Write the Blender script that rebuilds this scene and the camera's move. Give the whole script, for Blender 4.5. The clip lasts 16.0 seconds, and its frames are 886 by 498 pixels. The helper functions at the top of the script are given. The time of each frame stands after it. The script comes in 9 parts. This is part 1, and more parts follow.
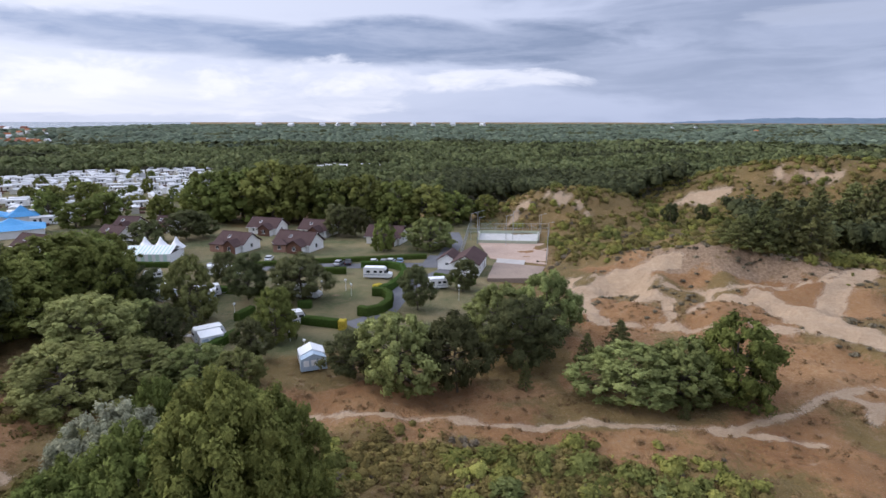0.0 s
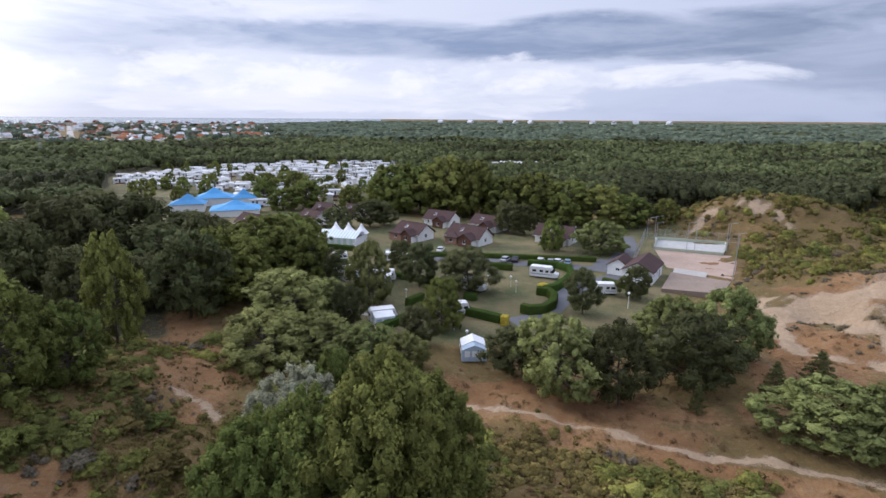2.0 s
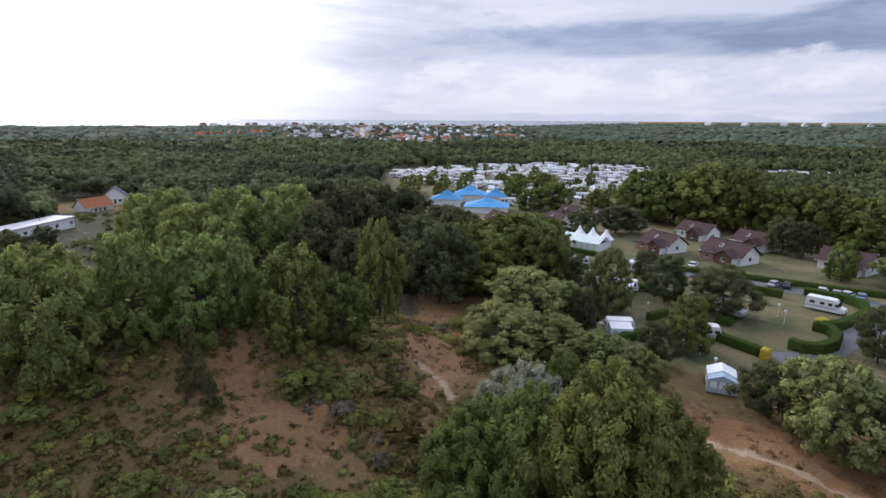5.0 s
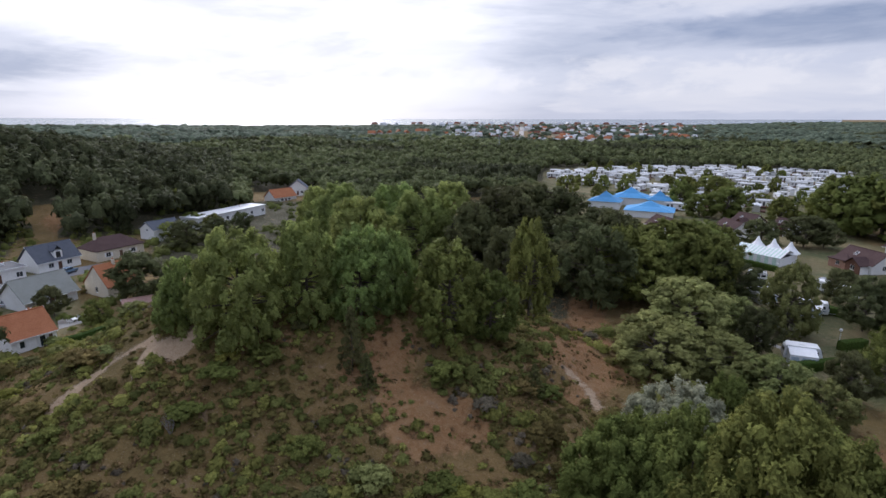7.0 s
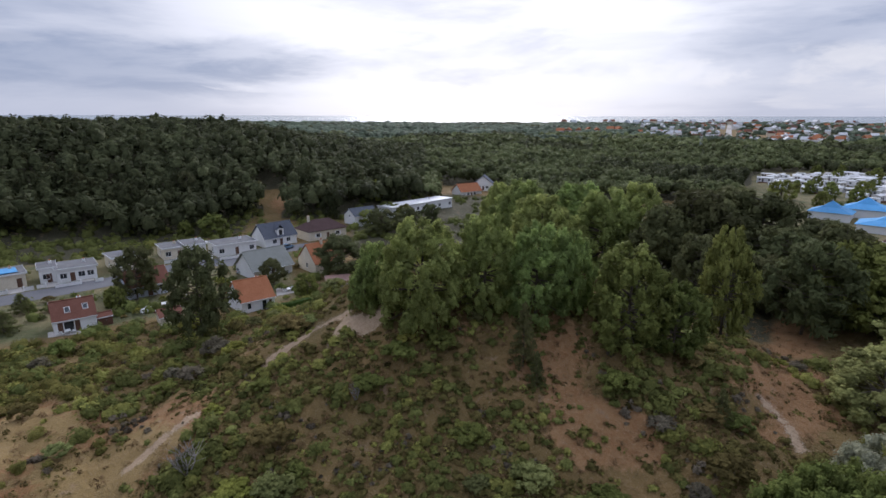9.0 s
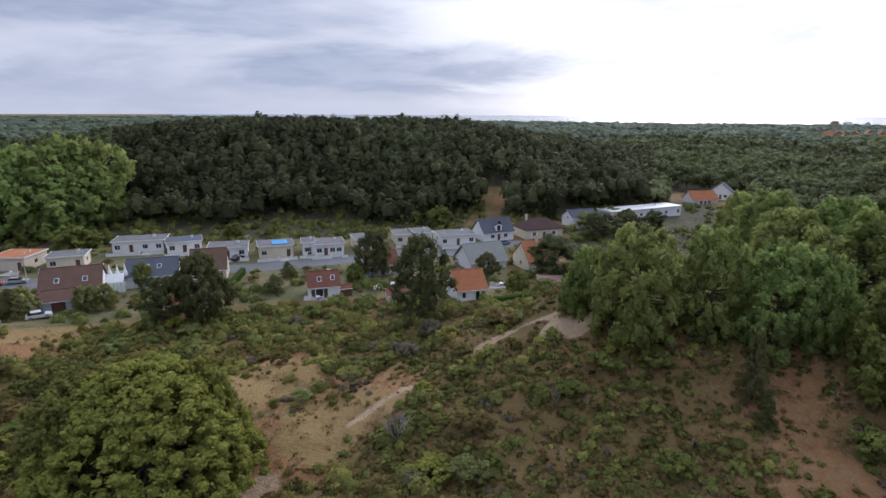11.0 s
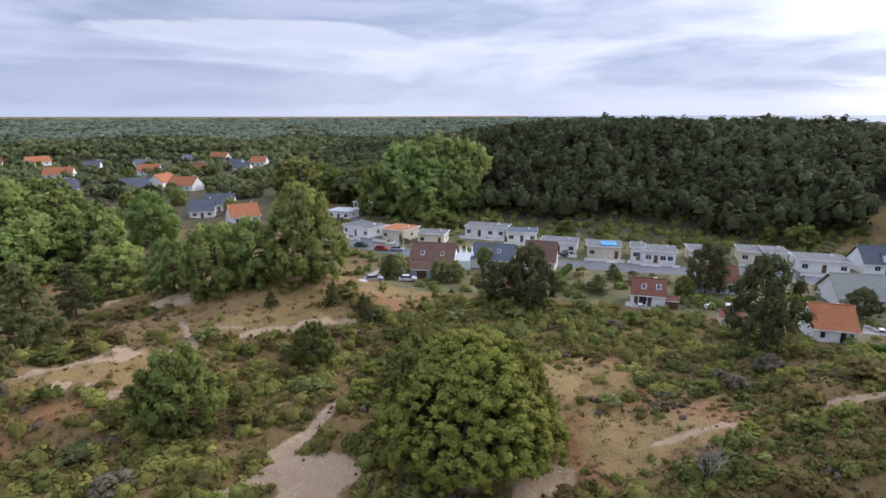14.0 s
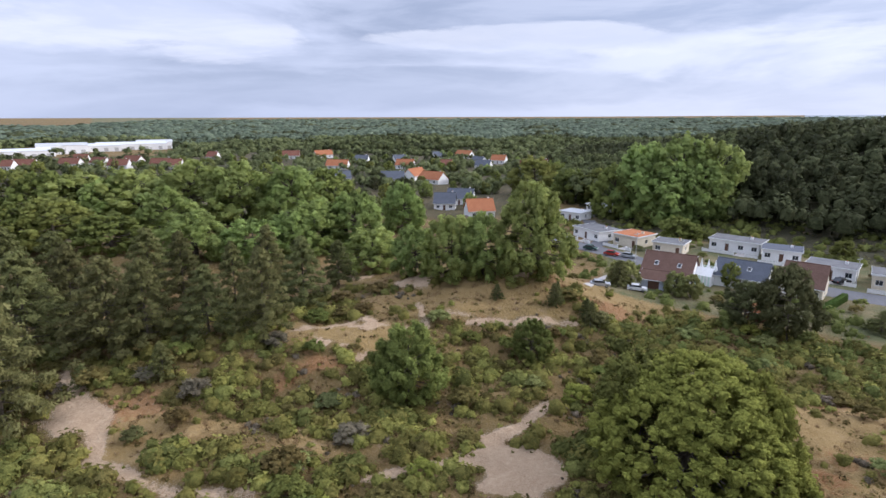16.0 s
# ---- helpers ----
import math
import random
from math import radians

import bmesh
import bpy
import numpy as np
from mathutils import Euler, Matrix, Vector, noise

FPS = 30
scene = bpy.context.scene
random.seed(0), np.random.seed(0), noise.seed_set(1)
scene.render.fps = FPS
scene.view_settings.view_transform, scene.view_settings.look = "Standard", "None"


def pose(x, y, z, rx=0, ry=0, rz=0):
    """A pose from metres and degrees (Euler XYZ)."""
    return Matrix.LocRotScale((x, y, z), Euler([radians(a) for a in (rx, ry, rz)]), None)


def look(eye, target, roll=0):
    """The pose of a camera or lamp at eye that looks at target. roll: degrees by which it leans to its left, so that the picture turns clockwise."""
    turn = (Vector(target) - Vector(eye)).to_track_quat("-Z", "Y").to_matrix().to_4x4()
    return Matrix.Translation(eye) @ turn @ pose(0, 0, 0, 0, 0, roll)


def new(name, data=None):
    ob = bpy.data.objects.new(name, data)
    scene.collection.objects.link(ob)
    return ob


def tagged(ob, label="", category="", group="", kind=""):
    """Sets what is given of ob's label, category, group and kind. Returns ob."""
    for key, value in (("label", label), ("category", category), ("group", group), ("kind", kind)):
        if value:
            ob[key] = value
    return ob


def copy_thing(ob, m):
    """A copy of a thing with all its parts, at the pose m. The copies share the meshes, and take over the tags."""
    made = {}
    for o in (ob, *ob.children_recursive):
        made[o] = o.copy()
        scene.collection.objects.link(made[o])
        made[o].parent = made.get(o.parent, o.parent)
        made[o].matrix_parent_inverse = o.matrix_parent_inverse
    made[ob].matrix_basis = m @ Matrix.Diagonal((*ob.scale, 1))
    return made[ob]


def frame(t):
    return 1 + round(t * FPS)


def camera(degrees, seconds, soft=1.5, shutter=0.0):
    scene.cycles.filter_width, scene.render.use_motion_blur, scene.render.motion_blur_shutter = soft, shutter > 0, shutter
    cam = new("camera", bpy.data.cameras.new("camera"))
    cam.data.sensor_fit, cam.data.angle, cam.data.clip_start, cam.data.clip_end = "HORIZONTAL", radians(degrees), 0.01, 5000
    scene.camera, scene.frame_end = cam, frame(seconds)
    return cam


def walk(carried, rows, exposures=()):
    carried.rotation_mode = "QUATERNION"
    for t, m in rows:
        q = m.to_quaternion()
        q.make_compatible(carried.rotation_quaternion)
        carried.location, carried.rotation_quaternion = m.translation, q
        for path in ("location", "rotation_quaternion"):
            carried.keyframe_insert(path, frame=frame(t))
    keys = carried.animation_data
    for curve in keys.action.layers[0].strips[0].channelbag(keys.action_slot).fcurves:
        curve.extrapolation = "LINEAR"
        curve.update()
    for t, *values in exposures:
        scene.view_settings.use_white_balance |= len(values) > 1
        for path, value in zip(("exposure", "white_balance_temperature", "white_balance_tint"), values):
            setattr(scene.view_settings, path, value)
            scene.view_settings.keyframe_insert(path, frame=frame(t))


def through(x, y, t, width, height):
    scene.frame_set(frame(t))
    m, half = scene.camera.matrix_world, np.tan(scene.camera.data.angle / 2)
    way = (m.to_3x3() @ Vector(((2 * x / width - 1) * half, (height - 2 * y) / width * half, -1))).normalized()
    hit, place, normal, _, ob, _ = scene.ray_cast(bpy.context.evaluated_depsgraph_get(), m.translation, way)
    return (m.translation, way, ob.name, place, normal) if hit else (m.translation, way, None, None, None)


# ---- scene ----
cam = camera(77.39, 16.0)
H = 38.0  # the camera's height over the camp
PATH = [
    (0.0, 77.05, -0.04, 0.00),
    (0.5, 76.93, -0.08, 4.35),
    (1.0, 76.76, -0.11, 8.77),
    (1.5, 76.70, -0.21, 13.28),
    (2.0, 76.77, -0.37, 17.77),
    (2.5, 76.84, -0.42, 22.14),
    (3.0, 76.84, -0.45, 26.53),
    (3.5, 76.91, -0.45, 30.77),
    (4.0, 76.89, -0.47, 34.94),
    (6.5, 76.85, -0.03, 55.05),
    (7.0, 76.75, -0.07, 59.11),
    (7.5, 76.70, -0.09, 63.12),
    (8.0, 76.64, -0.08, 67.14),
    (8.5, 76.56, -0.05, 72.32),
    (9.0, 76.46, -0.04, 78.02),
    (11.5, 76.45, -0.08, 106.18),
    (12.0, 76.47, 0.12, 111.71),
    (12.5, 76.41, 0.05, 117.28),
    (13.0, 76.42, 0.06, 122.81),
    (13.5, 76.47, 0.08, 128.46),
    (14.0, 76.48, 0.03, 134.52),
    (14.5, 76.53, -0.01, 140.45),
    (15.0, 76.57, -0.02, 146.42),
    (15.5, 76.62, -0.11, 152.45),
    (16.0, 76.53, 0.15, 158.45),
]
walk(cam, [(t, pose(0, 0, H, rx, ry, rz)) for t, rx, ry, rz in PATH], [(0.0, 0.0, 6050, 16), (4.0, -0.12, 6050, 16), (6.5, -0.30, 6050, 16), (9.0, -0.40, 6050, 16), (12.5, -0.04, 6050, 16), (16.0, 0.21, 6050, 16)])
# ---- materials ----
def material(name, rough=0.8, metal=0.0):
    m = bpy.data.materials.new(name)
    m.use_nodes = True
    b = m.node_tree.nodes["Principled BSDF"]
    b.inputs["Roughness"].default_value, b.inputs["Metallic"].default_value = rough, metal
    b.inputs["Specular IOR Level"].default_value = 0.3
    return m, m.node_tree.nodes, m.node_tree.links, b


def put(links, value, socket):
    if isinstance(value, (int, float)):
        socket.default_value = value
    elif isinstance(value, tuple):
        socket.default_value = (*value, 1) if len(value) == 3 else value
    else:
        links.new(value, socket)


def mixed(n, l, f, a, b, blend="MIX"):
    k = n.new("ShaderNodeMix")
    k.data_type, k.blend_type = "RGBA", blend
    put(l, f, k.inputs[0]), put(l, a, k.inputs[6]), put(l, b, k.inputs[7])
    return k.outputs[2]


def grain(n, l, scale, detail=4.0, rough=0.6, lo=0.3, hi=0.7, where=None):
    """Noise over the place, stretched to 0..1."""
    t = n.new("ShaderNodeTexNoise")
    t.inputs["Scale"].default_value, t.inputs["Detail"].default_value, t.inputs["Roughness"].default_value = scale, detail, rough
    l.new(where or n.new("ShaderNodeNewGeometry").outputs["Position"], t.inputs["Vector"])
    r = n.new("ShaderNodeMapRange")
    l.new(t.outputs["Fac"], r.inputs[0])
    r.inputs[1].default_value, r.inputs[2].default_value = lo, hi
    return r.outputs[0]


def relief(n, l, b, h, strength=0.3, distance=0.05):
    k = n.new("ShaderNodeBump")
    k.inputs["Strength"].default_value, k.inputs["Distance"].default_value = strength, distance
    l.new(h, k.inputs["Height"])
    l.new(k.outputs[0], b.inputs["Normal"])


def plain(name, c1, c2, big=0.4, fine=6.0, rough=0.8, metal=0.0, bump=0.25, vary=0.0):
    """A surface of two tones, mottled at two scales; vary: how far whole objects differ in brightness."""
    m, n, l, b = material(name, rough, metal)
    f = grain(n, l, big)
    g = grain(n, l, fine, 5)
    c = mixed(n, l, f, c1, c2)
    c = mixed(n, l, 0.35, c, mixed(n, l, g, tuple(v * 0.72 for v in c1), tuple(min(v * 1.2, 0.9) for v in c2)))
    if vary:
        o = n.new("ShaderNodeObjectInfo")
        r = n.new("ShaderNodeMapRange")
        l.new(o.outputs["Random"], r.inputs[0])
        r.inputs[3].default_value, r.inputs[4].default_value = 1 - vary, 1 + vary * 0.5
        k = n.new("ShaderNodeCombineColor")
        for i in range(3):
            l.new(r.outputs[0], k.inputs[i])
        c = mixed(n, l, 1.0, c, k.outputs[0], "MULTIPLY")
    l.new(c, b.inputs["Base Color"])
    if bump:
        relief(n, l, b, g, bump)
    return m


def leafy(name, dark, mid, pale, through=0.14, vary=0.25, patch=0.35, twig=4.6):
    """Leaves: each leaf its own tone, each plant a little lighter or darker."""
    m, n, l, b = material(name, 0.6)
    b.inputs["Specular IOR Level"].default_value = 0.02
    r = n.new("ShaderNodeValToRGB")
    r.color_ramp.elements[0].color, r.color_ramp.elements[1].color = (*dark, 1), (*pale, 1)
    r.color_ramp.elements.new(0.55).color = (*mid, 1)
    l.new(n.new("ShaderNodeNewGeometry").outputs["Random Per Island"], r.inputs[0])
    f = grain(n, l, patch, 2, 0.5)
    c = mixed(n, l, f, r.outputs[0], mixed(n, l, 0.5, r.outputs[0], pale))
    o = n.new("ShaderNodeObjectInfo")
    k = n.new("ShaderNodeHueSaturation")
    v = n.new("ShaderNodeMapRange")
    l.new(o.outputs["Random"], v.inputs[0])
    v.inputs[3].default_value, v.inputs[4].default_value = 1 - vary, 1 + vary
    h = n.new("ShaderNodeMapRange")
    w = n.new("ShaderNodeMath")
    w.operation = "FRACT"
    w2 = n.new("ShaderNodeMath")
    w2.operation = "MULTIPLY"
    l.new(o.outputs["Random"], w2.inputs[0])
    w2.inputs[1].default_value = 7.3
    l.new(w2.outputs[0], w.inputs[0])
    l.new(w.outputs[0], h.inputs[0])
    h.inputs[3].default_value, h.inputs[4].default_value = 0.472, 0.506
    tn = n.new("ShaderNodeAttribute")
    tn.attribute_name = "tone"
    tv = n.new("ShaderNodeMath")
    tv.operation = "MULTIPLY_ADD"
    l.new(tn.outputs["Fac"], tv.inputs[0]), l.new(v.outputs[0], tv.inputs[1]), l.new(v.outputs[0], tv.inputs[2])
    l.new(tv.outputs[0], k.inputs["Value"])
    l.new(h.outputs[0], k.inputs["Hue"])
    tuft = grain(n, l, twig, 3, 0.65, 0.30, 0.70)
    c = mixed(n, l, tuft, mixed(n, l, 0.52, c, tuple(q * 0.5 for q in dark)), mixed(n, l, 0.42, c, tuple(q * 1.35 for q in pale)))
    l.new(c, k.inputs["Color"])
    l.new(k.outputs[0], b.inputs["Base Color"])
    # shade each leaf by the roundness of its clump
    a = n.new("ShaderNodeAttribute")
    a.attribute_name = "soft"
    vt = n.new("ShaderNodeVectorTransform")
    vt.vector_type, vt.convert_from, vt.convert_to = "NORMAL", "OBJECT", "WORLD"
    l.new(a.outputs["Vector"], vt.inputs[0])
    mx = n.new("ShaderNodeMix")
    mx.data_type = "VECTOR"
    mx.inputs[0].default_value = 0.45
    l.new(vt.outputs[0], mx.inputs[4]), l.new(n.new("ShaderNodeNewGeometry").outputs["Normal"], mx.inputs[5])
    nz = n.new("ShaderNodeVectorMath")
    nz.operation = "NORMALIZE"
    l.new(mx.outputs[1], nz.inputs[0])
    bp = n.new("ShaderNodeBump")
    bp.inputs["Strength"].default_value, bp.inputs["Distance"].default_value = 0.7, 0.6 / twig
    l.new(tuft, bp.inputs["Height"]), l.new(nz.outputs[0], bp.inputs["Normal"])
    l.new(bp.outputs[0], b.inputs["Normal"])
    t = n.new("ShaderNodeBsdfTranslucent")
    l.new(k.outputs[0], t.inputs[0])
    x = n.new("ShaderNodeMixShader")
    x.inputs[0].default_value = through
    l.new(b.outputs[0], x.inputs[1]), l.new(t.outputs[0], x.inputs[2])
    l.new(x.outputs[0], n["Material Output"].inputs[0])
    return m


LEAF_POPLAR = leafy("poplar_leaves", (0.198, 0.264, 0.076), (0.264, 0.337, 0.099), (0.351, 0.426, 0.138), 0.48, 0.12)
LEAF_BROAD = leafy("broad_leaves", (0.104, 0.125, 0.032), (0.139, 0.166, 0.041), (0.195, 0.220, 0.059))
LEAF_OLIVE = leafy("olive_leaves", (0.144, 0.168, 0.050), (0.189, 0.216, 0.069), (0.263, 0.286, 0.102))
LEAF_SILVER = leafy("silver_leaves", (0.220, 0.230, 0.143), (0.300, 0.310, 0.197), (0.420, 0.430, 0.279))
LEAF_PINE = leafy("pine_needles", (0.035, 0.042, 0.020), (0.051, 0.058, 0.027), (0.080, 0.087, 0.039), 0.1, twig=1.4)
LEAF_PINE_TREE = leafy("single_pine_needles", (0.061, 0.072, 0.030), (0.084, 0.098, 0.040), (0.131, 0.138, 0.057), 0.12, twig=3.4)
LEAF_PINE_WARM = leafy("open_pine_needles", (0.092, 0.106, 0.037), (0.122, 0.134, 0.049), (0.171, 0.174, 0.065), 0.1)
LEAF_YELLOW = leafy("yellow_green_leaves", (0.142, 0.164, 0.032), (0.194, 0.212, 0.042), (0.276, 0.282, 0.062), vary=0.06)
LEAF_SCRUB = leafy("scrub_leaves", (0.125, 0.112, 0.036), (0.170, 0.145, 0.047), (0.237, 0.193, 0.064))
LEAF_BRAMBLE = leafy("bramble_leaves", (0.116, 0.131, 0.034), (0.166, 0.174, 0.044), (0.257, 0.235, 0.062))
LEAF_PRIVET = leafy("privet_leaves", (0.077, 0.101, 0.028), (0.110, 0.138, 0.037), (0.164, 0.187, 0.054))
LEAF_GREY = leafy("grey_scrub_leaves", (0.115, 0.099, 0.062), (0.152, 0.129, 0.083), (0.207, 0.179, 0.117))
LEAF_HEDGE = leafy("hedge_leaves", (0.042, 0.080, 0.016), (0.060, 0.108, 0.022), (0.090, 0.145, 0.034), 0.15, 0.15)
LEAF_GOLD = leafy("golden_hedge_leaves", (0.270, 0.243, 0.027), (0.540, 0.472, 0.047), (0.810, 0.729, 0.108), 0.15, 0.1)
BARK = plain("bark", (0.070, 0.055, 0.040), (0.140, 0.115, 0.085), 2.0, 14.0, 0.9, bump=0.5)
BARK_PALE = plain("dead_bark", (0.200, 0.180, 0.155), (0.330, 0.300, 0.265), 2.0, 14.0, 0.9, bump=0.5)


# ---- sky and sun ----
SUN_AZ, SUN_EL = 76.0, 24.0  # behind thin cloud over the sea
sun_way = Vector((-math.sin(radians(SUN_AZ)) * math.cos(radians(SUN_EL)), math.cos(radians(SUN_AZ)) * math.cos(radians(SUN_EL)), math.sin(radians(SUN_EL))))
world = bpy.data.worlds.new("sky")
scene.world = world
world.use_nodes = True
wn, wl = world.node_tree.nodes, world.node_tree.links
wn.clear()


def wnode(kind):
    return wn.new(kind)


def wmath(op, a, b=None, c=None, clamp=False):
    n = wnode("ShaderNodeMath")
    n.operation, n.use_clamp = op, clamp
    for i, v in enumerate((a, b, c)):
        if v is None:
            continue
        if isinstance(v, (int, float)):
            n.inputs[i].default_value = v
        else:
            wl.new(v, n.inputs[i])
    return n.outputs[0]


def wmix(f, a, b):
    n = wnode("ShaderNodeMix")
    n.data_type = "RGBA"
    for i, v in ((0, f), (6, a), (7, b)):
        if isinstance(v, (int, float)):
            n.inputs[i].default_value = v
        elif isinstance(v, tuple):
            n.inputs[i].default_value = (*v, 1)
        else:
            wl.new(v, n.inputs[i])
    return n.outputs[2]


coord = wnode("ShaderNodeTexCoord").outputs["Generated"]
split = wnode("ShaderNodeSeparateXYZ")
wl.new(coord, split.inputs[0])


def clouds(scale, detail, rough, warp, shift, layers):
    """Cloud noise over the sky's dome, drawn out level in layers."""
    m = wnode("ShaderNodeMapping")
    m.inputs["Location"].default_value = shift
    m.inputs["Scale"].default_value = (1.0, 1.0, layers)
    wl.new(coord, m.inputs[0])
    n = wnode("ShaderNodeTexNoise")
    n.inputs["Scale"].default_value, n.inputs["Detail"].default_value = scale, detail
    n.inputs["Roughness"].default_value, n.inputs["Distortion"].default_value = rough, warp
    wl.new(m.outputs[0], n.inputs["Vector"])
    return n.outputs["Fac"]


def deck(az, el, across, high, ragged, torn=2.4):
    """A long bank of cloud round a direction; across and high in degrees, with a ragged edge."""
    c = wnode("ShaderNodeVectorMath")
    c.operation = "DOT_PRODUCT"
    wl.new(coord, c.inputs[0])
    c.inputs[1].default_value = (-math.cos(radians(az)), -math.sin(radians(az)), 0)
    f = wnode("ShaderNodeVectorMath")
    f.operation = "DOT_PRODUCT"
    wl.new(coord, f.inputs[0])
    f.inputs[1].default_value = (-math.sin(radians(az)), math.cos(radians(az)), 0)
    u = wmath("DIVIDE", c.outputs["Value"], math.sin(radians(across)))
    v = wmath("DIVIDE", wmath("SUBTRACT", split.outputs[2], math.sin(radians(el))), math.sin(radians(high)))
    r = wmath("ADD", wmath("MULTIPLY", u, u), wmath("MULTIPLY", v, v))
    r = wmath("ADD", r, wmath("MULTIPLY_ADD", ragged, -torn, torn / 2))
    return wmath("MULTIPLY", wrange(r, 0.35, 1.15, 1.0, 0.0), wrange(f.outputs["Value"], 0.0, 0.3))


def wrange(v, a, b, lo=0.0, hi=1.0):
    n = wnode("ShaderNodeMapRange")
    n.interpolation_type = "SMOOTHSTEP"
    wl.new(v, n.inputs[0])
    for i, q in enumerate((a, b, lo, hi)):
        n.inputs[i + 1].default_value = q
    return n.outputs[0]


sky = wnode("ShaderNodeTexSky")
sky.sky_type = "NISHITA"
sky.sun_disc, sky.sun_elevation, sky.sun_rotation = False, radians(SUN_EL), radians(-SUN_AZ)
blue = wnode("ShaderNodeMix")
blue.data_type, blue.blend_type = "RGBA", "MULTIPLY"
blue.inputs[0].default_value = 1.0
wl.new(sky.outputs[0], blue.inputs[6])
blue.inputs[7].default_value = (0.10, 0.10, 0.10, 1)

dot = wnode("ShaderNodeVectorMath")
dot.operation = "DOT_PRODUCT"
wl.new(coord, dot.inputs[0])
dot.inputs[1].default_value = sun_way
glow = wrange(dot.outputs["Value"], 0.80, 0.965)
wide = wrange(dot.outputs["Value"], -0.1, 0.92)
edge = clouds(3.4, 8.0, 0.58, 0.35, (0.7, 2.2, 0.4), 4.2)
puffs = clouds(9.0, 7.0, 0.56, 0.2, (2.9, 0.7, 1.4), 2.2)
bank = wrange(clouds(1.5, 6.0, 0.55, 0.3, (3.1, 0.4, 1.0), 5.0), 0.44, 0.60)


def banks(rows, ragged, torn=2.4):
    """The greatest of several banks: az, el, across, high, strength."""
    out = None
    for az, el, across, high, strength in rows:
        q = wmath("MULTIPLY", deck(az, el, across, high, ragged, torn), strength)
        out = q if out is None else wmath("MAXIMUM", out, q)
    return out


# grey banks, sunlit gaps, and heaped white cloud under the long bank
grey = banks([(4, 7.4, 46, 2.3, 1.0), (-28, 6.2, 22, 5.0, 0.72), (104, 4.2, 21, 3.3, 0.95), (163, 2.6, 34, 2.2, 0.62), (146, 9.4, 34, 3.2, 0.72), (64, 6.8, 10, 1.0, 0.35)], edge)
gaps = banks([(27, 3.0, 25, 2.7, 1.0), (8, 4.1, 17, 1.3, 0.95), (34, 10.6, 12, 1.7, 1.0), (184, 7.4, 13, 2.4, 0.55), (151, 7.3, 12, 1.1, 0.45), (128, 6.3, 16, 1.1, 0.32), (-33, 8.4, 7, 1.0, 0.2), (90, 2.7, 12, 0.7, 0.9)], edge, 7.0)
heaps = wmath("MULTIPLY", deck(30, 3.9, 34, 1.9, puffs), wrange(puffs, 0.42, 0.60))
bank = wmath("MAXIMUM", wmath("MULTIPLY", bank, 0.62), grey)
bank = wmath("MULTIPLY", bank, wmath("MULTIPLY_ADD", gaps, -0.85, 1.0, True))
wisps = wrange(clouds(4.5, 9.0, 0.58, 0.4, (1.3, 5.2, 0.3), 6.0), 0.34, 0.66)
low = wrange(split.outputs[2], 0.0, 0.10, 1.0, 0.0)
thick = wmath("MULTIPLY", bank, wmath("MULTIPLY_ADD", wisps, 0.45, 0.55))
dark = wmix(wide, (0.25, 0.31, 0.43), (0.31, 0.40, 0.58))
light = wmix(wide, (0.60, 0.66, 0.80), (0.84, 0.88, 0.97))
cover = wmix(wmath("MULTIPLY", thick, wmath("MULTIPLY_ADD", low, -0.20, 1.0)), light, dark)
cover = wmix(wmath("MULTIPLY", low, 0.40), cover, wmix(wide, (0.45, 0.52, 0.68), (0.78, 0.83, 0.94)))
cover = wmix(wmath("MULTIPLY", gaps, wmath("MULTIPLY_ADD", wisps, 0.60, 0.15)), cover, (0.98, 0.99, 1.02))
cover = wmix(wmath("MULTIPLY", heaps, 0.75), cover, (1.05, 1.05, 1.06))
cover = wmix(wmath("MULTIPLY", glow, wmath("MULTIPLY_ADD", thick, -0.78, 1.0)), cover, (1.5, 1.5, 1.5))
# overcast: the sky grows brighter towards the zenith
zenith = wrange(split.outputs[2], 0.26, 0.85, 1.0, 1.9)
scaled = wnode("ShaderNodeVectorMath")
scaled.operation = "SCALE"
wl.new(wmix(0.95, blue.outputs[2], cover), scaled.inputs[0])
wl.new(zenith, scaled.inputs["Scale"])
final = scaled.outputs[0]
back = wnode("ShaderNodeBackground")
wl.new(final, back.inputs[0])
back.inputs[1].default_value = 1.0
wl.new(back.outputs[0], wnode("ShaderNodeOutputWorld").inputs[0])

sun = new("sun", bpy.data.lights.new("sun", "SUN"))
sun.data.energy, sun.data.angle, sun.data.color = 2.0, radians(20), (1.0, 0.96, 0.90)
sun.matrix_world = look((0, 0, 60), Vector((0, 0, 60)) - sun_way)

# bare sand: trodden tracks (width, points) and blow-outs (x, y, half width across, half depth)
TRACKS_EAST = [
    (0.4, [(-22.6, 66.0), (-6.2, 66.0), (8.4, 64.0), (19.4, 64.5), (29.9, 63.3), (37.8, 62.0), (45.6, 59.9)]),
    (0.6, [(36.9, 63.0), (46.1, 66.3), (51.9, 68.7), (60.9, 69.8)]),
    (1.6, [(28.9, 126.0), (29.4, 111.6), (28.6, 99.4)]),
    (0.6, [(39.2, 96.3), (47.2, 91.4)]),
    (0.8, [(48.6, 112.3), (55.6, 109.3), (64.0, 108.0), (77.9, 108.6), (87.0, 110.2)]),
    (2.6, [(62.8, 104.6), (63.1, 88.8), (68.3, 79.8)]),
    (1.4, [(25.0, 202.5), (30.5, 214.5), (37.8, 215.1)]),
]
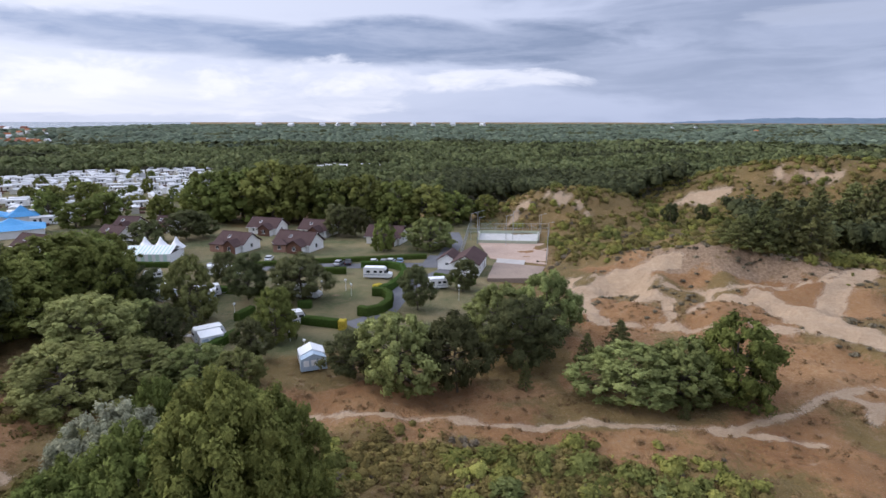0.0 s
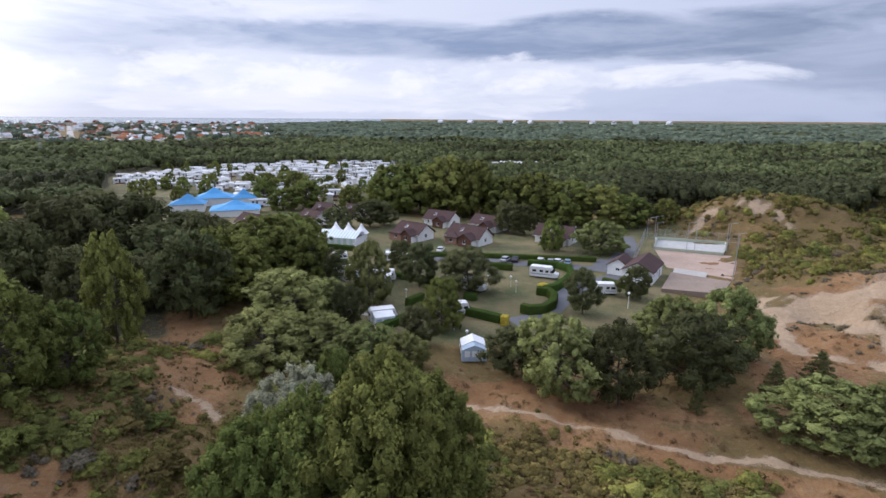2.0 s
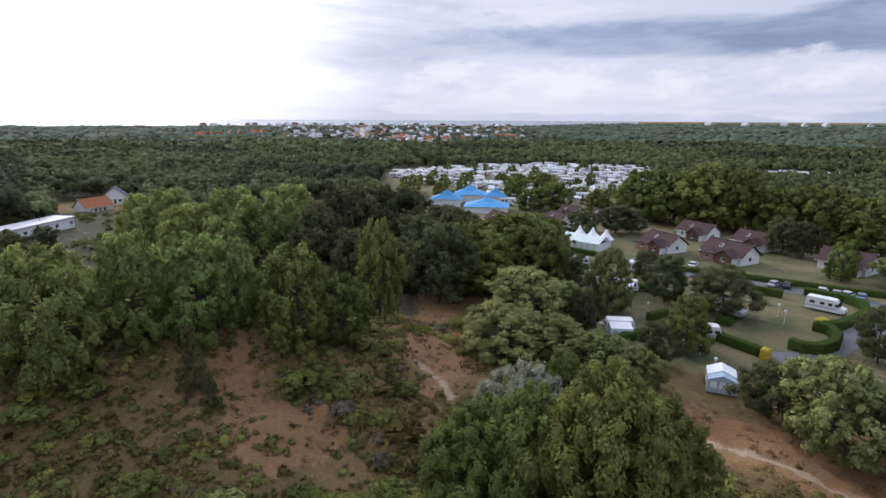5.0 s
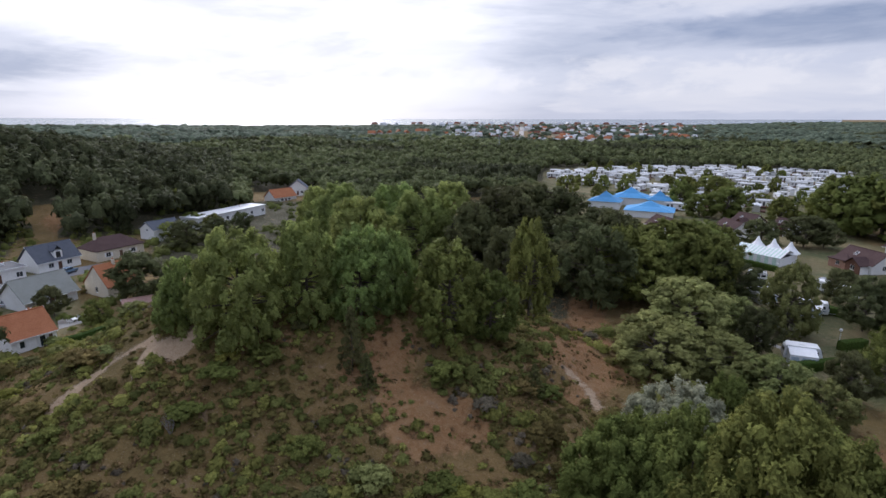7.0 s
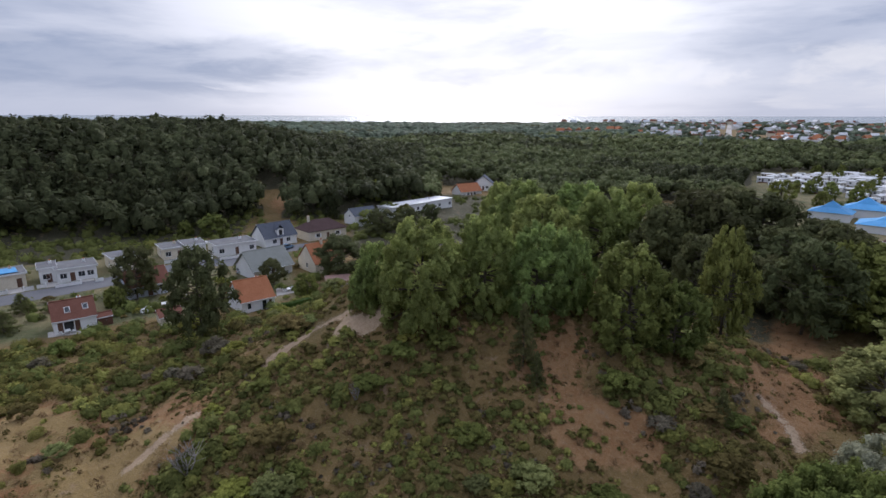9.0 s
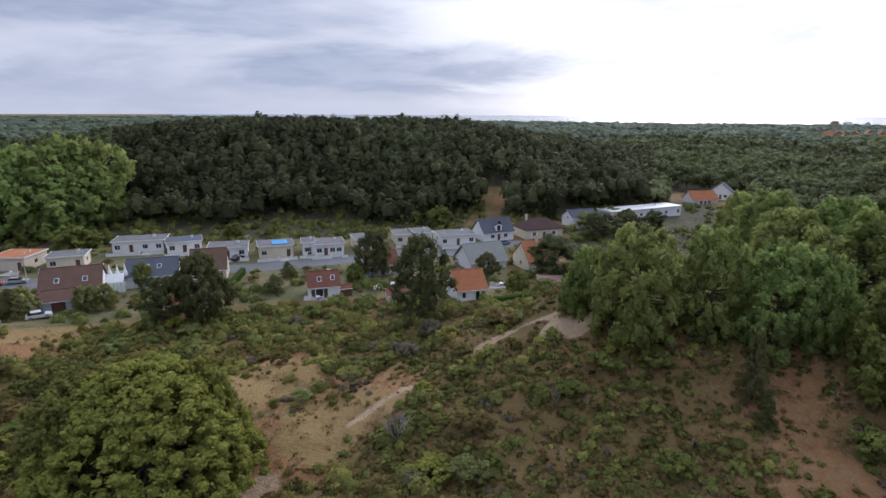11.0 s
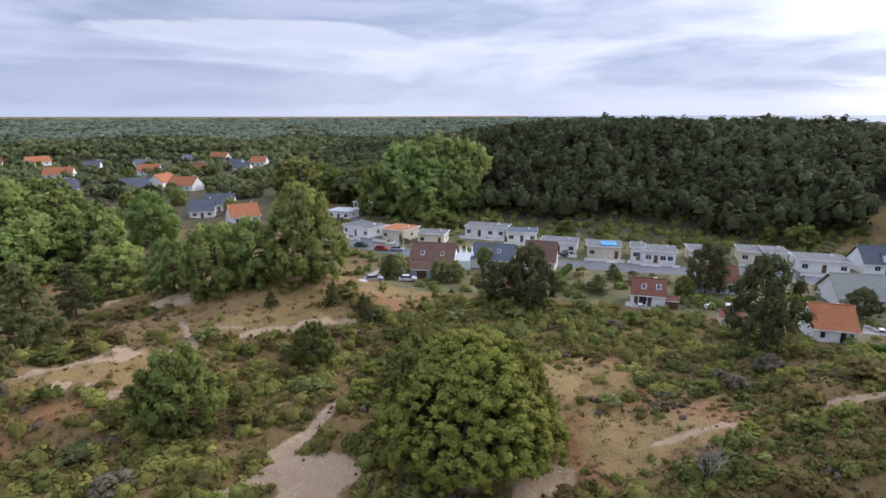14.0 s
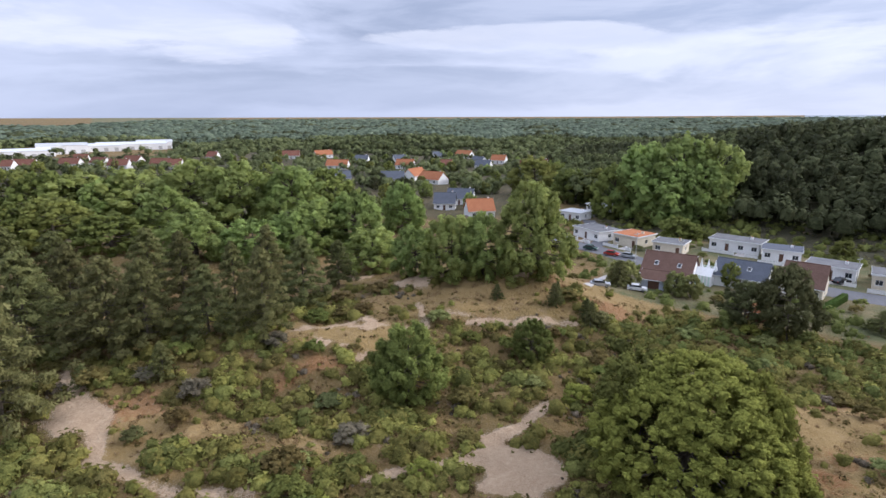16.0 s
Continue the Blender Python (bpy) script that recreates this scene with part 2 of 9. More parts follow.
TRACKS_DUNE = [
    (1.6, [(25.7, 204.9), (28.9, 212.0), (34.6, 215.5), (44.2, 214.5), (50.0, 213.5), (52.8, 207.9), (54.5, 203.9)]),
    (1.5, [(102.2, 241.5), (111.8, 244.4), (123.4, 238.2)]),
    (1.8, [(133.4, 239.9), (144.5, 234.6), (151.6, 227.1), (157.6, 222.6)]),
    (1.0, [(28.7, 124.7), (33.2, 122.1), (38.3, 122.1)]),
    (3.2, [(51.5, 121.8), (45.5, 121.0), (39.2, 120.8), (33.0, 116.4)]),
    (2.2, [(33.0, 116.4), (29.6, 111.4), (29.0, 105.3), (29.6, 98.4)]),
    (0.6, [(44.4, 117.6), (47.8, 113.3), (52.6, 111.7), (59.4, 108.0), (72.0, 109.8), (77.9, 106.9), (86.8, 109.9)]),
    (0.5, [(52.6, 111.7), (55.3, 107.4), (57.6, 104.1)]),
    (2.4, [(56.7, 104.6), (61.5, 101.3), (64.5, 97.3), (66.6, 92.5), (67.1, 85.2), (69.2, 80.9)]),
    (2.6, [(87.1, 109.6), (78.9, 105.8), (75.0, 100.9), (67.4, 93.2)]),
    (0.5, [(29.6, 98.4), (38.2, 96.2), (46.4, 91.9)]),
    (1.6, [(54.3, 90.2), (60.1, 87.0), (65.7, 84.4), (67.9, 80.1)]),
    (1.2, [(37.0, 116.8), (42.4, 114.9), (45.4, 107.0), (42.5, 98.2)]),
    (0.5, [(41.2, 96.0), (49.4, 103.0), (54.7, 107.4)]),
]
TRACKS_WEST = [
    (0.5, [(-68.6, -9.2), (-70.5, -5.9), (-72.8, -2.4), (-72.2, 2.0)]),
    (0.5, [(-51.5, 50.4), (-47.5, 50.7), (-44.5, 49.7)]),
    (0.6, [(-34.3, -86.2), (-39.5, -82.6), (-44.3, -79.7), (-55.5, -77.0)]),
    (0.7, [(-27.9, -54.2), (-32.1, -54.9), (-37.2, -56.8)]),
    (0.7, [(-56.5, -21.8), (-59.8, -18.7), (-62.9, -16.0)]),
    (0.7, [(-36.7, -55.8), (-29.7, -53.5), (-22.7, -51.4), (-11.3, -50.9)]),
    (1.2, [(24.4, -89.2), (20.5, -80.2), (16.9, -73.7), (16.3, -64.6), (11.2, -58.0), (6.4, -54.6), (0.5, -51.6)]),
    (0.9, [(-2.9, -84.5), (-11.8, -86.0), (-19.5, -87.1), (-22.8, -85.0)]),
    (0.7, [(-31.5, -92.6), (-29.8, -83.3), (-23.8, -81.8)]),
    (0.7, [(-37.2, -82.2), (-45.0, -78.2), (-54.5, -77.0)]),
]
SAND = [
    (40.0, 117.5, 5.5, 3.2), (41.5, 109.5, 4.0, 3.0), (66.0, 94.0, 4.2, 3.2), (76.5, 104.0, 2.6, 4.0), (66.0, 84.5, 4.5, 2.2), (44.0, 213.3, 8.6, 1.5), (113.0, 241.3, 8.0, 3.9), (145.1, 233.6, 10.1, 1.7), (156.5, 224.1, 3.8, 0.8),
    (56.4, 66.0, 1.8, 1.2), (-69.4, 4.3, 3.0, 1.7), (-67.9, 1.6, 2.4, 1.3),
    (-27.1, -46.2, 4.6, 4.5), (-25.7, -51.7, 2.7, 2.3), (20.2, -75.1, 3.1, 5.6), (16.6, -71.5, 1.3, 3.5),
]
SAND_NEAR = [
    (-11.0, -81.2, 2.5, 1.6), (-20.0, -85.2, 2.8, 1.6), (-16.2, -78.0, 1.0, 0.8), (-35.5, -102.3, 4.6, 2.4), (-51.6, -91.5, 2.7, 1.0),
    (-28.2, -124.4, 3.0, 2.0), (-31.0, -105.3, 1.7, 0.8), (-43.3, -28.8, 4.8, 3.2), (-39.6, -32.6, 2.9, 1.5), (-67.7, 4.4, 2.3, 1.3),
    (-52.2, -90.2, 2.4, 0.8),
]
DRY = [
    (-6.5, 69.8, 21.0, 6.5), (15.4, 62.5, 18.4, 3.2), (52.0, 76.3, 13.0, 10.6), (42.6, 57.4, 9.7, 9.2), (33.5, 98.1, 9.1, 14.0),
    (52.1, 93.6, 9.9, 11.0), (72.3, 101.4, 11.5, 10.7), (21.8, 83.9, 2.8, 10.7), (20.2, 165.8, 10.3, 14.0), (57.4, 116.4, 28.8, 4.3),
    (-51.9, 27.8, 4.5, 3.9), (-55.6, 56.8, 5.6, 14.0), (-48.4, 28.0, 5.2, 5.3), (-51.7, 51.6, 4.2, 8.4), (-58.7, 23.6, 7.5, 3.5),
    (-74.0, 76.0, 4.5, 14.0),
]
DRY_WEST = [
    (-64.5, -32.9, 7.2, 6.2), (-60.8, -17.9, 5.1, 5.3), (-68.3, -37.6, 4.4, 5.0), (-51.5, -26.9, 6.7, 5.5), (-45.7, -85.9, 10.8, 4.8),
    (-38.4, -90.1, 13.8, 5.4), (-68.8, -36.2, 5.6, 10.7), (12.4, -72.7, 3.5, 5.1), (-10.3, -77.0, 4.9, 3.1), (-64.7, -21.1, 4.0, 5.9),
    (-225.0, -8.1, 12.5, 14.0), (-224.7, 10.5, 10.4, 5.3), (-70.5, -86.7, 11.5, 14.0), (-111.4, -55.1, 6.6, 9.2),
]

STRAW = [(-36.0, -90.5, 21.0, 7.5), (-16.0, -83.0, 12.0, 5.0), (-52.0, -82.0, 8.0, 5.0), (-66.0, -37.0, 7.0, 7.0), (-57.0, -24.0, 8.0, 6.0), (-70.0, -86.0, 12.0, 8.0),
         (4.0, -66.0, 5.0, 3.0), (-8.0, -60.0, 4.0, 2.0), (-30.0, -63.0, 4.0, 1.6), (12.0, -66.0, 3.0, 7.0), (-72.0, -38.0, 5.0, 5.0)]


# ---- the lie of the land: camera stands over (0, 0); az in degrees to the left of +y, d in metres ----
def polar(az, d):
    return -math.sin(radians(az)) * d, math.cos(radians(az)) * d


def smooth(v, lo, hi):
    q = np.clip((v - lo) / (hi - lo), 0, 1)
    return q * q * (3 - 2 * q)


def waves(x, y, size, seed):
    """Smooth value noise from a few crossed sine waves, about -1 to 1."""
    total = 0
    for k in range(5):
        a = seed * 1.7 + k * 2.399
        w = 6.283 / size * (0.7 + 0.17 * k)
        total = total + np.sin((x * math.cos(a) + y * math.sin(a)) * w + seed * 3.1 + k * 1.3)
    return total / 3.0


# az, d, height, half width across, half depth
DUNES = [(85, 79, 10.0, 15, 15), (70, 78, 9.4, 17, 15), (55, 78, 5.3, 14, 15),
         (337, 140, 5.9, 17, 13), (325, 146, 7.7, 26, 14), (331, 104, 2.4, 17, 11), (313, 112, 4.1, 17, 17),
         (349, 225, 11.2, 15, 11), (343, 231, 8.3, 11, 9), (331, 286, 17.0, 30, 15), (322, 284, 14.0, 24, 16), (312, 300, 8.0, 40, 30),
         (157, 110, 5.4, 18, 11), (148, 106, 4.2, 12, 11), (172, 88, 3.8, 17, 9), (186, 92, 3.1, 17, 11),
         (50, 1750, 8.0, 260, 380), (130, 71, 2.1, 14, 9), (193, 57, 1.8, 12, 9), (100, 61, 1.9, 12, 9)]


def height(x, y):
    x, y = np.asarray(x, float), np.asarray(y, float)
    d = np.hypot(x, y) + 1e-6
    az = np.degrees(np.arctan2(-x, y)) % 360
    z = np.zeros_like(d)
    for a, r, h, across, deep in DUNES:
        cx, cy = polar(a, r)
        ux, uy = cx / r, cy / r
        along = (x - cx) * ux + (y - cy) * uy
        off = (x - cx) * -uy + (y - cy) * ux
        z = z + h * np.exp(-0.5 * ((off / across) ** 2 + (along / deep) ** 2))
    side = (az + 180) % 360 - 180
    z = z * (1 - smooth(side, -13.5, -9.5) * (1 - smooth(side, 33, 40)) * smooth(d, 86, 98) * (1 - smooth(d, 196, 214)))
    camp = smooth((az + 180) % 360 - 180, -12, -5) * (1 - smooth((az + 180) % 360 - 180, 38, 48)) * smooth(d, 78, 90) * (1 - smooth(d, 208, 254))
    homes = smooth(az, 86, 91) * (1 - smooth(az, 143, 153)) * smooth(d, 97, 109) * (1 - smooth(d, 189, 218))
    rough = (1 - camp) * (1 - homes) * smooth(d, 8, 30) * (1 - smooth(d, 300, 480))
    z = z + rough * (0.55 * waves(x, y, 17, 1) + 0.28 * waves(x, y, 6.5, 2) + 0.10 * waves(x, y, 2.6, 3))
    east = smooth(az, 312, 318) * (1 - smooth(az, 344, 350)) * smooth(d, 92, 104) * (1 - smooth(d, 165, 200))
    z = z + east * (1.9 * (0.5 - np.abs(waves(x, y, 24, 41))) + 0.7 * (0.5 - np.abs(waves(x, y, 9, 42))))
    ridge = np.exp(-((az - 112) / 25.0) ** 4) * smooth(d, 189, 301) * (1 - 0.75 * smooth(d, 378, 610))
    z = z + 25 * ridge
    z = z + 2.5 * smooth(d, 300, 700) * waves(x, y, 260, 5) * (1 - smooth(d, 1800, 2600))
    return z + 34 * np.clip((d - 1200) / 3700, 0, 1) ** 1.5


def near_line(x, y, pts):
    best = np.full(x.shape, 1e9)
    for (ax, ay), (bx, by) in zip(pts[:-1], pts[1:]):
        vx, vy = bx - ax, by - ay
        q = np.clip(((x - ax) * vx + (y - ay) * vy) / (vx * vx + vy * vy + 1e-9), 0, 1)
        best = np.minimum(best, np.hypot(x - ax - q * vx, y - ay - q * vy))
    return best


def blobs(x, y, spots, edge=0.35):
    m = np.zeros(x.shape)
    for cx, cy, across, deep in spots:
        r = math.hypot(cx, cy)
        ux, uy = cx / r, cy / r
        q = np.hypot(((x - cx) * -uy + (y - cy) * ux) / across, ((x - cx) * ux + (y - cy) * uy) / deep)
        m = np.maximum(m, 1 - smooth(q, 1 - edge, 1 + edge))
    return m


def sand_at(x, y):
    m = blobs(x + 1.5 * waves(x, y, 7, 8), y + 1.5 * waves(x, y, 6, 9), SAND + SAND_NEAR, 0.28)
    for width, pts in TRACKS_EAST + TRACKS_DUNE + TRACKS_WEST:
        width = max(width, 0.75)
        track = 1 - smooth(near_line(x, y, pts) + (0.20 + 0.3 * (width > 2)) * waves(x, y, 5, 4), width * 0.45, width * 1.1)
        m = np.maximum(m, track * (1.0 if width > 2 else np.clip(0.78 + 0.35 * waves(x, y, 7, 44), 0.3, 1)))
    return m


def camp_at(x, y):
    d, az = np.hypot(x, y), (np.degrees(np.arctan2(-x, y)) + 180) % 360 - 180
    street = 0.8 * smooth(az, 92, 95) * (1 - smooth(az, 140, 144)) * smooth(d, 110, 118) * (1 - smooth(d, 180, 190))
    fields = 0.9 * ((az > 180) | (az < -170)) * smooth(d, 1000, 1100)
    pitches = 0.85 * smooth(az, 20, 23) * (1 - smooth(az, 48, 51)) * smooth(d, 180, 230) * (1 - smooth(d, 500, 530))
    return street + fields + pitches + smooth(az, -8, -4) * (1 - smooth(az, 27, 33)) * smooth(d, 85, 94) * (1 - smooth(d, 203, 224))


def wood_at(x, y):
    """Where the far woods stand: 0 open, 1 wood."""
    d, az = np.hypot(x, y), (np.degrees(np.arctan2(-x, y)) + 90) % 360 - 90
    d = d * (1 + 0.04 * waves(x, y, 60, 6))
    near = np.interp(az, [-60, -39, -29, -26, -12, -5, 0, 8, 21, 23, 48, 50, 62, 78, 82, 90, 108, 130, 140, 146, 150, 200, 230],
                     [177, 177, 192, 262, 264, 256, 242, 236, 242, 482, 482, 283, 254, 242, 230, 196, 199, 206, 222, 250, 268, 268, 268])
    far = np.interp(az, [-60, 25, 35, 60, 110, 120, 185, 192, 230], [4000, 3600, 2500, 2250, 2250, 3600, 3600, 2300, 2300])
    m = ((d > near) & (d < far)).astype(float)
    strip = (az > 5) & (az < 15) & (d > 430) & (d < 496)
    town = (az > 34) & (az < 60) & (d > 850 + 13 * abs(az - 49)) & (d < 2250) & ((waves(x, y, 110, 27) < 0.35) | (abs(az - 51.2) * d < 1100))
    works = (az > 184) & (az < 200) & (d > 650) & (d < 840)
    gardens = (az > 147) & (az < 201) & (d > 230) & (d < 640) & (waves(x, y, 34, 17) < 0.30)
    dune = (az > -40) & (az < -23.5) & (d > 245) & (d < 306)
    wob = 1.2 * waves(x, y, 22, 19)
    yards = (az > 71.5) & (az < 78.5) & (d < 305)
    gap = (abs(az - 95.3 + wob) < 1.9) & (d < 246 + 9 * wob) | ((az > 84) & (az < 92.5) & (d < 212 + 6 * wob)) | ((az > 131) & (az < 137) & (d < 216 + 8 * wob))
    return m * (1 - strip) * (1 - town * 0.9) * (1 - works) * (1 - dune) * (1 - gap) * (1 - gardens) * (1 - yards)


def foot_at(x, y):
    """The shrubby foot of the pine ridge, and the ground under the hill's pines."""
    d, az = np.hypot(x, y), np.degrees(np.arctan2(-x, y)) % 360
    rear = np.interp(az, [88, 95, 105, 115, 130, 146], [206, 194, 180, 173, 180, 200])
    ridge = smooth(az, 90, 94) * (1 - smooth(az, 140, 146)) * smooth(d, rear, rear + 6) * (1 - smooth(d, 230, 240))
    ridge = ridge * (1 - smooth(az, 91, 93) * (1 - smooth(az, 97, 99)))
    lane = 0.85 * smooth(az, 66, 69) * (1 - smooth(az, 86, 90)) * smooth(d, 150, 165) * (1 - smooth(d, 262, 275))
    # shade of the hill's pines, painted as dark ground
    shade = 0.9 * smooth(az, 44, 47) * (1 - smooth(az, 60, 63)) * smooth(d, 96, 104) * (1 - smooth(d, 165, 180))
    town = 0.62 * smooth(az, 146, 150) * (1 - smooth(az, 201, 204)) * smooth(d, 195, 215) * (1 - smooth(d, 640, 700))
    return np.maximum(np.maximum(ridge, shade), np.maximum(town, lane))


def ground_material():
    m, n, l, b = material("heath_ground", 0.95)

    def mask(name):
        a = n.new("ShaderNodeAttribute")
        a.attribute_name = name
        return a.outputs["Fac"]

    def frayed(value, fray, amount, soft):
        k = n.new("ShaderNodeMath")
        k.operation = "MULTIPLY_ADD"
        l.new(fray, k.inputs[0])
        k.inputs[1].default_value = amount
        l.new(value, k.inputs[2])
        r = n.new("ShaderNodeMapRange")
        r.interpolation_type = "SMOOTHSTEP"
        l.new(k.outputs[0], r.inputs[0])
        r.inputs[1].default_value, r.inputs[2].default_value = 0.5 + amount / 2 - soft, 0.5 + amount / 2 + soft
        return r.outputs[0]

    large, middle, small, tiny = grain(n, l, 0.06, 4), grain(n, l, 0.35, 5, 0.65), grain(n, l, 1.6, 5, 0.7), grain(n, l, 7.0, 4, 0.7)
    both = n.new("ShaderNodeMath")
    both.operation = "MULTIPLY_ADD"
    l.new(small, both.inputs[0]), l.new(middle, both.inputs[2])
    both.inputs[1].default_value = 0.6
    half = n.new("ShaderNodeMath")
    half.operation = "MULTIPLY"
    l.new(both.outputs[0], half.inputs[0])
    half.inputs[1].default_value = 0.62
    mixed_noise = half.outputs[0]
    turf = mixed(n, l, middle, (0.116, 0.080, 0.025), (0.228, 0.144, 0.050))
    turf = mixed(n, l, small, turf, mixed(n, l, large, (0.090, 0.076, 0.024), (0.275, 0.172, 0.070)))
    dry = mixed(n, l, middle, (0.205, 0.090, 0.032), (0.310, 0.160, 0.064))
    dry = mixed(n, l, small, dry, mixed(n, l, large, (0.165, 0.082, 0.032), (0.390, 0.242, 0.116)))
    lawn = mixed(n, l, grain(n, l, 0.09, 4, 0.6, 0.42, 0.58), (0.070, 0.082, 0.028), (0.240, 0.180, 0.090))
    lawn = mixed(n, l, small, lawn, mixed(n, l, large, (0.080, 0.098, 0.032), (0.215, 0.185, 0.098)))
    sand = mixed(n, l, small, (0.370, 0.250, 0.150), (0.550, 0.415, 0.275))
    sand = mixed(n, l, middle, sand, mixed(n, l, tiny, (0.260, 0.158, 0.084), (0.510, 0.380, 0.248)))
    # woodland leaf litter; its dark tones also paint the shade under the hill's pines
    litter_and_shade = mixed(n, l, small, (0.040, 0.044, 0.020), (0.085, 0.070, 0.036))
    stones = mixed(n, l, tiny, (0.160, 0.100, 0.055), (0.480, 0.390, 0.290))
    c = mixed(n, l, frayed(mask("dry"), small, 0.7, 0.22), turf, dry)
    straw = mixed(n, l, middle, (0.222, 0.140, 0.046), (0.325, 0.222, 0.088))
    straw = mixed(n, l, small, straw, mixed(n, l, large, (0.168, 0.118, 0.040), (0.370, 0.248, 0.108)))
    c = mixed(n, l, frayed(mask("straw"), small, 0.7, 0.22), c, straw)
    c = mixed(n, l, frayed(mask("lawn"), small, 0.5, 0.2), c, lawn)
    c = mixed(n, l, frayed(mask("wood"), small, 0.4, 0.2), c, litter_and_shade)
    c = mixed(n, l, frayed(mask("scarp"), middle, 1.2, 0.25), c, mixed(n, l, small, (0.165, 0.100, 0.054), (0.370, 0.260, 0.165)))
    c = mixed(n, l, frayed(mask("sand"), tiny, 1.1, 0.35), c, stones)
    c = mixed(n, l, frayed(mask("sand"), mixed_noise, 0.9, 0.15), c, sand)
    l.new(c, b.inputs["Base Color"])
    relief(n, l, b, small, 0.8, 0.25)
    return m


def build_ground():
    az = np.concatenate([np.arange(-46, 208, 0.55), np.arange(208, 314, 4.0)])
    r = np.concatenate([[0.0], np.arange(4, 28, 4.0), 28 * 1.012 ** np.arange(0, 140), 28 * 1.012 ** 140 * 1.018 ** np.arange(0, 36), 28 * 1.012 ** 140 * 1.018 ** 36 * 1.05 ** np.arange(0, 60)])
    r = np.append(r[r < 4850], 4880)
    a, d = np.meshgrid(np.radians(az), r)
    x, y = -np.sin(a) * d, np.cos(a) * d
    z = height(x, y)
    rows, cols = x.shape
    i, j = np.meshgrid(np.arange(rows - 1), np.arange(cols), indexing="ij")
    k = (j + 1) % cols
    quads = np.stack([i * cols + j, (i + 1) * cols + j, (i + 1) * cols + k, i * cols + k], -1).reshape(-1, 4)[:, ::-1]
    me = bpy.data.meshes.new("ground")
    me.from_pydata(np.stack([x.ravel(), y.ravel(), z.ravel()], 1).tolist(), [], quads.tolist())
    for name, values in (("sand", sand_at(x, y)), ("dry", blobs(x + 3 * waves(x, y, 15, 11), y + 3 * waves(x, y, 13, 12), DRY + DRY_WEST, 0.5)),
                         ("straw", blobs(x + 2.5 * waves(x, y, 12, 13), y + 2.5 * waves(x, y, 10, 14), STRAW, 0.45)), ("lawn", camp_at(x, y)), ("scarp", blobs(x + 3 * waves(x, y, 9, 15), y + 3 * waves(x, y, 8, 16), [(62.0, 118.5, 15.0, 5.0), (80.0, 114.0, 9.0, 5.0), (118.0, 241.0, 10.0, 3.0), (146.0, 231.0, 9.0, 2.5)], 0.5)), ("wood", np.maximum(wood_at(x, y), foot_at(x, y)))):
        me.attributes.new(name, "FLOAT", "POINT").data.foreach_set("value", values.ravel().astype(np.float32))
    me.polygons.foreach_set("use_smooth", np.ones(len(quads), bool))
    me.materials.append(ground_material())
    return tagged(new("ground", me), "dry heath, dune sand, camp lawns and woodland floor", "ground", kind="structure")


ground = build_ground()


def at(x, y):
    return float(height(x, y))


# the sea, a shelf of grey water along the coast
WATER, n_, l_, b_ = material("sea_water", 0.25)
b_.inputs["Base Color"].default_value = (0.16, 0.20, 0.22, 1)
b_.inputs["Specular IOR Level"].default_value = 0.6
relief(n_, l_, b_, grain(n_, l_, 0.05, 4), 0.5, 2.0)


def build_sea():
    az, r = np.arange(24, 128, 2.0), 2450 * 1.06 ** np.arange(0, 13)
    r = np.append(r[r < 4850], 4878)
    a, d = np.meshgrid(np.radians(az), r)
    x, y = -np.sin(a) * d, np.cos(a) * d
    z = height(x, y) + 1.5
    rows, cols = x.shape
    i, j = np.meshgrid(np.arange(rows - 1), np.arange(cols - 1), indexing="ij")
    quads = np.stack([i * cols + j, i * cols + j + 1, (i + 1) * cols + j + 1, (i + 1) * cols + j], -1).reshape(-1, 4)
    me = bpy.data.meshes.new("sea")
    me.from_pydata(np.stack([x.ravel(), y.ravel(), z.ravel()], 1).tolist(), [], quads.tolist())
    me.materials.append(WATER)
    tagged(new("water", me), "flat grey sea under a bright cloudy sky", "sea", kind="structure")


build_sea()


def distant_hills():
    """Low wooded hills inland, far beyond the dunes."""
    az = np.arange(-44, -10, 0.25)
    rise = np.interp(az, [-44, -36, -31, -27, -24, -20, -11], [34, 37, 40, 27, 16, 2, 0]) + 2 * np.sin(az * 2.1) + 1.2 * np.sin(az * 5.3 + 1)
    rows = []
    for d, part_up in ((4500, 0.0), (4650, 0.75), (4800, 1.0), (5000, 0.0)):
        rows.append(np.stack([-np.sin(np.radians(az)) * d, np.cos(np.radians(az)) * d, 28 + np.maximum(rise, 0) * part_up], 1))
    v = np.concatenate(rows)
    k = len(az)
    quads = [(r * k + i, r * k + i + 1, (r + 1) * k + i + 1, (r + 1) * k + i) for r in range(3) for i in range(k - 1)]
    me = bpy.data.meshes.new("distant_hills")
    me.from_pydata(v.tolist(), [], quads)
    # the blue of hazy distance is painted in as the hills' colour
    me.materials.append(plain("far_hazed_woods", (0.105, 0.150, 0.200), (0.130, 0.180, 0.235), 0.004, 0.02, 0.95, bump=0))
    tagged(new("backdrop", me), "low wooded hills on the far horizon, tinted blue for haze", "hills", kind="structure")


distant_hills()


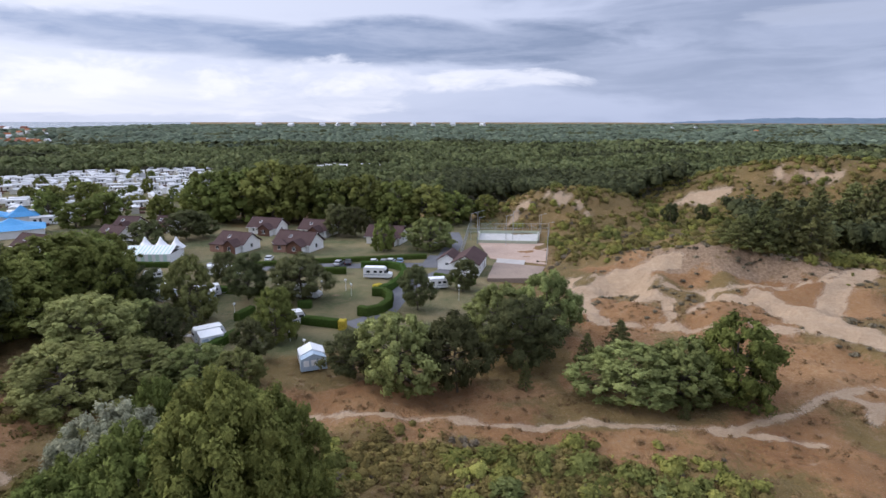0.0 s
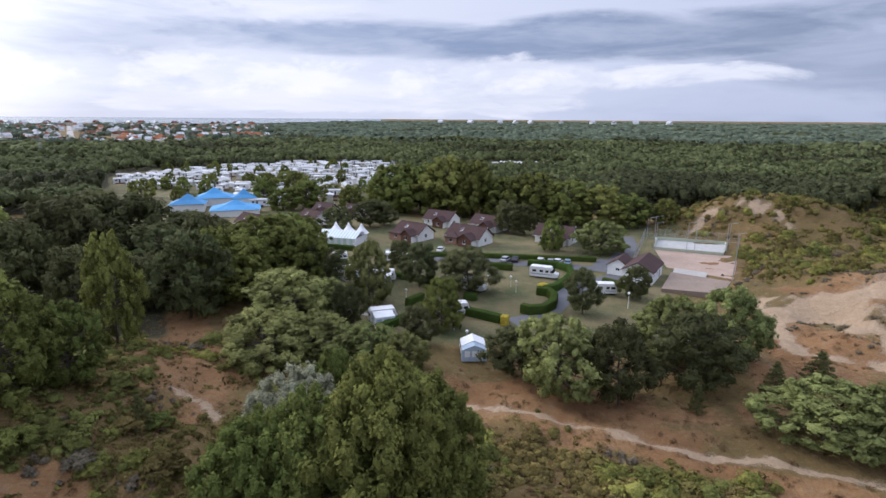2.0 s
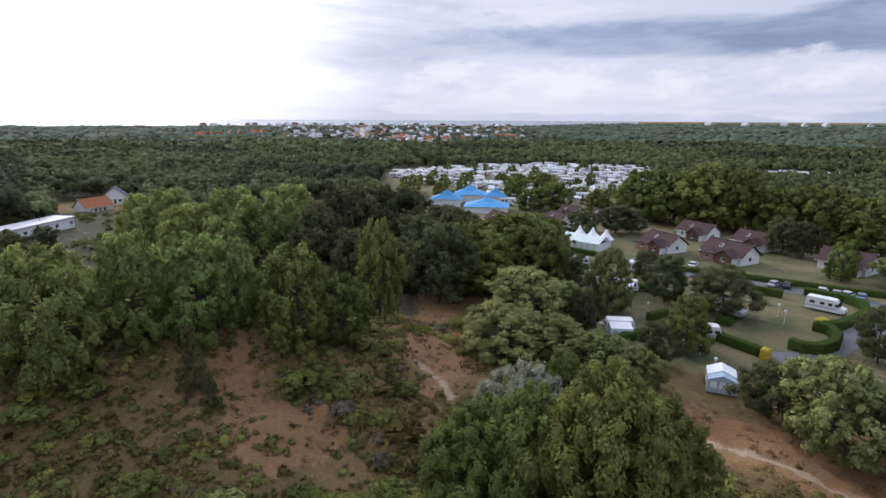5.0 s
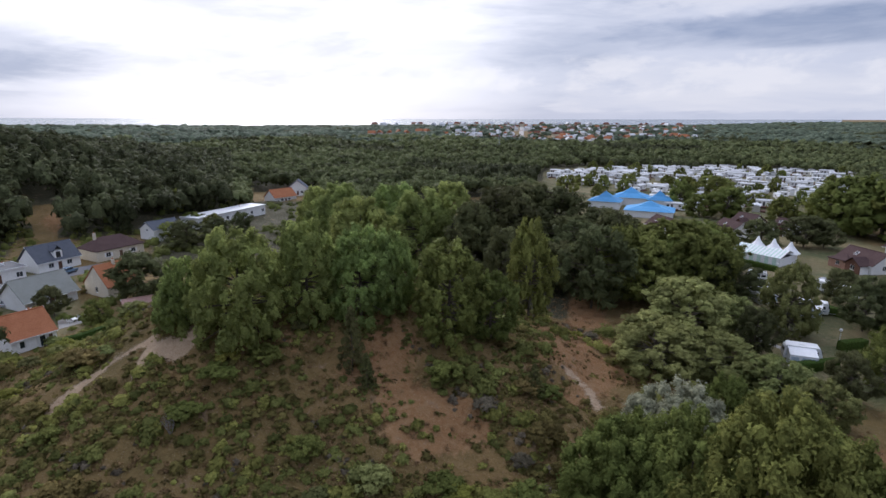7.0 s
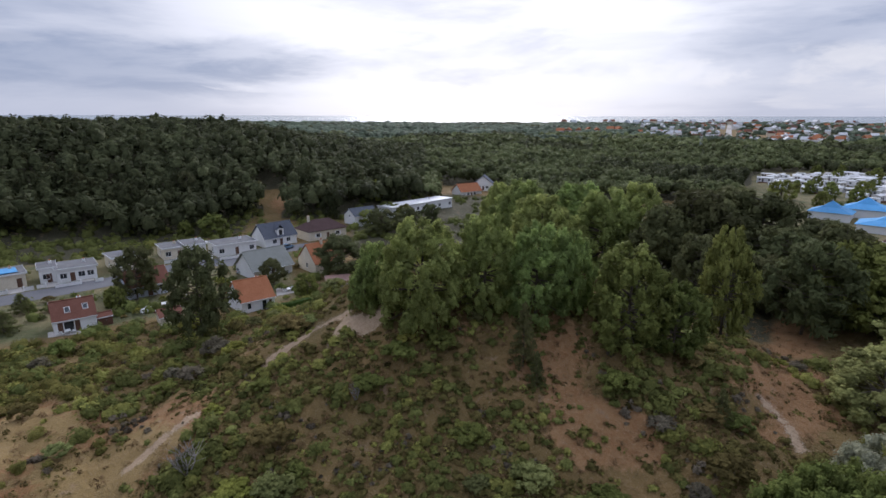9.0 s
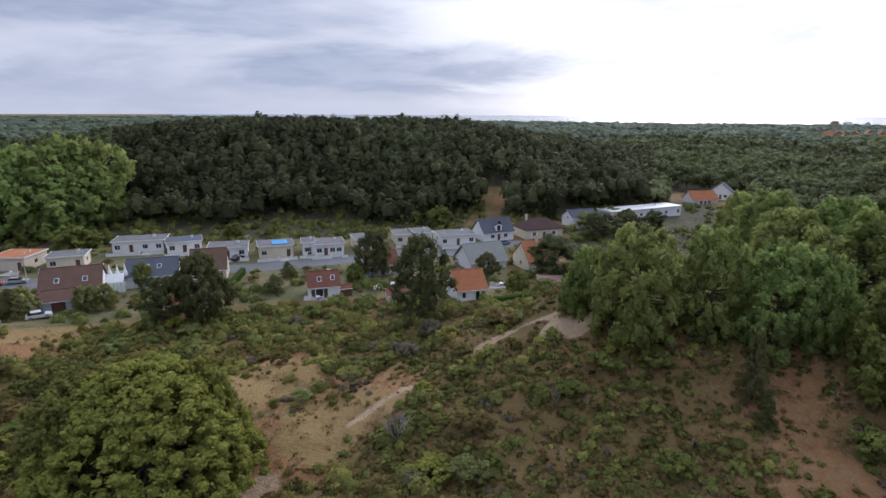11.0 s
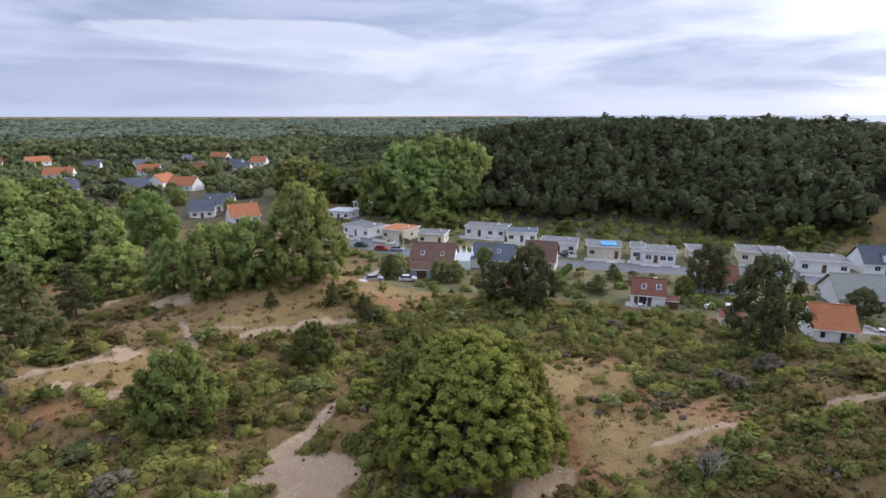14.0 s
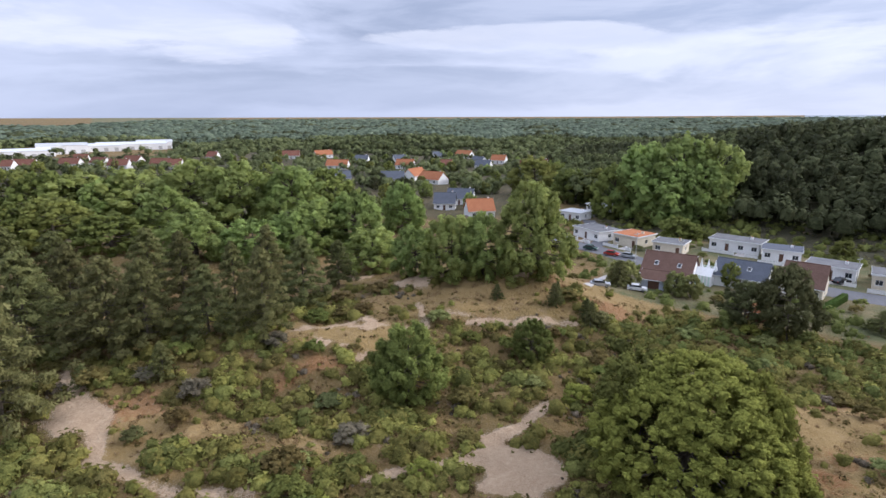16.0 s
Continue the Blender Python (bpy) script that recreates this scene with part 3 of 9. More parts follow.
# ---- plants ----
def leaf_cloud(centres, radii, counts, size, rng, squash=0.85, tilt=0.8, long=1.0, up=0.15, crown=True, slim=1.0, lump=0.62):
    """Corners, soft normals and clump numbers of small leaf triangles scattered over the shells of many clumps."""
    c, r = np.repeat(np.asarray(centres, float), counts, 0), np.repeat(np.asarray(radii, float), counts)
    k = len(r)
    u = rng.normal(size=(k, 3))
    u[:, 2] = u[:, 2] + up
    u /= np.linalg.norm(u, axis=1)[:, None] + 1e-9
    p = c + u * (r * rng.uniform(0.60, 1.08, k))[:, None] * (1, 1, squash)
    nrm = u + tilt * rng.normal(size=(k, 3)) + (0, 0, 0.45)
    nrm /= np.linalg.norm(nrm, axis=1)[:, None]
    t = np.cross(nrm, rng.normal(size=(k, 3)))
    t /= np.linalg.norm(t, axis=1)[:, None] + 1e-9
    s = np.cross(nrm, t)
    w = ((np.repeat(size, counts) if np.ndim(size) else size) * rng.uniform(0.6, 1.4, k))[:, None]
    s = s * w * 0.8 * slim
    v = np.stack([p + t * w * long, p - t * w * 0.5 * long + s, p - t * w * 0.5 * long - s], 1).reshape(-1, 3)
    whole = p - (p.min(0) + p.max(0)) * (0.5, 0.5, 0.35)
    whole = np.where(crown, whole / (np.linalg.norm(whole, axis=1)[:, None] + 1e-9), u)
    soft = lump * u + (1.34 - lump) * whole + (0, 0, 0.25)
    return v, np.repeat(soft, 3, 0), np.repeat(np.repeat(np.arange(len(counts)), counts), 3)


def domes(centres, radii, rng, sectors=6, squash=0.8, reach=1.75, rough=0.16):
    """Low lumpy domes, one closed over each centre: corners, triangles, soft normals, clump numbers."""
    c, r = np.asarray(centres, float), np.asarray(radii, float)
    k = len(r)
    th = np.repeat([0.0] + [reach * 0.52] * sectors + [reach] * sectors, 1)
    ph = np.concatenate([[0.0], np.arange(sectors) * 6.2832 / sectors, (np.arange(sectors) + 0.5) * 6.2832 / sectors])
    ph = ph[None] + rng.uniform(0, 6.28, k)[:, None]
    u = np.stack([np.sin(th) * np.cos(ph), np.sin(th) * np.sin(ph), np.broadcast_to(np.cos(th), ph.shape)], -1)
    v = c[:, None] + u * (r[:, None] * rng.uniform(1 - rough, 1 + rough, ph.shape))[..., None] * np.stack([np.ones(k), np.ones(k), np.broadcast_to(squash, (k,))], -1)[:, None]
    f = []
    for i in range(sectors):
        j = (i + 1) % sectors
        a, b, p, q = 1 + i, 1 + j, 1 + sectors + i, 1 + sectors + j
        f += [(0, a, b), (a, p, b), (b, p, q)]
    m = 1 + 2 * sectors
    tris = (np.array(f)[None] + (np.arange(k) * m)[:, None, None]).reshape(-1, 3)
    return v.reshape(-1, 3), tris, (u + (0, 0, 0.25)).reshape(-1, 3), np.repeat(np.arange(k), m)


def plant_mesh(name, material_, leaves=None, cores=None, tones=None):
    """One mesh of leaf triangles and, under them, the dense domes of the clumps."""
    v, soft, which, tris, total = [], [], [], [], 0
    if cores:
        v.append(cores[0]), soft.append(cores[2]), which.append(cores[3]), tris.append(cores[1])
        total = len(cores[0])
    if leaves:
        v.append(leaves[0]), soft.append(leaves[1]), which.append(leaves[2])
        tris.append(np.arange(len(leaves[0])).reshape(-1, 3) + total)
    v, soft, which, tris = (np.concatenate(q) for q in (v, soft, which, tris))
    me = bpy.data.meshes.new(name)
    me.vertices.add(len(v))
    me.vertices.foreach_set("co", v.astype(np.float32).ravel())
    me.loops.add(tris.size)
    me.loops.foreach_set("vertex_index", tris.astype(np.int32).ravel())
    me.polygons.add(len(tris))
    me.polygons.foreach_set("loop_start", np.arange(0, tris.size, 3, dtype=np.int32))
    me.update(calc_edges=True)
    soft = soft / (np.linalg.norm(soft, axis=1)[:, None] + 1e-9)
    me.attributes.new("soft", "FLOAT_VECTOR", "POINT").data.foreach_set("vector", soft.astype(np.float32).ravel())
    if tones is not None:
        me.attributes.new("tone", "FLOAT", "POINT").data.foreach_set("value", np.asarray(tones)[which].astype(np.float32))
    if material_:
        me.materials.append(material_)
    return me


def limb(bm, a, b, ra, rb, sides=6):
    """A tapered limb from a to b."""
    a, b = Vector(a), Vector(b)
    q = (b - a).to_track_quat("Z", "Y")
    rings = []
    for p, r in ((a, ra), (b, rb)):
        rings.append([bm.verts.new(p + q @ Vector((math.cos(6.2832 * i / sides) * r, math.sin(6.2832 * i / sides) * r, 0))) for i in range(sides)])
    for i in range(sides):
        j = (i + 1) % sides
        bm.faces.new((rings[0][i], rings[0][j], rings[1][j], rings[1][i]))
    bm.faces.new(rings[1])


def as_mesh(bm, name, material_):
    me = bpy.data.meshes.new(name)
    bmesh.ops.recalc_face_normals(bm, faces=bm.faces)
    bm.to_mesh(me)
    bm.free()
    if material_:
        me.materials.append(material_)
    return me


def part(name, bm, material_, parent, label=""):
    """Links a bmesh, or a mesh, as one object under a thing or a part."""
    me = as_mesh(bm, name, material_) if isinstance(bm, bmesh.types.BMesh) else bm
    ob = new(name, me)
    ob.parent = parent
    return tagged(ob, label)


def tree_parts(kind, seed, leaves):
    """Trunk and crown of a tree 1 m high and about 1 m wide, in metres scaled later."""
    rng = np.random.default_rng(seed)
    bm = bmesh.new()
    c, r = [], []
    size, squash, long, mat, bark = 0.031, 0.85, 1.1, LEAF_BROAD, BARK
    if kind in ("poplar", "broad", "olive", "silver", "yellow", "round"):
        mat = {"poplar": LEAF_POPLAR, "broad": LEAF_BROAD, "olive": LEAF_OLIVE, "silver": LEAF_SILVER, "yellow": LEAF_YELLOW, "round": LEAF_BROAD}[kind]
        limb(bm, (0, 0, -0.05), (0.01, 0, 0.30), 0.028, 0.020, 8)
        limb(bm, (0.01, 0, 0.30), (0, 0.01, 0.75), 0.020, 0.007, 7)
        lumps = 60 if leaves < 1600 else 100 if leaves < 4000 else 170 if leaves < 15000 else 330 if leaves < 30000 else 1150
        fine = (60 / lumps) ** 0.36
        squash = {"poplar": 1.0, "yellow": 1.15}.get(kind, 1.0)
        lobe = rng.uniform(0, 6.28, 3)
        for i in range(lumps):
            q = (i + 0.5) / lumps
            h = 0.09 + 0.87 * q
            wide = {"poplar": 0.46 * math.sin(math.pi * min(0.30 + 0.62 * q, 1)) ** 0.75, "round": 0.47 * math.sin(math.pi * (0.18 + 0.76 * q)) ** 0.7,
                    "yellow": 0.50 * math.sqrt(max(1.02 - q ** 1.7, 0.0))}.get(kind, 0.48 * math.sin(math.pi * (0.22 + 0.70 * q)) ** 0.8)
            a = i * 2.39996 + rng.uniform(-0.5, 0.5)
            wide *= 1 + 0.13 * math.sin(2 * a + lobe[0]) + 0.11 * math.sin(3 * a + lobe[1] + 4 * h) + 0.10 * math.sin(9 * h + a + lobe[2])
            reach = wide * (rng.uniform(0.35, 1.05) if i % 4 == 0 else rng.uniform(0.72, 1.02)) if lumps < 1000 else wide * rng.uniform(0.80, 1.06)
            e = (math.cos(a) * reach, math.sin(a) * reach, h + rng.uniform(-0.05, 0.05) - (0.05 * (reach / max(wide, 0.05)) if kind == "poplar" else 0))
            c.append(e)
            r.append(fine * rng.uniform(0.070, 0.135) * (0.8 if q > 0.85 else 1) * {"poplar": 1.05, "yellow": 1.0}.get(kind, 1.08))
            if i % 3 == 0 and i < 120:
                b0 = 0.18 + 0.5 * q
                limb(bm, (0, 0, b0), (e[0] * 0.9, e[1] * 0.9, e[2] - 0.02), 0.010, 0.003, 4)
        up = 0.25
    elif kind == "pine":
        mat = LEAF_PINE_TREE if leaves > 1200 else LEAF_PINE
        lean = rng.uniform(-0.06, 0.06)
        limb(bm, (0, 0, -0.05), (lean, 0, 0.5), 0.020, 0.014, 7)
        limb(bm, (lean, 0, 0.5), (0, lean, 0.96), 0.014, 0.004, 6)
        k = 48 if leaves < 1800 else 84
        lobe = rng.uniform(0, 6.28, 2)
        for i in range(k):
            q = (i + 0.5) / k
            h = 0.16 + 0.80 * q
            a = i * 2.39996 + rng.uniform(-0.6, 0.6)
            wide = 0.50 * math.sin(math.pi * (0.20 + 0.72 * q)) ** 0.8 * (1 + 0.2 * math.sin(2 * a + lobe[0]) + 0.22 * math.sin(8 * h + lobe[1] + a))
            reach = wide * rng.uniform(0.50, 1.0)
            c.append((lean + math.cos(a) * reach, math.sin(a) * reach, h))
            r.append(rng.uniform(0.090, 0.150) * (48 / k) ** 0.33)
            if i % 2 == 0:
                limb(bm, (lean * 0.8, 0, h - 0.05), c[-1], 0.007, 0.003, 4)
        size, squash, long, up = 0.031, 0.70, 1.6, 0.3
    elif kind == "fir":
        mat = LEAF_PINE_WARM
        limb(bm, (0, 0, -0.05), (0, 0, 0.95), 0.018, 0.004, 7)
        for i in range(52):
            q = (i + 0.5) / 52
            h = 0.10 + 0.86 * q
            wide = 0.44 * (1 - q) ** 0.75 + 0.02
            a = i * 2.39996 + rng.uniform(-0.4, 0.4)
            for s in (0.5, 0.95):
                c.append((math.cos(a) * wide * s, math.sin(a) * wide * s, h - 0.03 * s))
                r.append(0.055 + 0.035 * (1 - q))
            limb(bm, (0, 0, h), c[-1], 0.005, 0.002, 4)
        size, squash, long, up = 0.027, 0.42, 1.7, 0.3
    elif kind == "bare":
        bark = BARK_PALE
        for i in range(9):
            a = i * 2.4
            e = Vector((math.cos(a) * 0.18, math.sin(a) * 0.18, 0.45 + 0.05 * (i % 3)))
            limb(bm, (0, 0, -0.05), e, 0.016, 0.009, 5)
            for j in range(6):
                f = e + Vector((rng.uniform(-0.25, 0.25), rng.uniform(-0.25, 0.25), rng.uniform(0.1, 0.5)))
                limb(bm, e, f, 0.007, 0.003, 4)
        return as_mesh(bm, "branches", bark), None
    r = np.array(r)
    n = np.maximum(4, (leaves * r ** 2 / (r ** 2).sum())).astype(int)
    scale = (3000 / leaves) ** 0.45
    needles = kind in ("pine", "fir")
    cores = None if kind == "fir" else domes(c, r * (0.7 if kind == "yellow" else 0.64), rng, 5, squash, 2.2, 0.3)
    tones = rng.normal(size=len(r)) * (0.10 if needles or kind == "yellow" else 0.17)
    lump = {"yellow": 0.22, "poplar": 0.45}.get(kind, 0.55)
    if cores:
        whole = cores[0] - (cores[0].min(0) + cores[0].max(0)) * (0.5, 0.5, 0.35)
        whole /= np.linalg.norm(whole, axis=1)[:, None] + 1e-9
        cores = (cores[0], cores[1], lump * cores[2] + (1.34 - lump) * whole, cores[3])
    return as_mesh(bm, "trunk", bark), plant_mesh("crown", mat, leaf_cloud(c, r, n, size * scale * (1.18 if kind in ("poplar", "pine") else 1.06), rng, squash, 0.45, long, up, slim=0.5 if needles else 0.9, lump=lump), cores, tones)


TREES = {}


def tree(kind, x, y, high, wide, label, leaves=3000, category="tree", variants=3):
    """A tree of the kind, its foot on the ground at x, y."""
    v = int(abs(x * 7.3 + y * 3.1)) % variants
    key = (kind, leaves, v)
    turn = (x * 37.7 + y * 91.3) % 360
    m = pose(x, y, at(x, y) - 0.1, 0, 0, turn) @ Matrix.Diagonal((wide, wide * (0.9 + 0.2 * ((x * 13.7) % 1)), high, 1))
    if key not in TREES:
        ob = new({"pine": "pine_tree", "fir": "conifer_tree", "poplar": "poplar_tree", "silver": "willow_tree", "bare": "dead_shrub"}.get(kind, "broadleaf_tree"))
        trunk, crown = tree_parts(kind, sum(map(ord, kind)) * 10 + v, leaves)
        part("trunk", trunk, None, ob)
        if crown:
            part("crown", crown, None, ob)
        ob.matrix_basis = m
        TREES[key] = ob
    else:
        ob = copy_thing(TREES[key], m @ Matrix.Diagonal((1 / TREES[key].scale[0], 1 / TREES[key].scale[1], 1 / TREES[key].scale[2], 1)))
    return tagged(ob, label, category)


BUSHES = {}


def bush_mesh(kind, v, leaves):
    rng = np.random.default_rng(500 + v * 17 + sum(map(ord, kind)))
    mat = {"green": LEAF_BROAD, "scrub": LEAF_SCRUB, "yellow": LEAF_YELLOW, "grey": LEAF_GREY, "dark": LEAF_PINE_WARM, "olive": LEAF_OLIVE}[kind]
    c, r = [], []
    for i in range(24):
        a, q = i * 2.39996 + rng.uniform(-0.4, 0.4), math.sqrt((i + 0.5) / 24) * 0.40
        c.append((math.cos(a) * q, math.sin(a) * q, (0.62 - 1.6 * q * q) * rng.uniform(0.7, 1.15)))
        r.append(rng.uniform(0.09, 0.17))
    r = np.array(r)
    n = np.maximum(4, (leaves * r ** 2 / (r ** 2).sum())).astype(int)
    return plant_mesh("bush", mat, leaf_cloud(c, r, n, 0.046 * (700 / leaves) ** 0.45, rng, 1.0, 0.6, 1.1, 0.5), domes(c, r * 0.66, rng, 6, 1.0, 2.2, 0.3), rng.normal(size=len(r)) * 0.16)


def bush(kind, x, y, high, wide, label, leaves=700):
    v = int(abs(x * 5.3 + y * 4.1)) % 3
    key = (kind, leaves, v)
    if key not in BUSHES:
        BUSHES[key] = bush_mesh(kind, v, leaves)
    ob = new("bush", BUSHES[key])
    ob.matrix_basis = pose(x, y, at(x, y) - 0.05, 0, 0, (x * 53.1 + y * 17.9) % 360) @ Matrix.Diagonal((wide, wide, high, 1))
    return tagged(ob, label, "bush")


def far_woods():
    """The woods to the horizon: thousands of crowns, each a lumpy dome under leaf clumps, in one mesh for each kind."""
    rng = np.random.default_rng(11)
    rings = []
    d = 176.0
    while d < 3600:
        s = max(4.4, 0.0105 * d)
        az = np.arange(-42, 206, math.degrees(s / d))
        az = az + rng.uniform(-0.45, 0.45, len(az)) * math.degrees(s / d)
        deep = max(4.4, 0.0155 * d)
        dd = d + rng.uniform(-0.5, 0.5, len(az)) * deep
        rings.append(np.stack([az, dd, np.full(len(az), s)], 1))
        d += deep
    a, d, s = np.concatenate(rings).T
    x, y = -np.sin(np.radians(a)) * d, np.cos(np.radians(a)) * d
    keep = wood_at(x, y) > 0.5
    a, d, s, x, y = a[keep], d[keep], s[keep], x[keep], y[keep]
    az = a % 360
    hill = (az > 80) & (az < 146) & (d < 620)
    east = (az > 300) & (d < 350)
    pines = (hill & ~((az > 131) & (d < 390))) | east | (waves(x * 0.7, y, 190, 21) > 0.62)
    # distant crowns all round, given a leaf colour with haze painted in
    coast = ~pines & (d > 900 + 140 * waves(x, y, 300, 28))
    high = np.where(hill, 10.2, 7.5) + 1.6 * waves(x, y, 90, 22) + rng.normal(size=len(x)) * 1.3 + np.minimum(s, 14) * 0.15
    high = np.where(east, 11.0, high)
    high = np.where((az > 147) & (az < 201) & (d < 640), 5.0 + rng.normal(size=len(x)) * 0.8, high)
    ground_z = height(x, y)
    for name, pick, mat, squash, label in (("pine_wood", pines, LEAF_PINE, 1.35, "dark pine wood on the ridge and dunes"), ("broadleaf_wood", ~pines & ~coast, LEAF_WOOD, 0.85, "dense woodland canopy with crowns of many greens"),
                                           ("coastal_wood", coast, LEAF_HAZED, 0.75, "far woods and scrub reaching the horizon, paled grey-green for haze")):
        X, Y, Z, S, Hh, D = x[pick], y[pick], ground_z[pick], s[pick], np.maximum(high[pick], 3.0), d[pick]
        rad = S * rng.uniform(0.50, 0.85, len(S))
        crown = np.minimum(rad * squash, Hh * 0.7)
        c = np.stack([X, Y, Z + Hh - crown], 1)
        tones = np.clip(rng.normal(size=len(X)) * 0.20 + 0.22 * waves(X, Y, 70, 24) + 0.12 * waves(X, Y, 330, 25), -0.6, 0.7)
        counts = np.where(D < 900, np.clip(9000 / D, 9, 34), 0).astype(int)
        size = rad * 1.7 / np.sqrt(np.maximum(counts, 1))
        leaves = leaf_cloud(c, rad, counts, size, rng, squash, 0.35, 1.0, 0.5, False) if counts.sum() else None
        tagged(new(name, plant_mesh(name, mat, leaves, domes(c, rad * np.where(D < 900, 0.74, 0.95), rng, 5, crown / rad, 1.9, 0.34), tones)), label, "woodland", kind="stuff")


# distance haze put into the leaves' base colour as pale grey-green
LEAF_HAZED = leafy("hazed_far_leaves", (0.095, 0.125, 0.081), (0.119, 0.152, 0.098), (0.157, 0.190, 0.127), 0.14, 0.0, 0.010, 0.35)
LEAF_WOOD = leafy("woodland_leaves", (0.072, 0.101, 0.041), (0.106, 0.138, 0.056), (0.161, 0.193, 0.082), 0.14, 0.0, 0.014, 0.7)
far_woods()


# ---- building materials ----
def roofing(name, c1, c2, course=0.33):
    """Roof covering: courses in relief, pieces of uneven tone, lichen."""
    m, n, l, b = material(name, 0.92)
    b.inputs["Specular IOR Level"].default_value = 0.08
    o = n.new("ShaderNodeTexCoord").outputs["Object"]
    w = n.new("ShaderNodeTexWave")
    w.bands_direction, w.wave_profile = "Z", "SAW"
    w.inputs["Scale"].default_value, w.inputs["Distortion"].default_value = 0.5 / course, 0.6
    l.new(o, w.inputs["Vector"])
    f, g = grain(n, l, 0.5, 4), grain(n, l, 5.0, 5, 0.7)
    c = mixed(n, l, f, c1, c2)
    c = mixed(n, l, 0.45, c, mixed(n, l, g, tuple(v * 0.6 for v in c1), tuple(v * 1.3 for v in c2)))
    c = mixed(n, l, 0.22, c, mixed(n, l, w.outputs["Fac"], tuple(v * 0.55 for v in c1), c2))
    l.new(c, b.inputs["Base Color"])
    relief(n, l, b, w.outputs["Fac"], 0.6, 0.05)
    return m


WALL_WHITE = plain("white_render", (0.80, 0.79, 0.75), (0.88, 0.87, 0.85), 0.5, 4.0, 0.85, vary=0.08)
WALL_CREAM = plain("cream_render", (0.60, 0.53, 0.40), (0.72, 0.65, 0.52), 0.5, 4.0, 0.85, vary=0.08)
WALL_GREY = plain("grey_blue_render", (0.42, 0.45, 0.50), (0.54, 0.57, 0.62), 0.5, 4.0, 0.85)
WALL_PINK = plain("brick_wall", (0.30, 0.16, 0.11), (0.42, 0.25, 0.18), 0.8, 9.0, 0.9)
WALL_WOOD = plain("stained_boards", (0.100, 0.045, 0.030), (0.170, 0.085, 0.055), 0.8, 7.0, 0.8)
ROOF_BROWN = roofing("brown_tiles", (0.130, 0.075, 0.055), (0.210, 0.130, 0.100))
ROOF_PLUM = roofing("plum_shingles", (0.074, 0.046, 0.043), (0.120, 0.078, 0.072))
ROOF_ORANGE = roofing("orange_tiles", (0.330, 0.120, 0.055), (0.480, 0.205, 0.105))
ROOF_RED = roofing("red_brown_tiles", (0.160, 0.070, 0.048), (0.260, 0.120, 0.085))
ROOF_PINK = roofing("faded_pink_tiles", (0.380, 0.230, 0.190), (0.520, 0.340, 0.290))
ROOF_SLATE = roofing("slate", (0.090, 0.100, 0.120), (0.150, 0.160, 0.185), 0.2)
ROOF_GREEN = roofing("grey_green_tiles", (0.240, 0.250, 0.220), (0.330, 0.335, 0.300))
ROOF_FLAT = plain("roofing_felt", (0.10, 0.10, 0.105), (0.19, 0.19, 0.19), 0.4, 3.0, 0.9)
ROOF_PALE = plain("pale_sheet_roof", (0.52, 0.53, 0.54), (0.68, 0.68, 0.68), 0.3, 3.0, 0.6, vary=0.18)
TRIM = plain("white_trim", (0.74, 0.74, 0.72), (0.80, 0.80, 0.78), 1.0, 8.0, 0.5, bump=0)
TRIM_DARK = plain("dark_trim", (0.05, 0.05, 0.055), (0.09, 0.09, 0.095), 1.0, 8.0, 0.5, bump=0)
DOOR_BROWN = plain("brown_paint", (0.10, 0.05, 0.03), (0.15, 0.08, 0.05), 1.0, 8.0, 0.6, bump=0)
ASPHALT = plain("asphalt", (0.105, 0.105, 0.112), (0.165, 0.165, 0.172), 0.12, 3.0, 0.9, bump=0.3)
YARD = plain("worn_yard", (0.24, 0.18, 0.14), (0.34, 0.26, 0.20), 0.2, 3.0, 0.95)
PAVING = plain("pale_paving", (0.34, 0.31, 0.28), (0.48, 0.45, 0.41), 0.2, 3.0, 0.9)
COURT = plain("pink_grit", (0.36, 0.25, 0.19), (0.48, 0.36, 0.28), 0.15, 3.0, 0.95)
BOARDS = plain("pale_green_boards", (0.40, 0.43, 0.32), (0.50, 0.53, 0.41), 0.5, 4.0, 0.8)
CONCRETE = plain("concrete", (0.38, 0.37, 0.35), (0.52, 0.51, 0.48), 0.5, 4.0, 0.9)
STEEL = plain("galvanised_steel", (0.36, 0.37, 0.38), (0.48, 0.49, 0.50), 1.0, 9.0, 0.45, 0.7, bump=0)
CANVAS = plain("white_canvas", (0.76, 0.77, 0.76), (0.84, 0.84, 0.83), 0.5, 4.0, 0.7)
CANVAS_MINT = plain("mint_canvas", (0.46, 0.62, 0.52), (0.60, 0.74, 0.66), 0.5, 4.0, 0.7)
CANVAS_GREY = plain("blue_grey_canvas", (0.30, 0.38, 0.46), (0.46, 0.55, 0.62), 0.5, 4.0, 0.7)
CANVAS_BLUE = plain("bright_blue_canvas", (0.050, 0.240, 0.500), (0.110, 0.370, 0.660), 0.2, 3.0, 0.6, vary=0.15)
SHELL = plain("white_gelcoat", (0.76, 0.76, 0.75), (0.84, 0.84, 0.83), 0.6, 5.0, 0.35, bump=0.05, vary=0.05)
SHELL_CREAM = plain("cream_cladding", (0.58, 0.55, 0.48), (0.72, 0.69, 0.62), 0.6, 5.0, 0.5, bump=0.1, vary=0.15)
RUBBER = plain("rubber", (0.02, 0.02, 0.02), (0.035, 0.035, 0.035), 2.0, 12.0, 0.85, bump=0)
BLUE_STRIPE = plain("grey_blue_stripe", (0.12, 0.16, 0.24), (0.18, 0.22, 0.30), 2.0, 9.0, 0.4, bump=0)
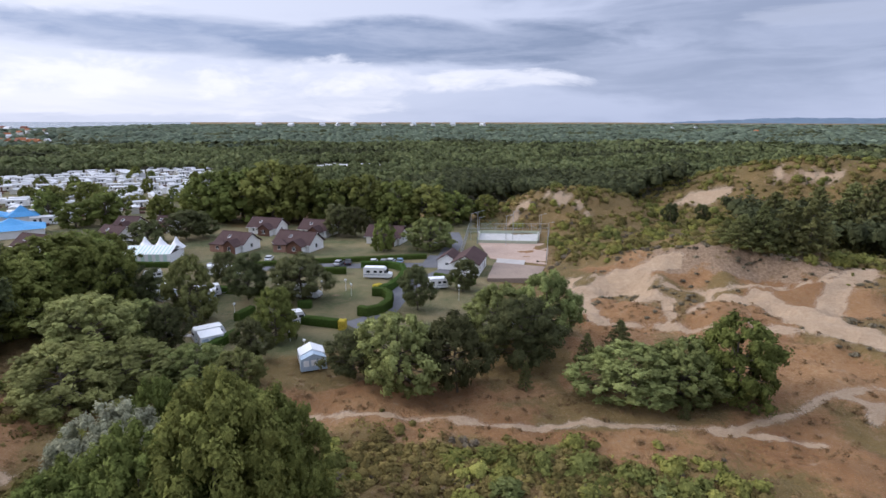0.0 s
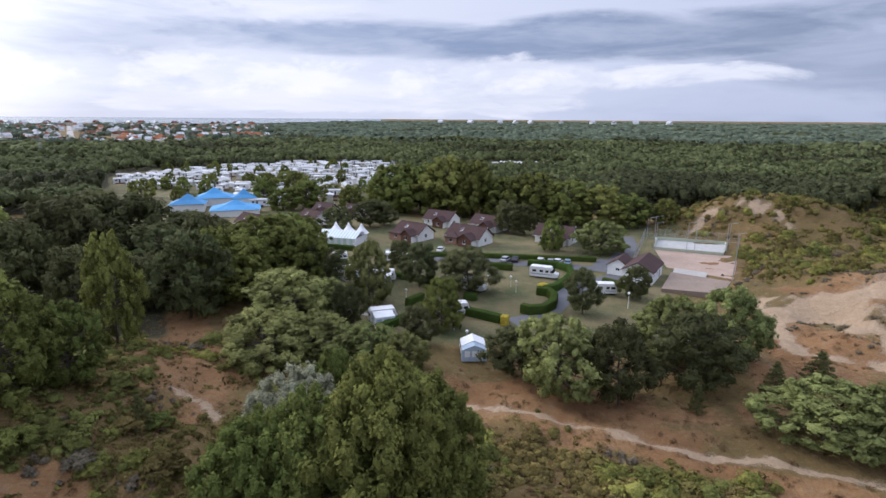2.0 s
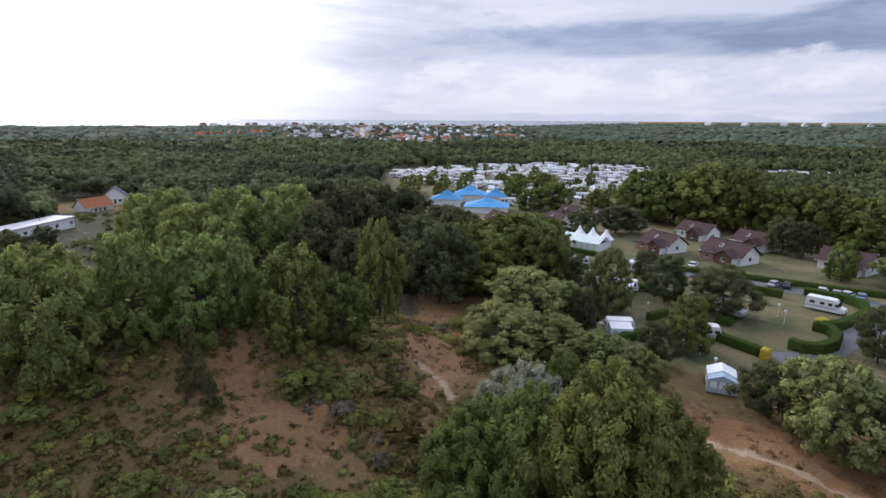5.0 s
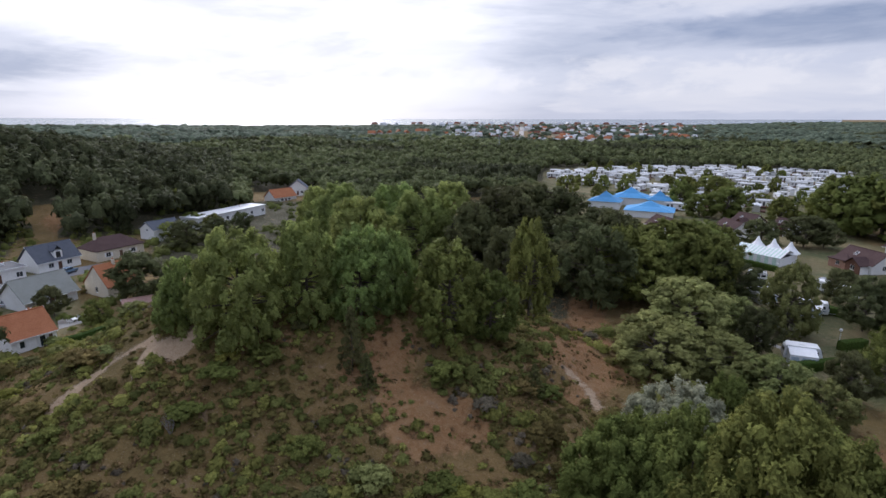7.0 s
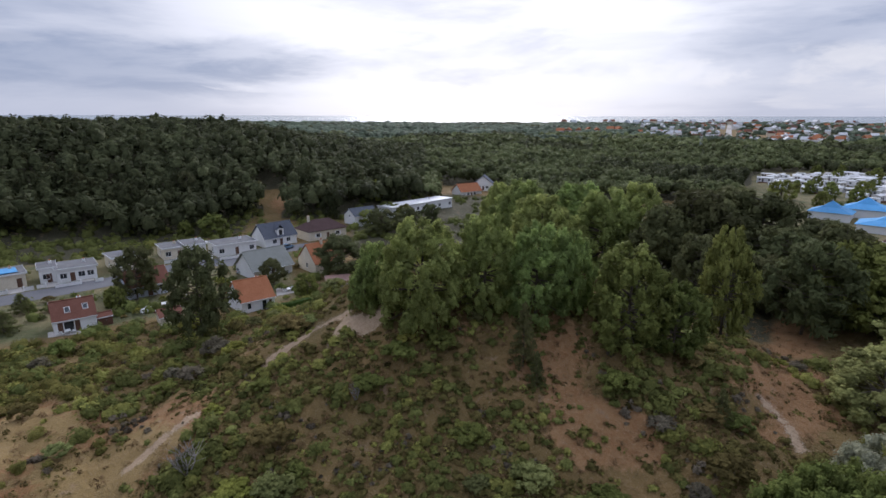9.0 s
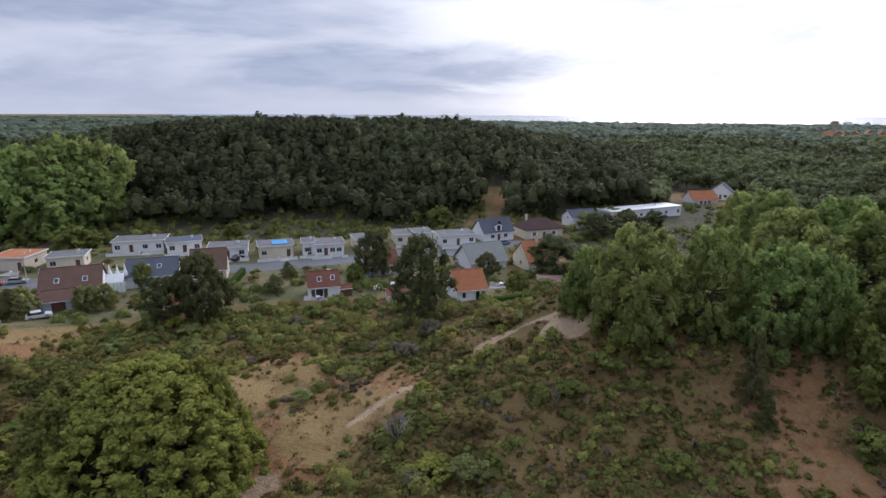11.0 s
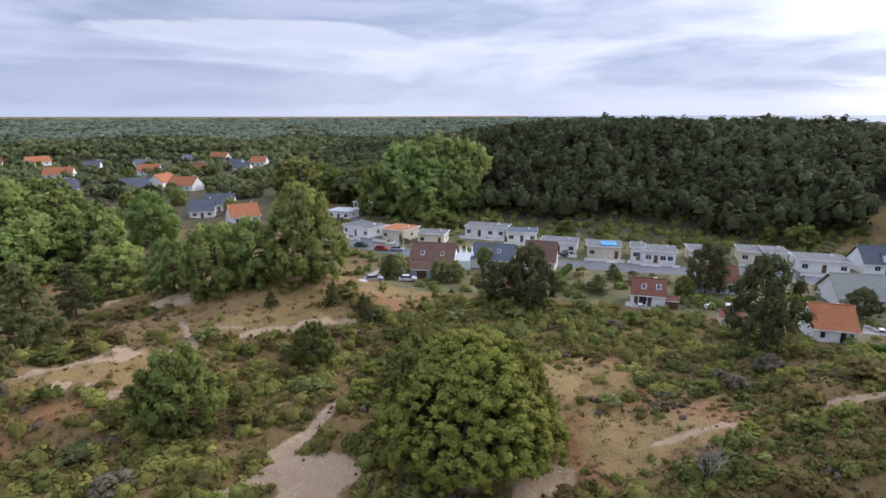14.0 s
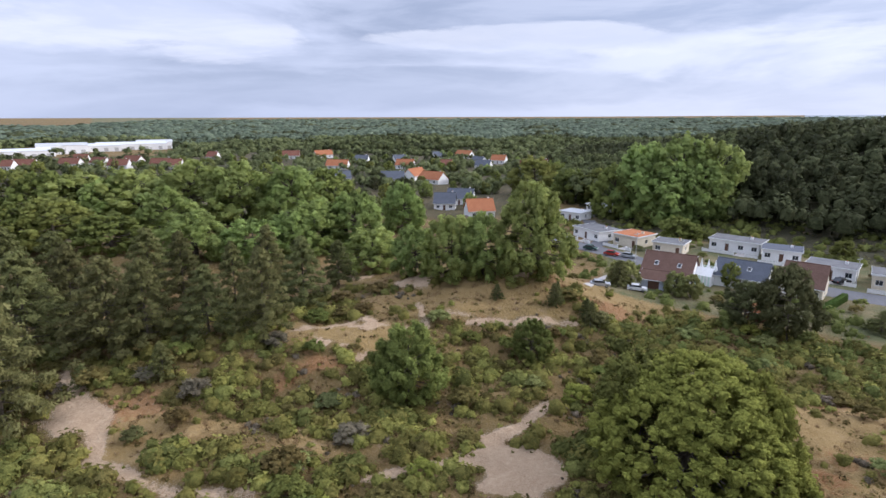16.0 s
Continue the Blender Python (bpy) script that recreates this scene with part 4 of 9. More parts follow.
GLASS, gn_, gl_, gb_ = material("window_glass", 0.06)
gb_.inputs["Base Color"].default_value, gb_.inputs["Specular IOR Level"].default_value = (0.025, 0.030, 0.035, 1), 0.6
CAR_PAINTS = [plain("paint_" + q, c, tuple(v * 1.15 for v in c), 1.0, 9.0, 0.25, 0.2, bump=0) for q, c in
              (("white", (0.70, 0.70, 0.70)), ("silver", (0.38, 0.39, 0.40)), ("black", (0.03, 0.03, 0.035)), ("steel_blue", (0.16, 0.24, 0.32)), ("red", (0.38, 0.05, 0.04)), ("dark_green", (0.04, 0.08, 0.07)))]


# ---- shapes ----
def box(bm, x0, x1, y0, y1, z0, z1):
    v = [bm.verts.new((x, y, z)) for z in (z0, z1) for x, y in ((x0, y0), (x1, y0), (x1, y1), (x0, y1))]
    for f in ((3, 2, 1, 0), (4, 5, 6, 7), (0, 1, 5, 4), (1, 2, 6, 5), (2, 3, 7, 6), (3, 0, 4, 7)):
        bm.faces.new([v[i] for i in f])


def boxes(*rows):
    bm = bmesh.new()
    for r in rows:
        box(bm, *r)
    return bm


def prism(bm, outline, y0, y1, axis="y"):
    """An outline in x, z drawn out from y0 to y1 (or in y, z drawn out along x)."""
    def point(p, q):
        return (p[0], q, p[1]) if axis == "y" else (q, p[0], p[1])
    a, b = [bm.verts.new(point(p, y0)) for p in outline], [bm.verts.new(point(p, y1)) for p in outline]
    bm.faces.new(a), bm.faces.new(b[::-1])
    for i in range(len(a)):
        j = (i + 1) % len(a)
        bm.faces.new((a[j], a[i], b[i], b[j]))


def drum(bm, x, y, z, r, half, axis="y", sides=14):
    a, b = [], []
    for i in range(sides):
        c, s = math.cos(6.2832 * i / sides) * r, math.sin(6.2832 * i / sides) * r
        for ring, h in ((a, -half), (b, half)):
            ring.append(bm.verts.new((x + c, y + h, z + s) if axis == "y" else (x + c, y + s, z + h)))
    bm.faces.new(a), bm.faces.new(b[::-1])
    for i in range(sides):
        j = (i + 1) % sides
        bm.faces.new((a[i], a[j], b[j], b[i]))


def soften(bm, w=0.03, seg=2):
    bmesh.ops.bevel(bm, geom=[e for e in bm.edges], offset=w, segments=seg, affect="EDGES", profile=0.6)
    return bm


def ground_part(name, x, y, turn, label, category, group="", kind="", lift=0.0):
    ob = new(name)
    ob.matrix_basis = pose(x, y, at(x, y) + lift, 0, 0, turn)
    return tagged(ob, label, category, group, kind)


def wall_bm(length, high, thick, holes, gable=0.0, skew=0.5):
    """A wall along x from -length/2, its outer face at y = 0, with openings right through; gable: height of a peak on top."""
    bm = bmesh.new()
    xs = sorted({-length / 2, length / 2, *[v for c, w, z, h in holes for v in (c - w / 2, c + w / 2)]})
    for a, b in zip(xs[:-1], xs[1:]):
        mid = (a + b) / 2
        cuts = sorted((z, z + h) for c, w, z, h in holes if abs(mid - c) < w / 2)
        z0 = -0.4
        for lo, hi in cuts:
            if lo > z0 + 0.01:
                box(bm, a, b, 0, thick, z0, lo)
            z0 = hi
        if z0 < high - 0.01:
            box(bm, a, b, 0, thick, z0, high)
    if gable:
        prism(bm, [(-length / 2, high), (length / 2, high), ((skew - 0.5) * length, high + gable)], 0, thick)
    return bm


def opening(parent, kind, c, w, z, h, wall, frame_mat, shutter=None):
    """A window or door in a wall: frame, pane, sill or handle; wall: matrix of the wall's outer face."""
    t = 0.06
    f = boxes((c - w / 2, c + w / 2, 0.05, 0.13, z, z + t), (c - w / 2, c + w / 2, 0.05, 0.13, z + h - t, z + h),
              (c - w / 2, c - w / 2 + t, 0.05, 0.13, z + t, z + h - t), (c + w / 2 - t, c + w / 2, 0.05, 0.13, z + t, z + h - t))
    if kind == "w" and w > 0.9:
        box(f, c - t / 2, c + t / 2, 0.05, 0.13, z + t, z + h - t)
    ob = part("window" if kind in "wg" else "door", f, frame_mat, parent)
    ob.matrix_local = wall
    inner = (c - w / 2 + t, c + w / 2 - t, 0.08, 0.10, z + t, z + h - t)
    if kind in "wg":
        part("pane", boxes(inner), GLASS, ob)
        if kind == "w":
            part("sill", boxes((c - w / 2 - 0.08, c + w / 2 + 0.08, -0.06, 0.06, z - 0.07, z - 0.003)), TRIM, ob)
    else:
        part("leaf", boxes(inner), frame_mat, ob)
        part("handle", boxes((c + w / 2 - 0.22, c + w / 2 - 0.12, 0.02, 0.075, z + 1.0, z + 1.04)), STEEL, ob)
    if shutter:
        for s in (-1, 1):
            part("shutter", boxes((c + s * (w / 2 + 0.24) - 0.21, c + s * (w / 2 + 0.24) + 0.21, -0.05, -0.003, z, z + h)), shutter, ob)
    return ob


TAKEN = []  # spots where no shrub may grow: x, y, radius


def house(name, label, x, y, turn, w, d, h, roof, rise, roof_mat, wall_mat, front=(), right=(), left=(), chimneys=(), over=0.35, skylights=(), gable_mat=None, frame_mat=None, dormer=False, group="", shutter=None, category="house", lift=0.0):
    """A house with its front at -y: roof 'gable' (ridge along x), 'cross' (ridge along y), 'hip' or 'flat'."""
    ob = ground_part(name, x, y, turn, label, category, group, lift=lift)
    frame_mat = frame_mat or TRIM
    th = 0.28
    TAKEN.append((x, y, max(w, d) * 0.62 + 1.2))
    faces = {"front": (Matrix.Translation((0, -d / 2, 0)), w, front), "back": (Matrix.Translation((0, d / 2, 0)) @ Matrix.Rotation(math.pi, 4, "Z"), w, ()),
             "right": (Matrix.Translation((w / 2, 0, 0)) @ Matrix.Rotation(math.pi / 2, 4, "Z"), d - 2 * th - 0.01, right),
             "left": (Matrix.Translation((-w / 2, 0, 0)) @ Matrix.Rotation(-math.pi / 2, 4, "Z"), d - 2 * th - 0.01, left)}
    for side, (m, length, holes) in faces.items():
        peak = rise if (roof == "gable" and side in ("left", "right")) or (roof == "cross" and side in ("front", "back")) else 0
        wall = part("wall", wall_bm(length, h, th, [q[1:5] for q in holes], peak * 0.96), (gable_mat if peak and gable_mat else wall_mat), ob)
        wall.matrix_local = m
        for q in holes:
            opening(ob, q[0], *q[1:5], m, DOOR_BROWN if q[0] == "d" else frame_mat, shutter if q[0] == "w" else None)
    part("floor_slab", boxes((-w / 2 + th, w / 2 - th, -d / 2 + th, d / 2 - th, -0.3, 0.08)), CONCRETE, ob)
    bm = bmesh.new()
    a, b, t = w / 2 + over, d / 2 + over, 0.16
    if roof in ("gable", "cross"):
        run, half, axis = (b, a, "x") if roof == "gable" else (a, b, "y")
        depth = d / 2 if roof == "gable" else w / 2
        s = rise / depth
        low = h - over * s
        for k in (-1, 1):
            prism(bm, [(k * run, low), (0, h + rise), (0, h + rise + t), (k * run, low + t)], -half, half, axis)
    elif roof == "hip":
        r = max(a - b * 0.85, 0.3)
        lo = [bm.verts.new((p * a, q * b, h - 0.02)) for p, q in ((-1, -1), (1, -1), (1, 1), (-1, 1))]
        hi = [bm.verts.new((p * a, q * b, h + 0.14)) for p, q in ((-1, -1), (1, -1), (1, 1), (-1, 1))]
        e, f = bm.verts.new((-r, 0, h + rise)), bm.verts.new((r, 0, h + rise))
        bm.faces.new(lo[::-1])
        for i in range(4):
            bm.faces.new((lo[i], lo[(i + 1) % 4], hi[(i + 1) % 4], hi[i]))
        bm.faces.new((hi[0], hi[1], f, e)), bm.faces.new((hi[1], hi[2], f)), bm.faces.new((hi[2], hi[3], e, f)), bm.faces.new((hi[3], hi[0], e))
    else:
        box(bm, -a, a, -b, b, h, h + 0.22)
    top = part("roof", bm, roof_mat, ob)
    if roof == "flat":
        part("fascia", boxes((-a - 0.03, a + 0.03, -b - 0.05, -b - 0.003, h - 0.06, h + 0.28), (-a - 0.05, -a - 0.003, -b, b, h - 0.06, h + 0.28), (a + 0.003, a + 0.05, -b, b, h - 0.06, h + 0.28)), TRIM, ob)
    if roof == "gable":
        part("ridge_cap", boxes((-a, a, -0.12, 0.12, h + rise + 0.06, h + rise + t + 0.07)), roof_mat, top)
        part("gutter", boxes((-a, a, -b - 0.13, -b - 0.01, h - over * rise / (d / 2) - 0.02, h - over * rise / (d / 2) + 0.10)), frame_mat, top)
        part("bargeboard", boxes((-a - 0.06, -a - 0.003, -0.2, 0.2, h + rise - 0.1, h + rise + 0.2), (a + 0.003, a + 0.06, -0.2, 0.2, h + rise - 0.1, h + rise + 0.2)), frame_mat, top)
    for cx, cy, ch in chimneys:
        base = h + (rise * (1 - abs(cy) / (d / 2)) if roof != "flat" else 0.2)
        c = part("chimney", soften(boxes((cx - 0.35, cx + 0.35, cy - 0.25, cy + 0.25, base - 0.4, base + ch)), 0.02, 1), wall_mat, top)
        part("chimney_pot", boxes((cx - 0.14, cx + 0.14, cy - 0.14, cy + 0.14, base + ch + 0.003, base + ch + 0.25)), ROOF_ORANGE, c)
    for sx, q in skylights:
        yy, slope = -d / 2 * (1 - q), rise / (d / 2)
        zz = h + rise * q + t + 0.03
        s = part("skylight", soften(boxes((-0.45, 0.45, -0.62, 0.62, -0.03, 0.05)), 0.01, 1), TRIM, top)
        s.matrix_local = Matrix.Translation((sx, yy, zz)) @ Matrix.Rotation(math.atan(slope), 4, "X")
        part("pane", boxes((-0.36, 0.36, -0.52, 0.52, 0.052, 0.065)), GLASS, s)
    if dormer:
        e = bmesh.new()
        box(e, -1.0, 1.0, -d / 2 + 0.25, -0.4, h + 0.25, h + rise * 0.62)
        q = part("dormer", e, wall_mat, top)
        e = bmesh.new()
        for k in (-1, 1):
            prism(e, [(k * 1.25, h + rise * 0.55), (0, h + rise * 0.96), (0, h + rise * 0.96 + 0.12), (k * 1.25, h + rise * 0.55 + 0.12)], -d / 2 + 0.1, -0.1)
        part("dormer_roof", e, roof_mat, q)
        part("pane", boxes((-0.55, 0.55, -d / 2 + 0.2, -d / 2 + 0.245, h + 0.45, h + rise * 0.55)), GLASS, q)
    return ob


def ribbon(name, pts, width, mat, label, category, lift=0.06, closed=False, kind="structure"):
    """A strip of road or path laid over the ground along points."""
    p = [Vector((*q, 0)) for q in pts]
    fine = []
    for i in range(len(p) - 1):
        a, b, c, e = p[max(i - 1, 0)], p[i], p[i + 1], p[min(i + 2, len(p) - 1)]
        steps = max(2, int((c - b).length / 2.5))
        for k in range(steps):
            t = k / steps
            fine.append(0.5 * (2 * b + (c - a) * t + (2 * a - 5 * b + 4 * c - e) * t * t + (3 * b - a - 3 * c + e) * t ** 3))
    fine.append(p[-1])
    TAKEN.extend((q.x, q.y, width * 0.5 + 2.0) for q in fine)
    bm = bmesh.new()
    rows = []
    for i, q in enumerate(fine):
        u = (fine[min(i + 1, len(fine) - 1)] - fine[max(i - 1, 0)]).normalized()
        s = Vector((-u.y, u.x, 0))
        row = []
        for k in (-0.5, -0.25, 0, 0.25, 0.5):
            v = q + s * width * k
            row.append(bm.verts.new((v.x, v.y, at(v.x, v.y) + lift)))
        rows.append(row)
    for a, b in zip(rows[:-1], rows[1:]):
        for k in range(4):
            bm.faces.new((a[k], b[k], b[k + 1], a[k + 1]))
    return tagged(new(name, as_mesh(bm, name, mat)), label, category, kind=kind)


def slab(name, corners, mat, label, category, lift=0.07, kind="structure"):
    """A paved or grassed area with a low edge, from its corners in order."""
    bm = bmesh.new()
    z = max(at(x, y) for x, y in corners)
    lo, hi = [bm.verts.new((x, y, at(x, y) - 0.3)) for x, y in corners], [bm.verts.new((x, y, z + lift)) for x, y in corners]
    bm.faces.new(hi)
    for i in range(len(lo)):
        j = (i + 1) % len(lo)
        bm.faces.new((lo[i], lo[j], hi[j], hi[i]))
    return tagged(new(name, as_mesh(bm, name, mat)), label, category, kind=kind)


def hedge(pts, high, wide, label, mat=None, per=55, group="clipped camp hedges"):
    """A clipped hedge along points: a solid body and a skin of leaves."""
    ob = new("hedge")
    rng = np.random.default_rng(int(abs(pts[0][0] * 10 + pts[0][1])))
    p = [Vector((*q, 0)) for q in pts]
    ob.location = (p[0].x, p[0].y, at(p[0].x, p[0].y))
    bm = bmesh.new()
    rows, centre = [], []
    for i, q in enumerate(p):
        u = ((p[min(i + 1, len(p) - 1)] - q).normalized() + (q - p[max(i - 1, 0)]).normalized()).normalized()
        s = Vector((-u.y, u.x, 0))
        z = at(q.x, q.y) - ob.location.z
        o = q - Vector((ob.location.x, ob.location.y, 0))
        r = []
        for k, hh in ((-0.5, -0.2), (-0.52, 0.5), (-0.47, 0.93), (-0.36, 1.0), (0.36, 1.0), (0.47, 0.93), (0.52, 0.5), (0.5, -0.2)):
            v = o + s * wide * k
            r.append(bm.verts.new((v.x, v.y, z + high * hh)))
        rows.append(r)
    for a, b in zip(rows[:-1], rows[1:]):
        for k in range(7):
            bm.faces.new((a[k], a[k + 1], b[k + 1], b[k]))
    bm.faces.new(rows[0][::-1]), bm.faces.new(rows[-1])
    V, N = [], []
    bmesh.ops.recalc_face_normals(bm, faces=bm.faces)
    for f in bm.faces:
        c = [v.co for v in f.verts]
        for _ in range(int(f.calc_area() * per)):
            if len(c) != 4:
                continue
            a, b = rng.uniform(), rng.uniform()
            V.append(c[0] * (1 - a) * (1 - b) + c[1] * a * (1 - b) + c[2] * a * b + c[3] * (1 - a) * b + f.normal * rng.uniform(-0.02, 0.07))
            N.append(f.normal)
    me = as_mesh(bm, "body", mat or LEAF_HEDGE)
    me.attributes.new("soft", "FLOAT_VECTOR", "POINT").data.foreach_set("vector", np.array([v.normal[:] for v in me.vertices], np.float32).ravel())
    part("body", me, None, ob)
    V, N = np.array(V), np.array(N)
    nn = N + 0.7 * rng.normal(size=N.shape)
    nn /= np.linalg.norm(nn, axis=1)[:, None]
    t = np.cross(nn, rng.normal(size=N.shape))
    t /= np.linalg.norm(t, axis=1)[:, None]
    b = np.cross(nn, t)
    w = 0.09 * rng.uniform(0.6, 1.3, len(V))[:, None]
    part("leaves", plant_mesh("leaves", mat or LEAF_HEDGE, (np.stack([V + t * w, V - t * w * 0.5 + b * w * 0.8, V - t * w * 0.5 - b * w * 0.8], 1).reshape(-1, 3), np.repeat(N, 3, 0), np.zeros(3 * len(V), int))), None, ob)
    return tagged(ob, label, "hedge", group)


# ---- vehicles and tents ----
def wheel(parent, x, y, r=0.32, w=0.10):
    bm = bmesh.new()
    drum(bm, x, y, r, r, w)
    t = part("wheel", bm, RUBBER, parent)
    bm = bmesh.new()
    drum(bm, x, y, r, r * 0.6, w + 0.012)
    part("rim", bm, STEEL, t)


def rounded(l, h, z0, front, back, r=0.35):
    """Side outline of a caravan: leaning front and back, rounded roof corners."""
    pts = [(-l / 2 + back * 0.2, z0), (l / 2 - front * 0.3, z0), (l / 2, z0 + h * 0.35)]
    for i in range(5):
        a = math.pi / 2 * i / 4
        pts.append((l / 2 - front - r + math.cos(a) * r, z0 + h - r + math.sin(a) * r))
    for i in range(5):
        a = math.pi / 2 * (1 + i / 4)
        pts.append((-l / 2 + back + r + math.cos(a) * r, z0 + h - r + math.sin(a) * r))
    pts.append((-l / 2, z0 + h * 0.35))
    return pts


def caravan(x, y, turn, l=5.6, label="white touring caravan on the camp lawn", awning=False):
    ob = ground_part("caravan", x, y, turn, label, "caravan")
    w = 2.2
    bm = bmesh.new()
    prism(bm, rounded(l, 2.2, 0.42, 0.35, 0.15), -w / 2, w / 2)
    part("body", bm, SHELL, ob)
    for s in (-1, 1):
        y0 = s * (w / 2 + 0.012)
        part("stripe", boxes((-l / 2 + 0.3, l / 2 - 0.5, y0 - 0.01, y0 + 0.01, 0.95, 1.08)), BLUE_STRIPE, ob)
        for k, ww in ((-l * 0.30, 0.9), (0.05 * l, 0.7), (l * 0.30, 0.9)):
            part("window", soften(boxes((k - ww / 2, k + ww / 2, y0 - 0.03, y0 + 0.03, 1.45, 1.98)), 0.02, 1), GLASS, ob)
        wheel(ob, -0.2, s * (w / 2 - 0.15))
    part("door", soften(boxes((-l * 0.14 - 0.3, -l * 0.14 + 0.3, -w / 2 - 0.03, -w / 2 - 0.003, 0.55, 2.35)), 0.02, 1), TRIM, ob)
    part("end_window", soften(boxes((l / 2 - 0.24, l / 2 - 0.05, -0.8, 0.8, 1.5, 1.95)), 0.02, 1), GLASS, ob)
    part("back_window", soften(boxes((-l / 2 - 0.02, -l / 2 + 0.09, -0.7, 0.7, 1.45, 1.95)), 0.02, 1), GLASS, ob)
    part("roof_hatch", soften(boxes((-0.6, 0.1, -0.35, 0.35, 2.61, 2.72)), 0.03, 1), TRIM, ob)
    part("drawbar", boxes((l / 2 - 0.3, l / 2 + 1.1, -0.06, 0.06, 0.42, 0.52)), STEEL, ob)
    if awning:
        bm = bmesh.new()
        prism(bm, [(-w / 2 - 2.4, 0.0), (-w / 2, 0.0), (-w / 2, 2.45), (-w / 2 - 2.4, 1.95)], -l * 0.42, l * 0.30, "x")
        a = part("awning", bm, CANVAS, ob)
        for k in (-0.28, 0.0, 0.2):
            part("awning_window", boxes((l * k - 0.55, l * k + 0.55, -w / 2 - 2.43, -w / 2 - 2.40, 0.6, 1.6)), CANVAS_GREY, a)
    return ob


def motorhome(x, y, turn, l=7.0, label="long white motorhome parked on the camp lawn"):
    ob = ground_part("motorhome", x, y, turn, label, "motorhome")
    w = 2.25
    bm = bmesh.new()
    prism(bm, [(-l / 2, 0.45), (l / 2 - 0.5, 0.40), (l / 2, 0.65), (l / 2 - 0.12, 1.25), (l / 2 - 1.1, 1.55), (l / 2 - 1.5, 2.2), (l / 2 - 1.7, 2.75), (l / 2 - 2.1, 2.9), (-l / 2 + 0.2, 2.9), (-l / 2, 2.7)], -w / 2, w / 2)
    part("body", bm, SHELL, ob)
    bm = bmesh.new()
    prism(bm, [(l / 2 - 1.05, 1.60), (l / 2 - 1.00, 1.62), (l / 2 - 1.42, 2.22), (l / 2 - 1.47, 2.20)], -w / 2 + 0.15, w / 2 - 0.15)
    part("windscreen", bm, GLASS, ob)
    for s in (-1, 1):
        y0 = s * (w / 2 + 0.01)
        for k, ww in ((-l * 0.33, 0.9), (-l * 0.08, 0.8), (l * 0.12, 0.7), (l * 0.29, 0.7)):
            part("window", soften(boxes((k - ww / 2, k + ww / 2, y0 - 0.03, y0 + 0.03, 1.6, 2.15)), 0.02, 1), GLASS, ob)
        part("stripe", boxes((-l / 2 + 0.1, l / 2 - 1.4, y0 - 0.01, y0 + 0.01, 1.05, 1.18)), BLUE_STRIPE, ob)
        wheel(ob, -l * 0.25, s * (w / 2 - 0.13), 0.34)
        wheel(ob, l * 0.32, s * (w / 2 - 0.13), 0.34)
    part("roof_hatch", soften(boxes((-1.0, -0.3, -0.35, 0.35, 2.905, 3.0)), 0.03, 1), TRIM, ob)
    part("bumper", boxes((l / 2 - 0.15, l / 2 + 0.06, -w / 2 + 0.05, w / 2 - 0.05, 0.4, 0.62)), TRIM_DARK, ob)
    return ob


def car(x, y, turn, paint=0, l=4.2, label="parked car", estate=False):
    TAKEN.append((x, y, 3.5))
    ob = ground_part("car", x, y, turn, label, "car", "parked cars", lift=0.06)
    w = 1.72
    bm = bmesh.new()
    prism(bm, [(-l / 2, 0.32), (l / 2 - 0.1, 0.30), (l / 2, 0.55), (l / 2 - 0.15, 0.78), (l / 2 - 1.05, 0.92), (-l / 2 + 0.35, 0.96), (-l / 2, 0.80)], -w / 2, w / 2)
    part("body", soften(bm, 0.05, 2), CAR_PAINTS[paint], ob)
    tail = -l / 2 + (0.10 if estate else 0.35)
    side = [(tail, 0.93), (l / 2 - 1.10, 0.91), (l / 2 - 1.75, 1.38), (-l / 2 + 0.9, 1.42)]
    bm = bmesh.new()
    prism(bm, side, -w / 2 + 0.10, w / 2 - 0.10)
    part("cabin_glass", soften(bm, 0.05, 1), GLASS, ob)
    part("roof", soften(boxes((-l / 2 + 0.85, l / 2 - 1.72, -w / 2 + 0.12, w / 2 - 0.12, 1.37, 1.46)), 0.03, 2), CAR_PAINTS[paint], ob)
    for s in (-1, 1):
        wheel(ob, -l * 0.30, s * (w / 2 - 0.08), 0.31, 0.11)
        wheel(ob, l * 0.30, s * (w / 2 - 0.08), 0.31, 0.11)
        part("headlight", soften(boxes((l / 2 - 0.16, l / 2 - 0.01, s * 0.62 - 0.16, s * 0.62 + 0.16, 0.60, 0.73)), 0.02, 1), TRIM, ob)
        part("tail_light", boxes((-l / 2 - 0.012, -l / 2 + 0.05, s * 0.66 - 0.14, s * 0.66 + 0.14, 0.66, 0.80)), CAR_PAINTS[4], ob)
    return ob


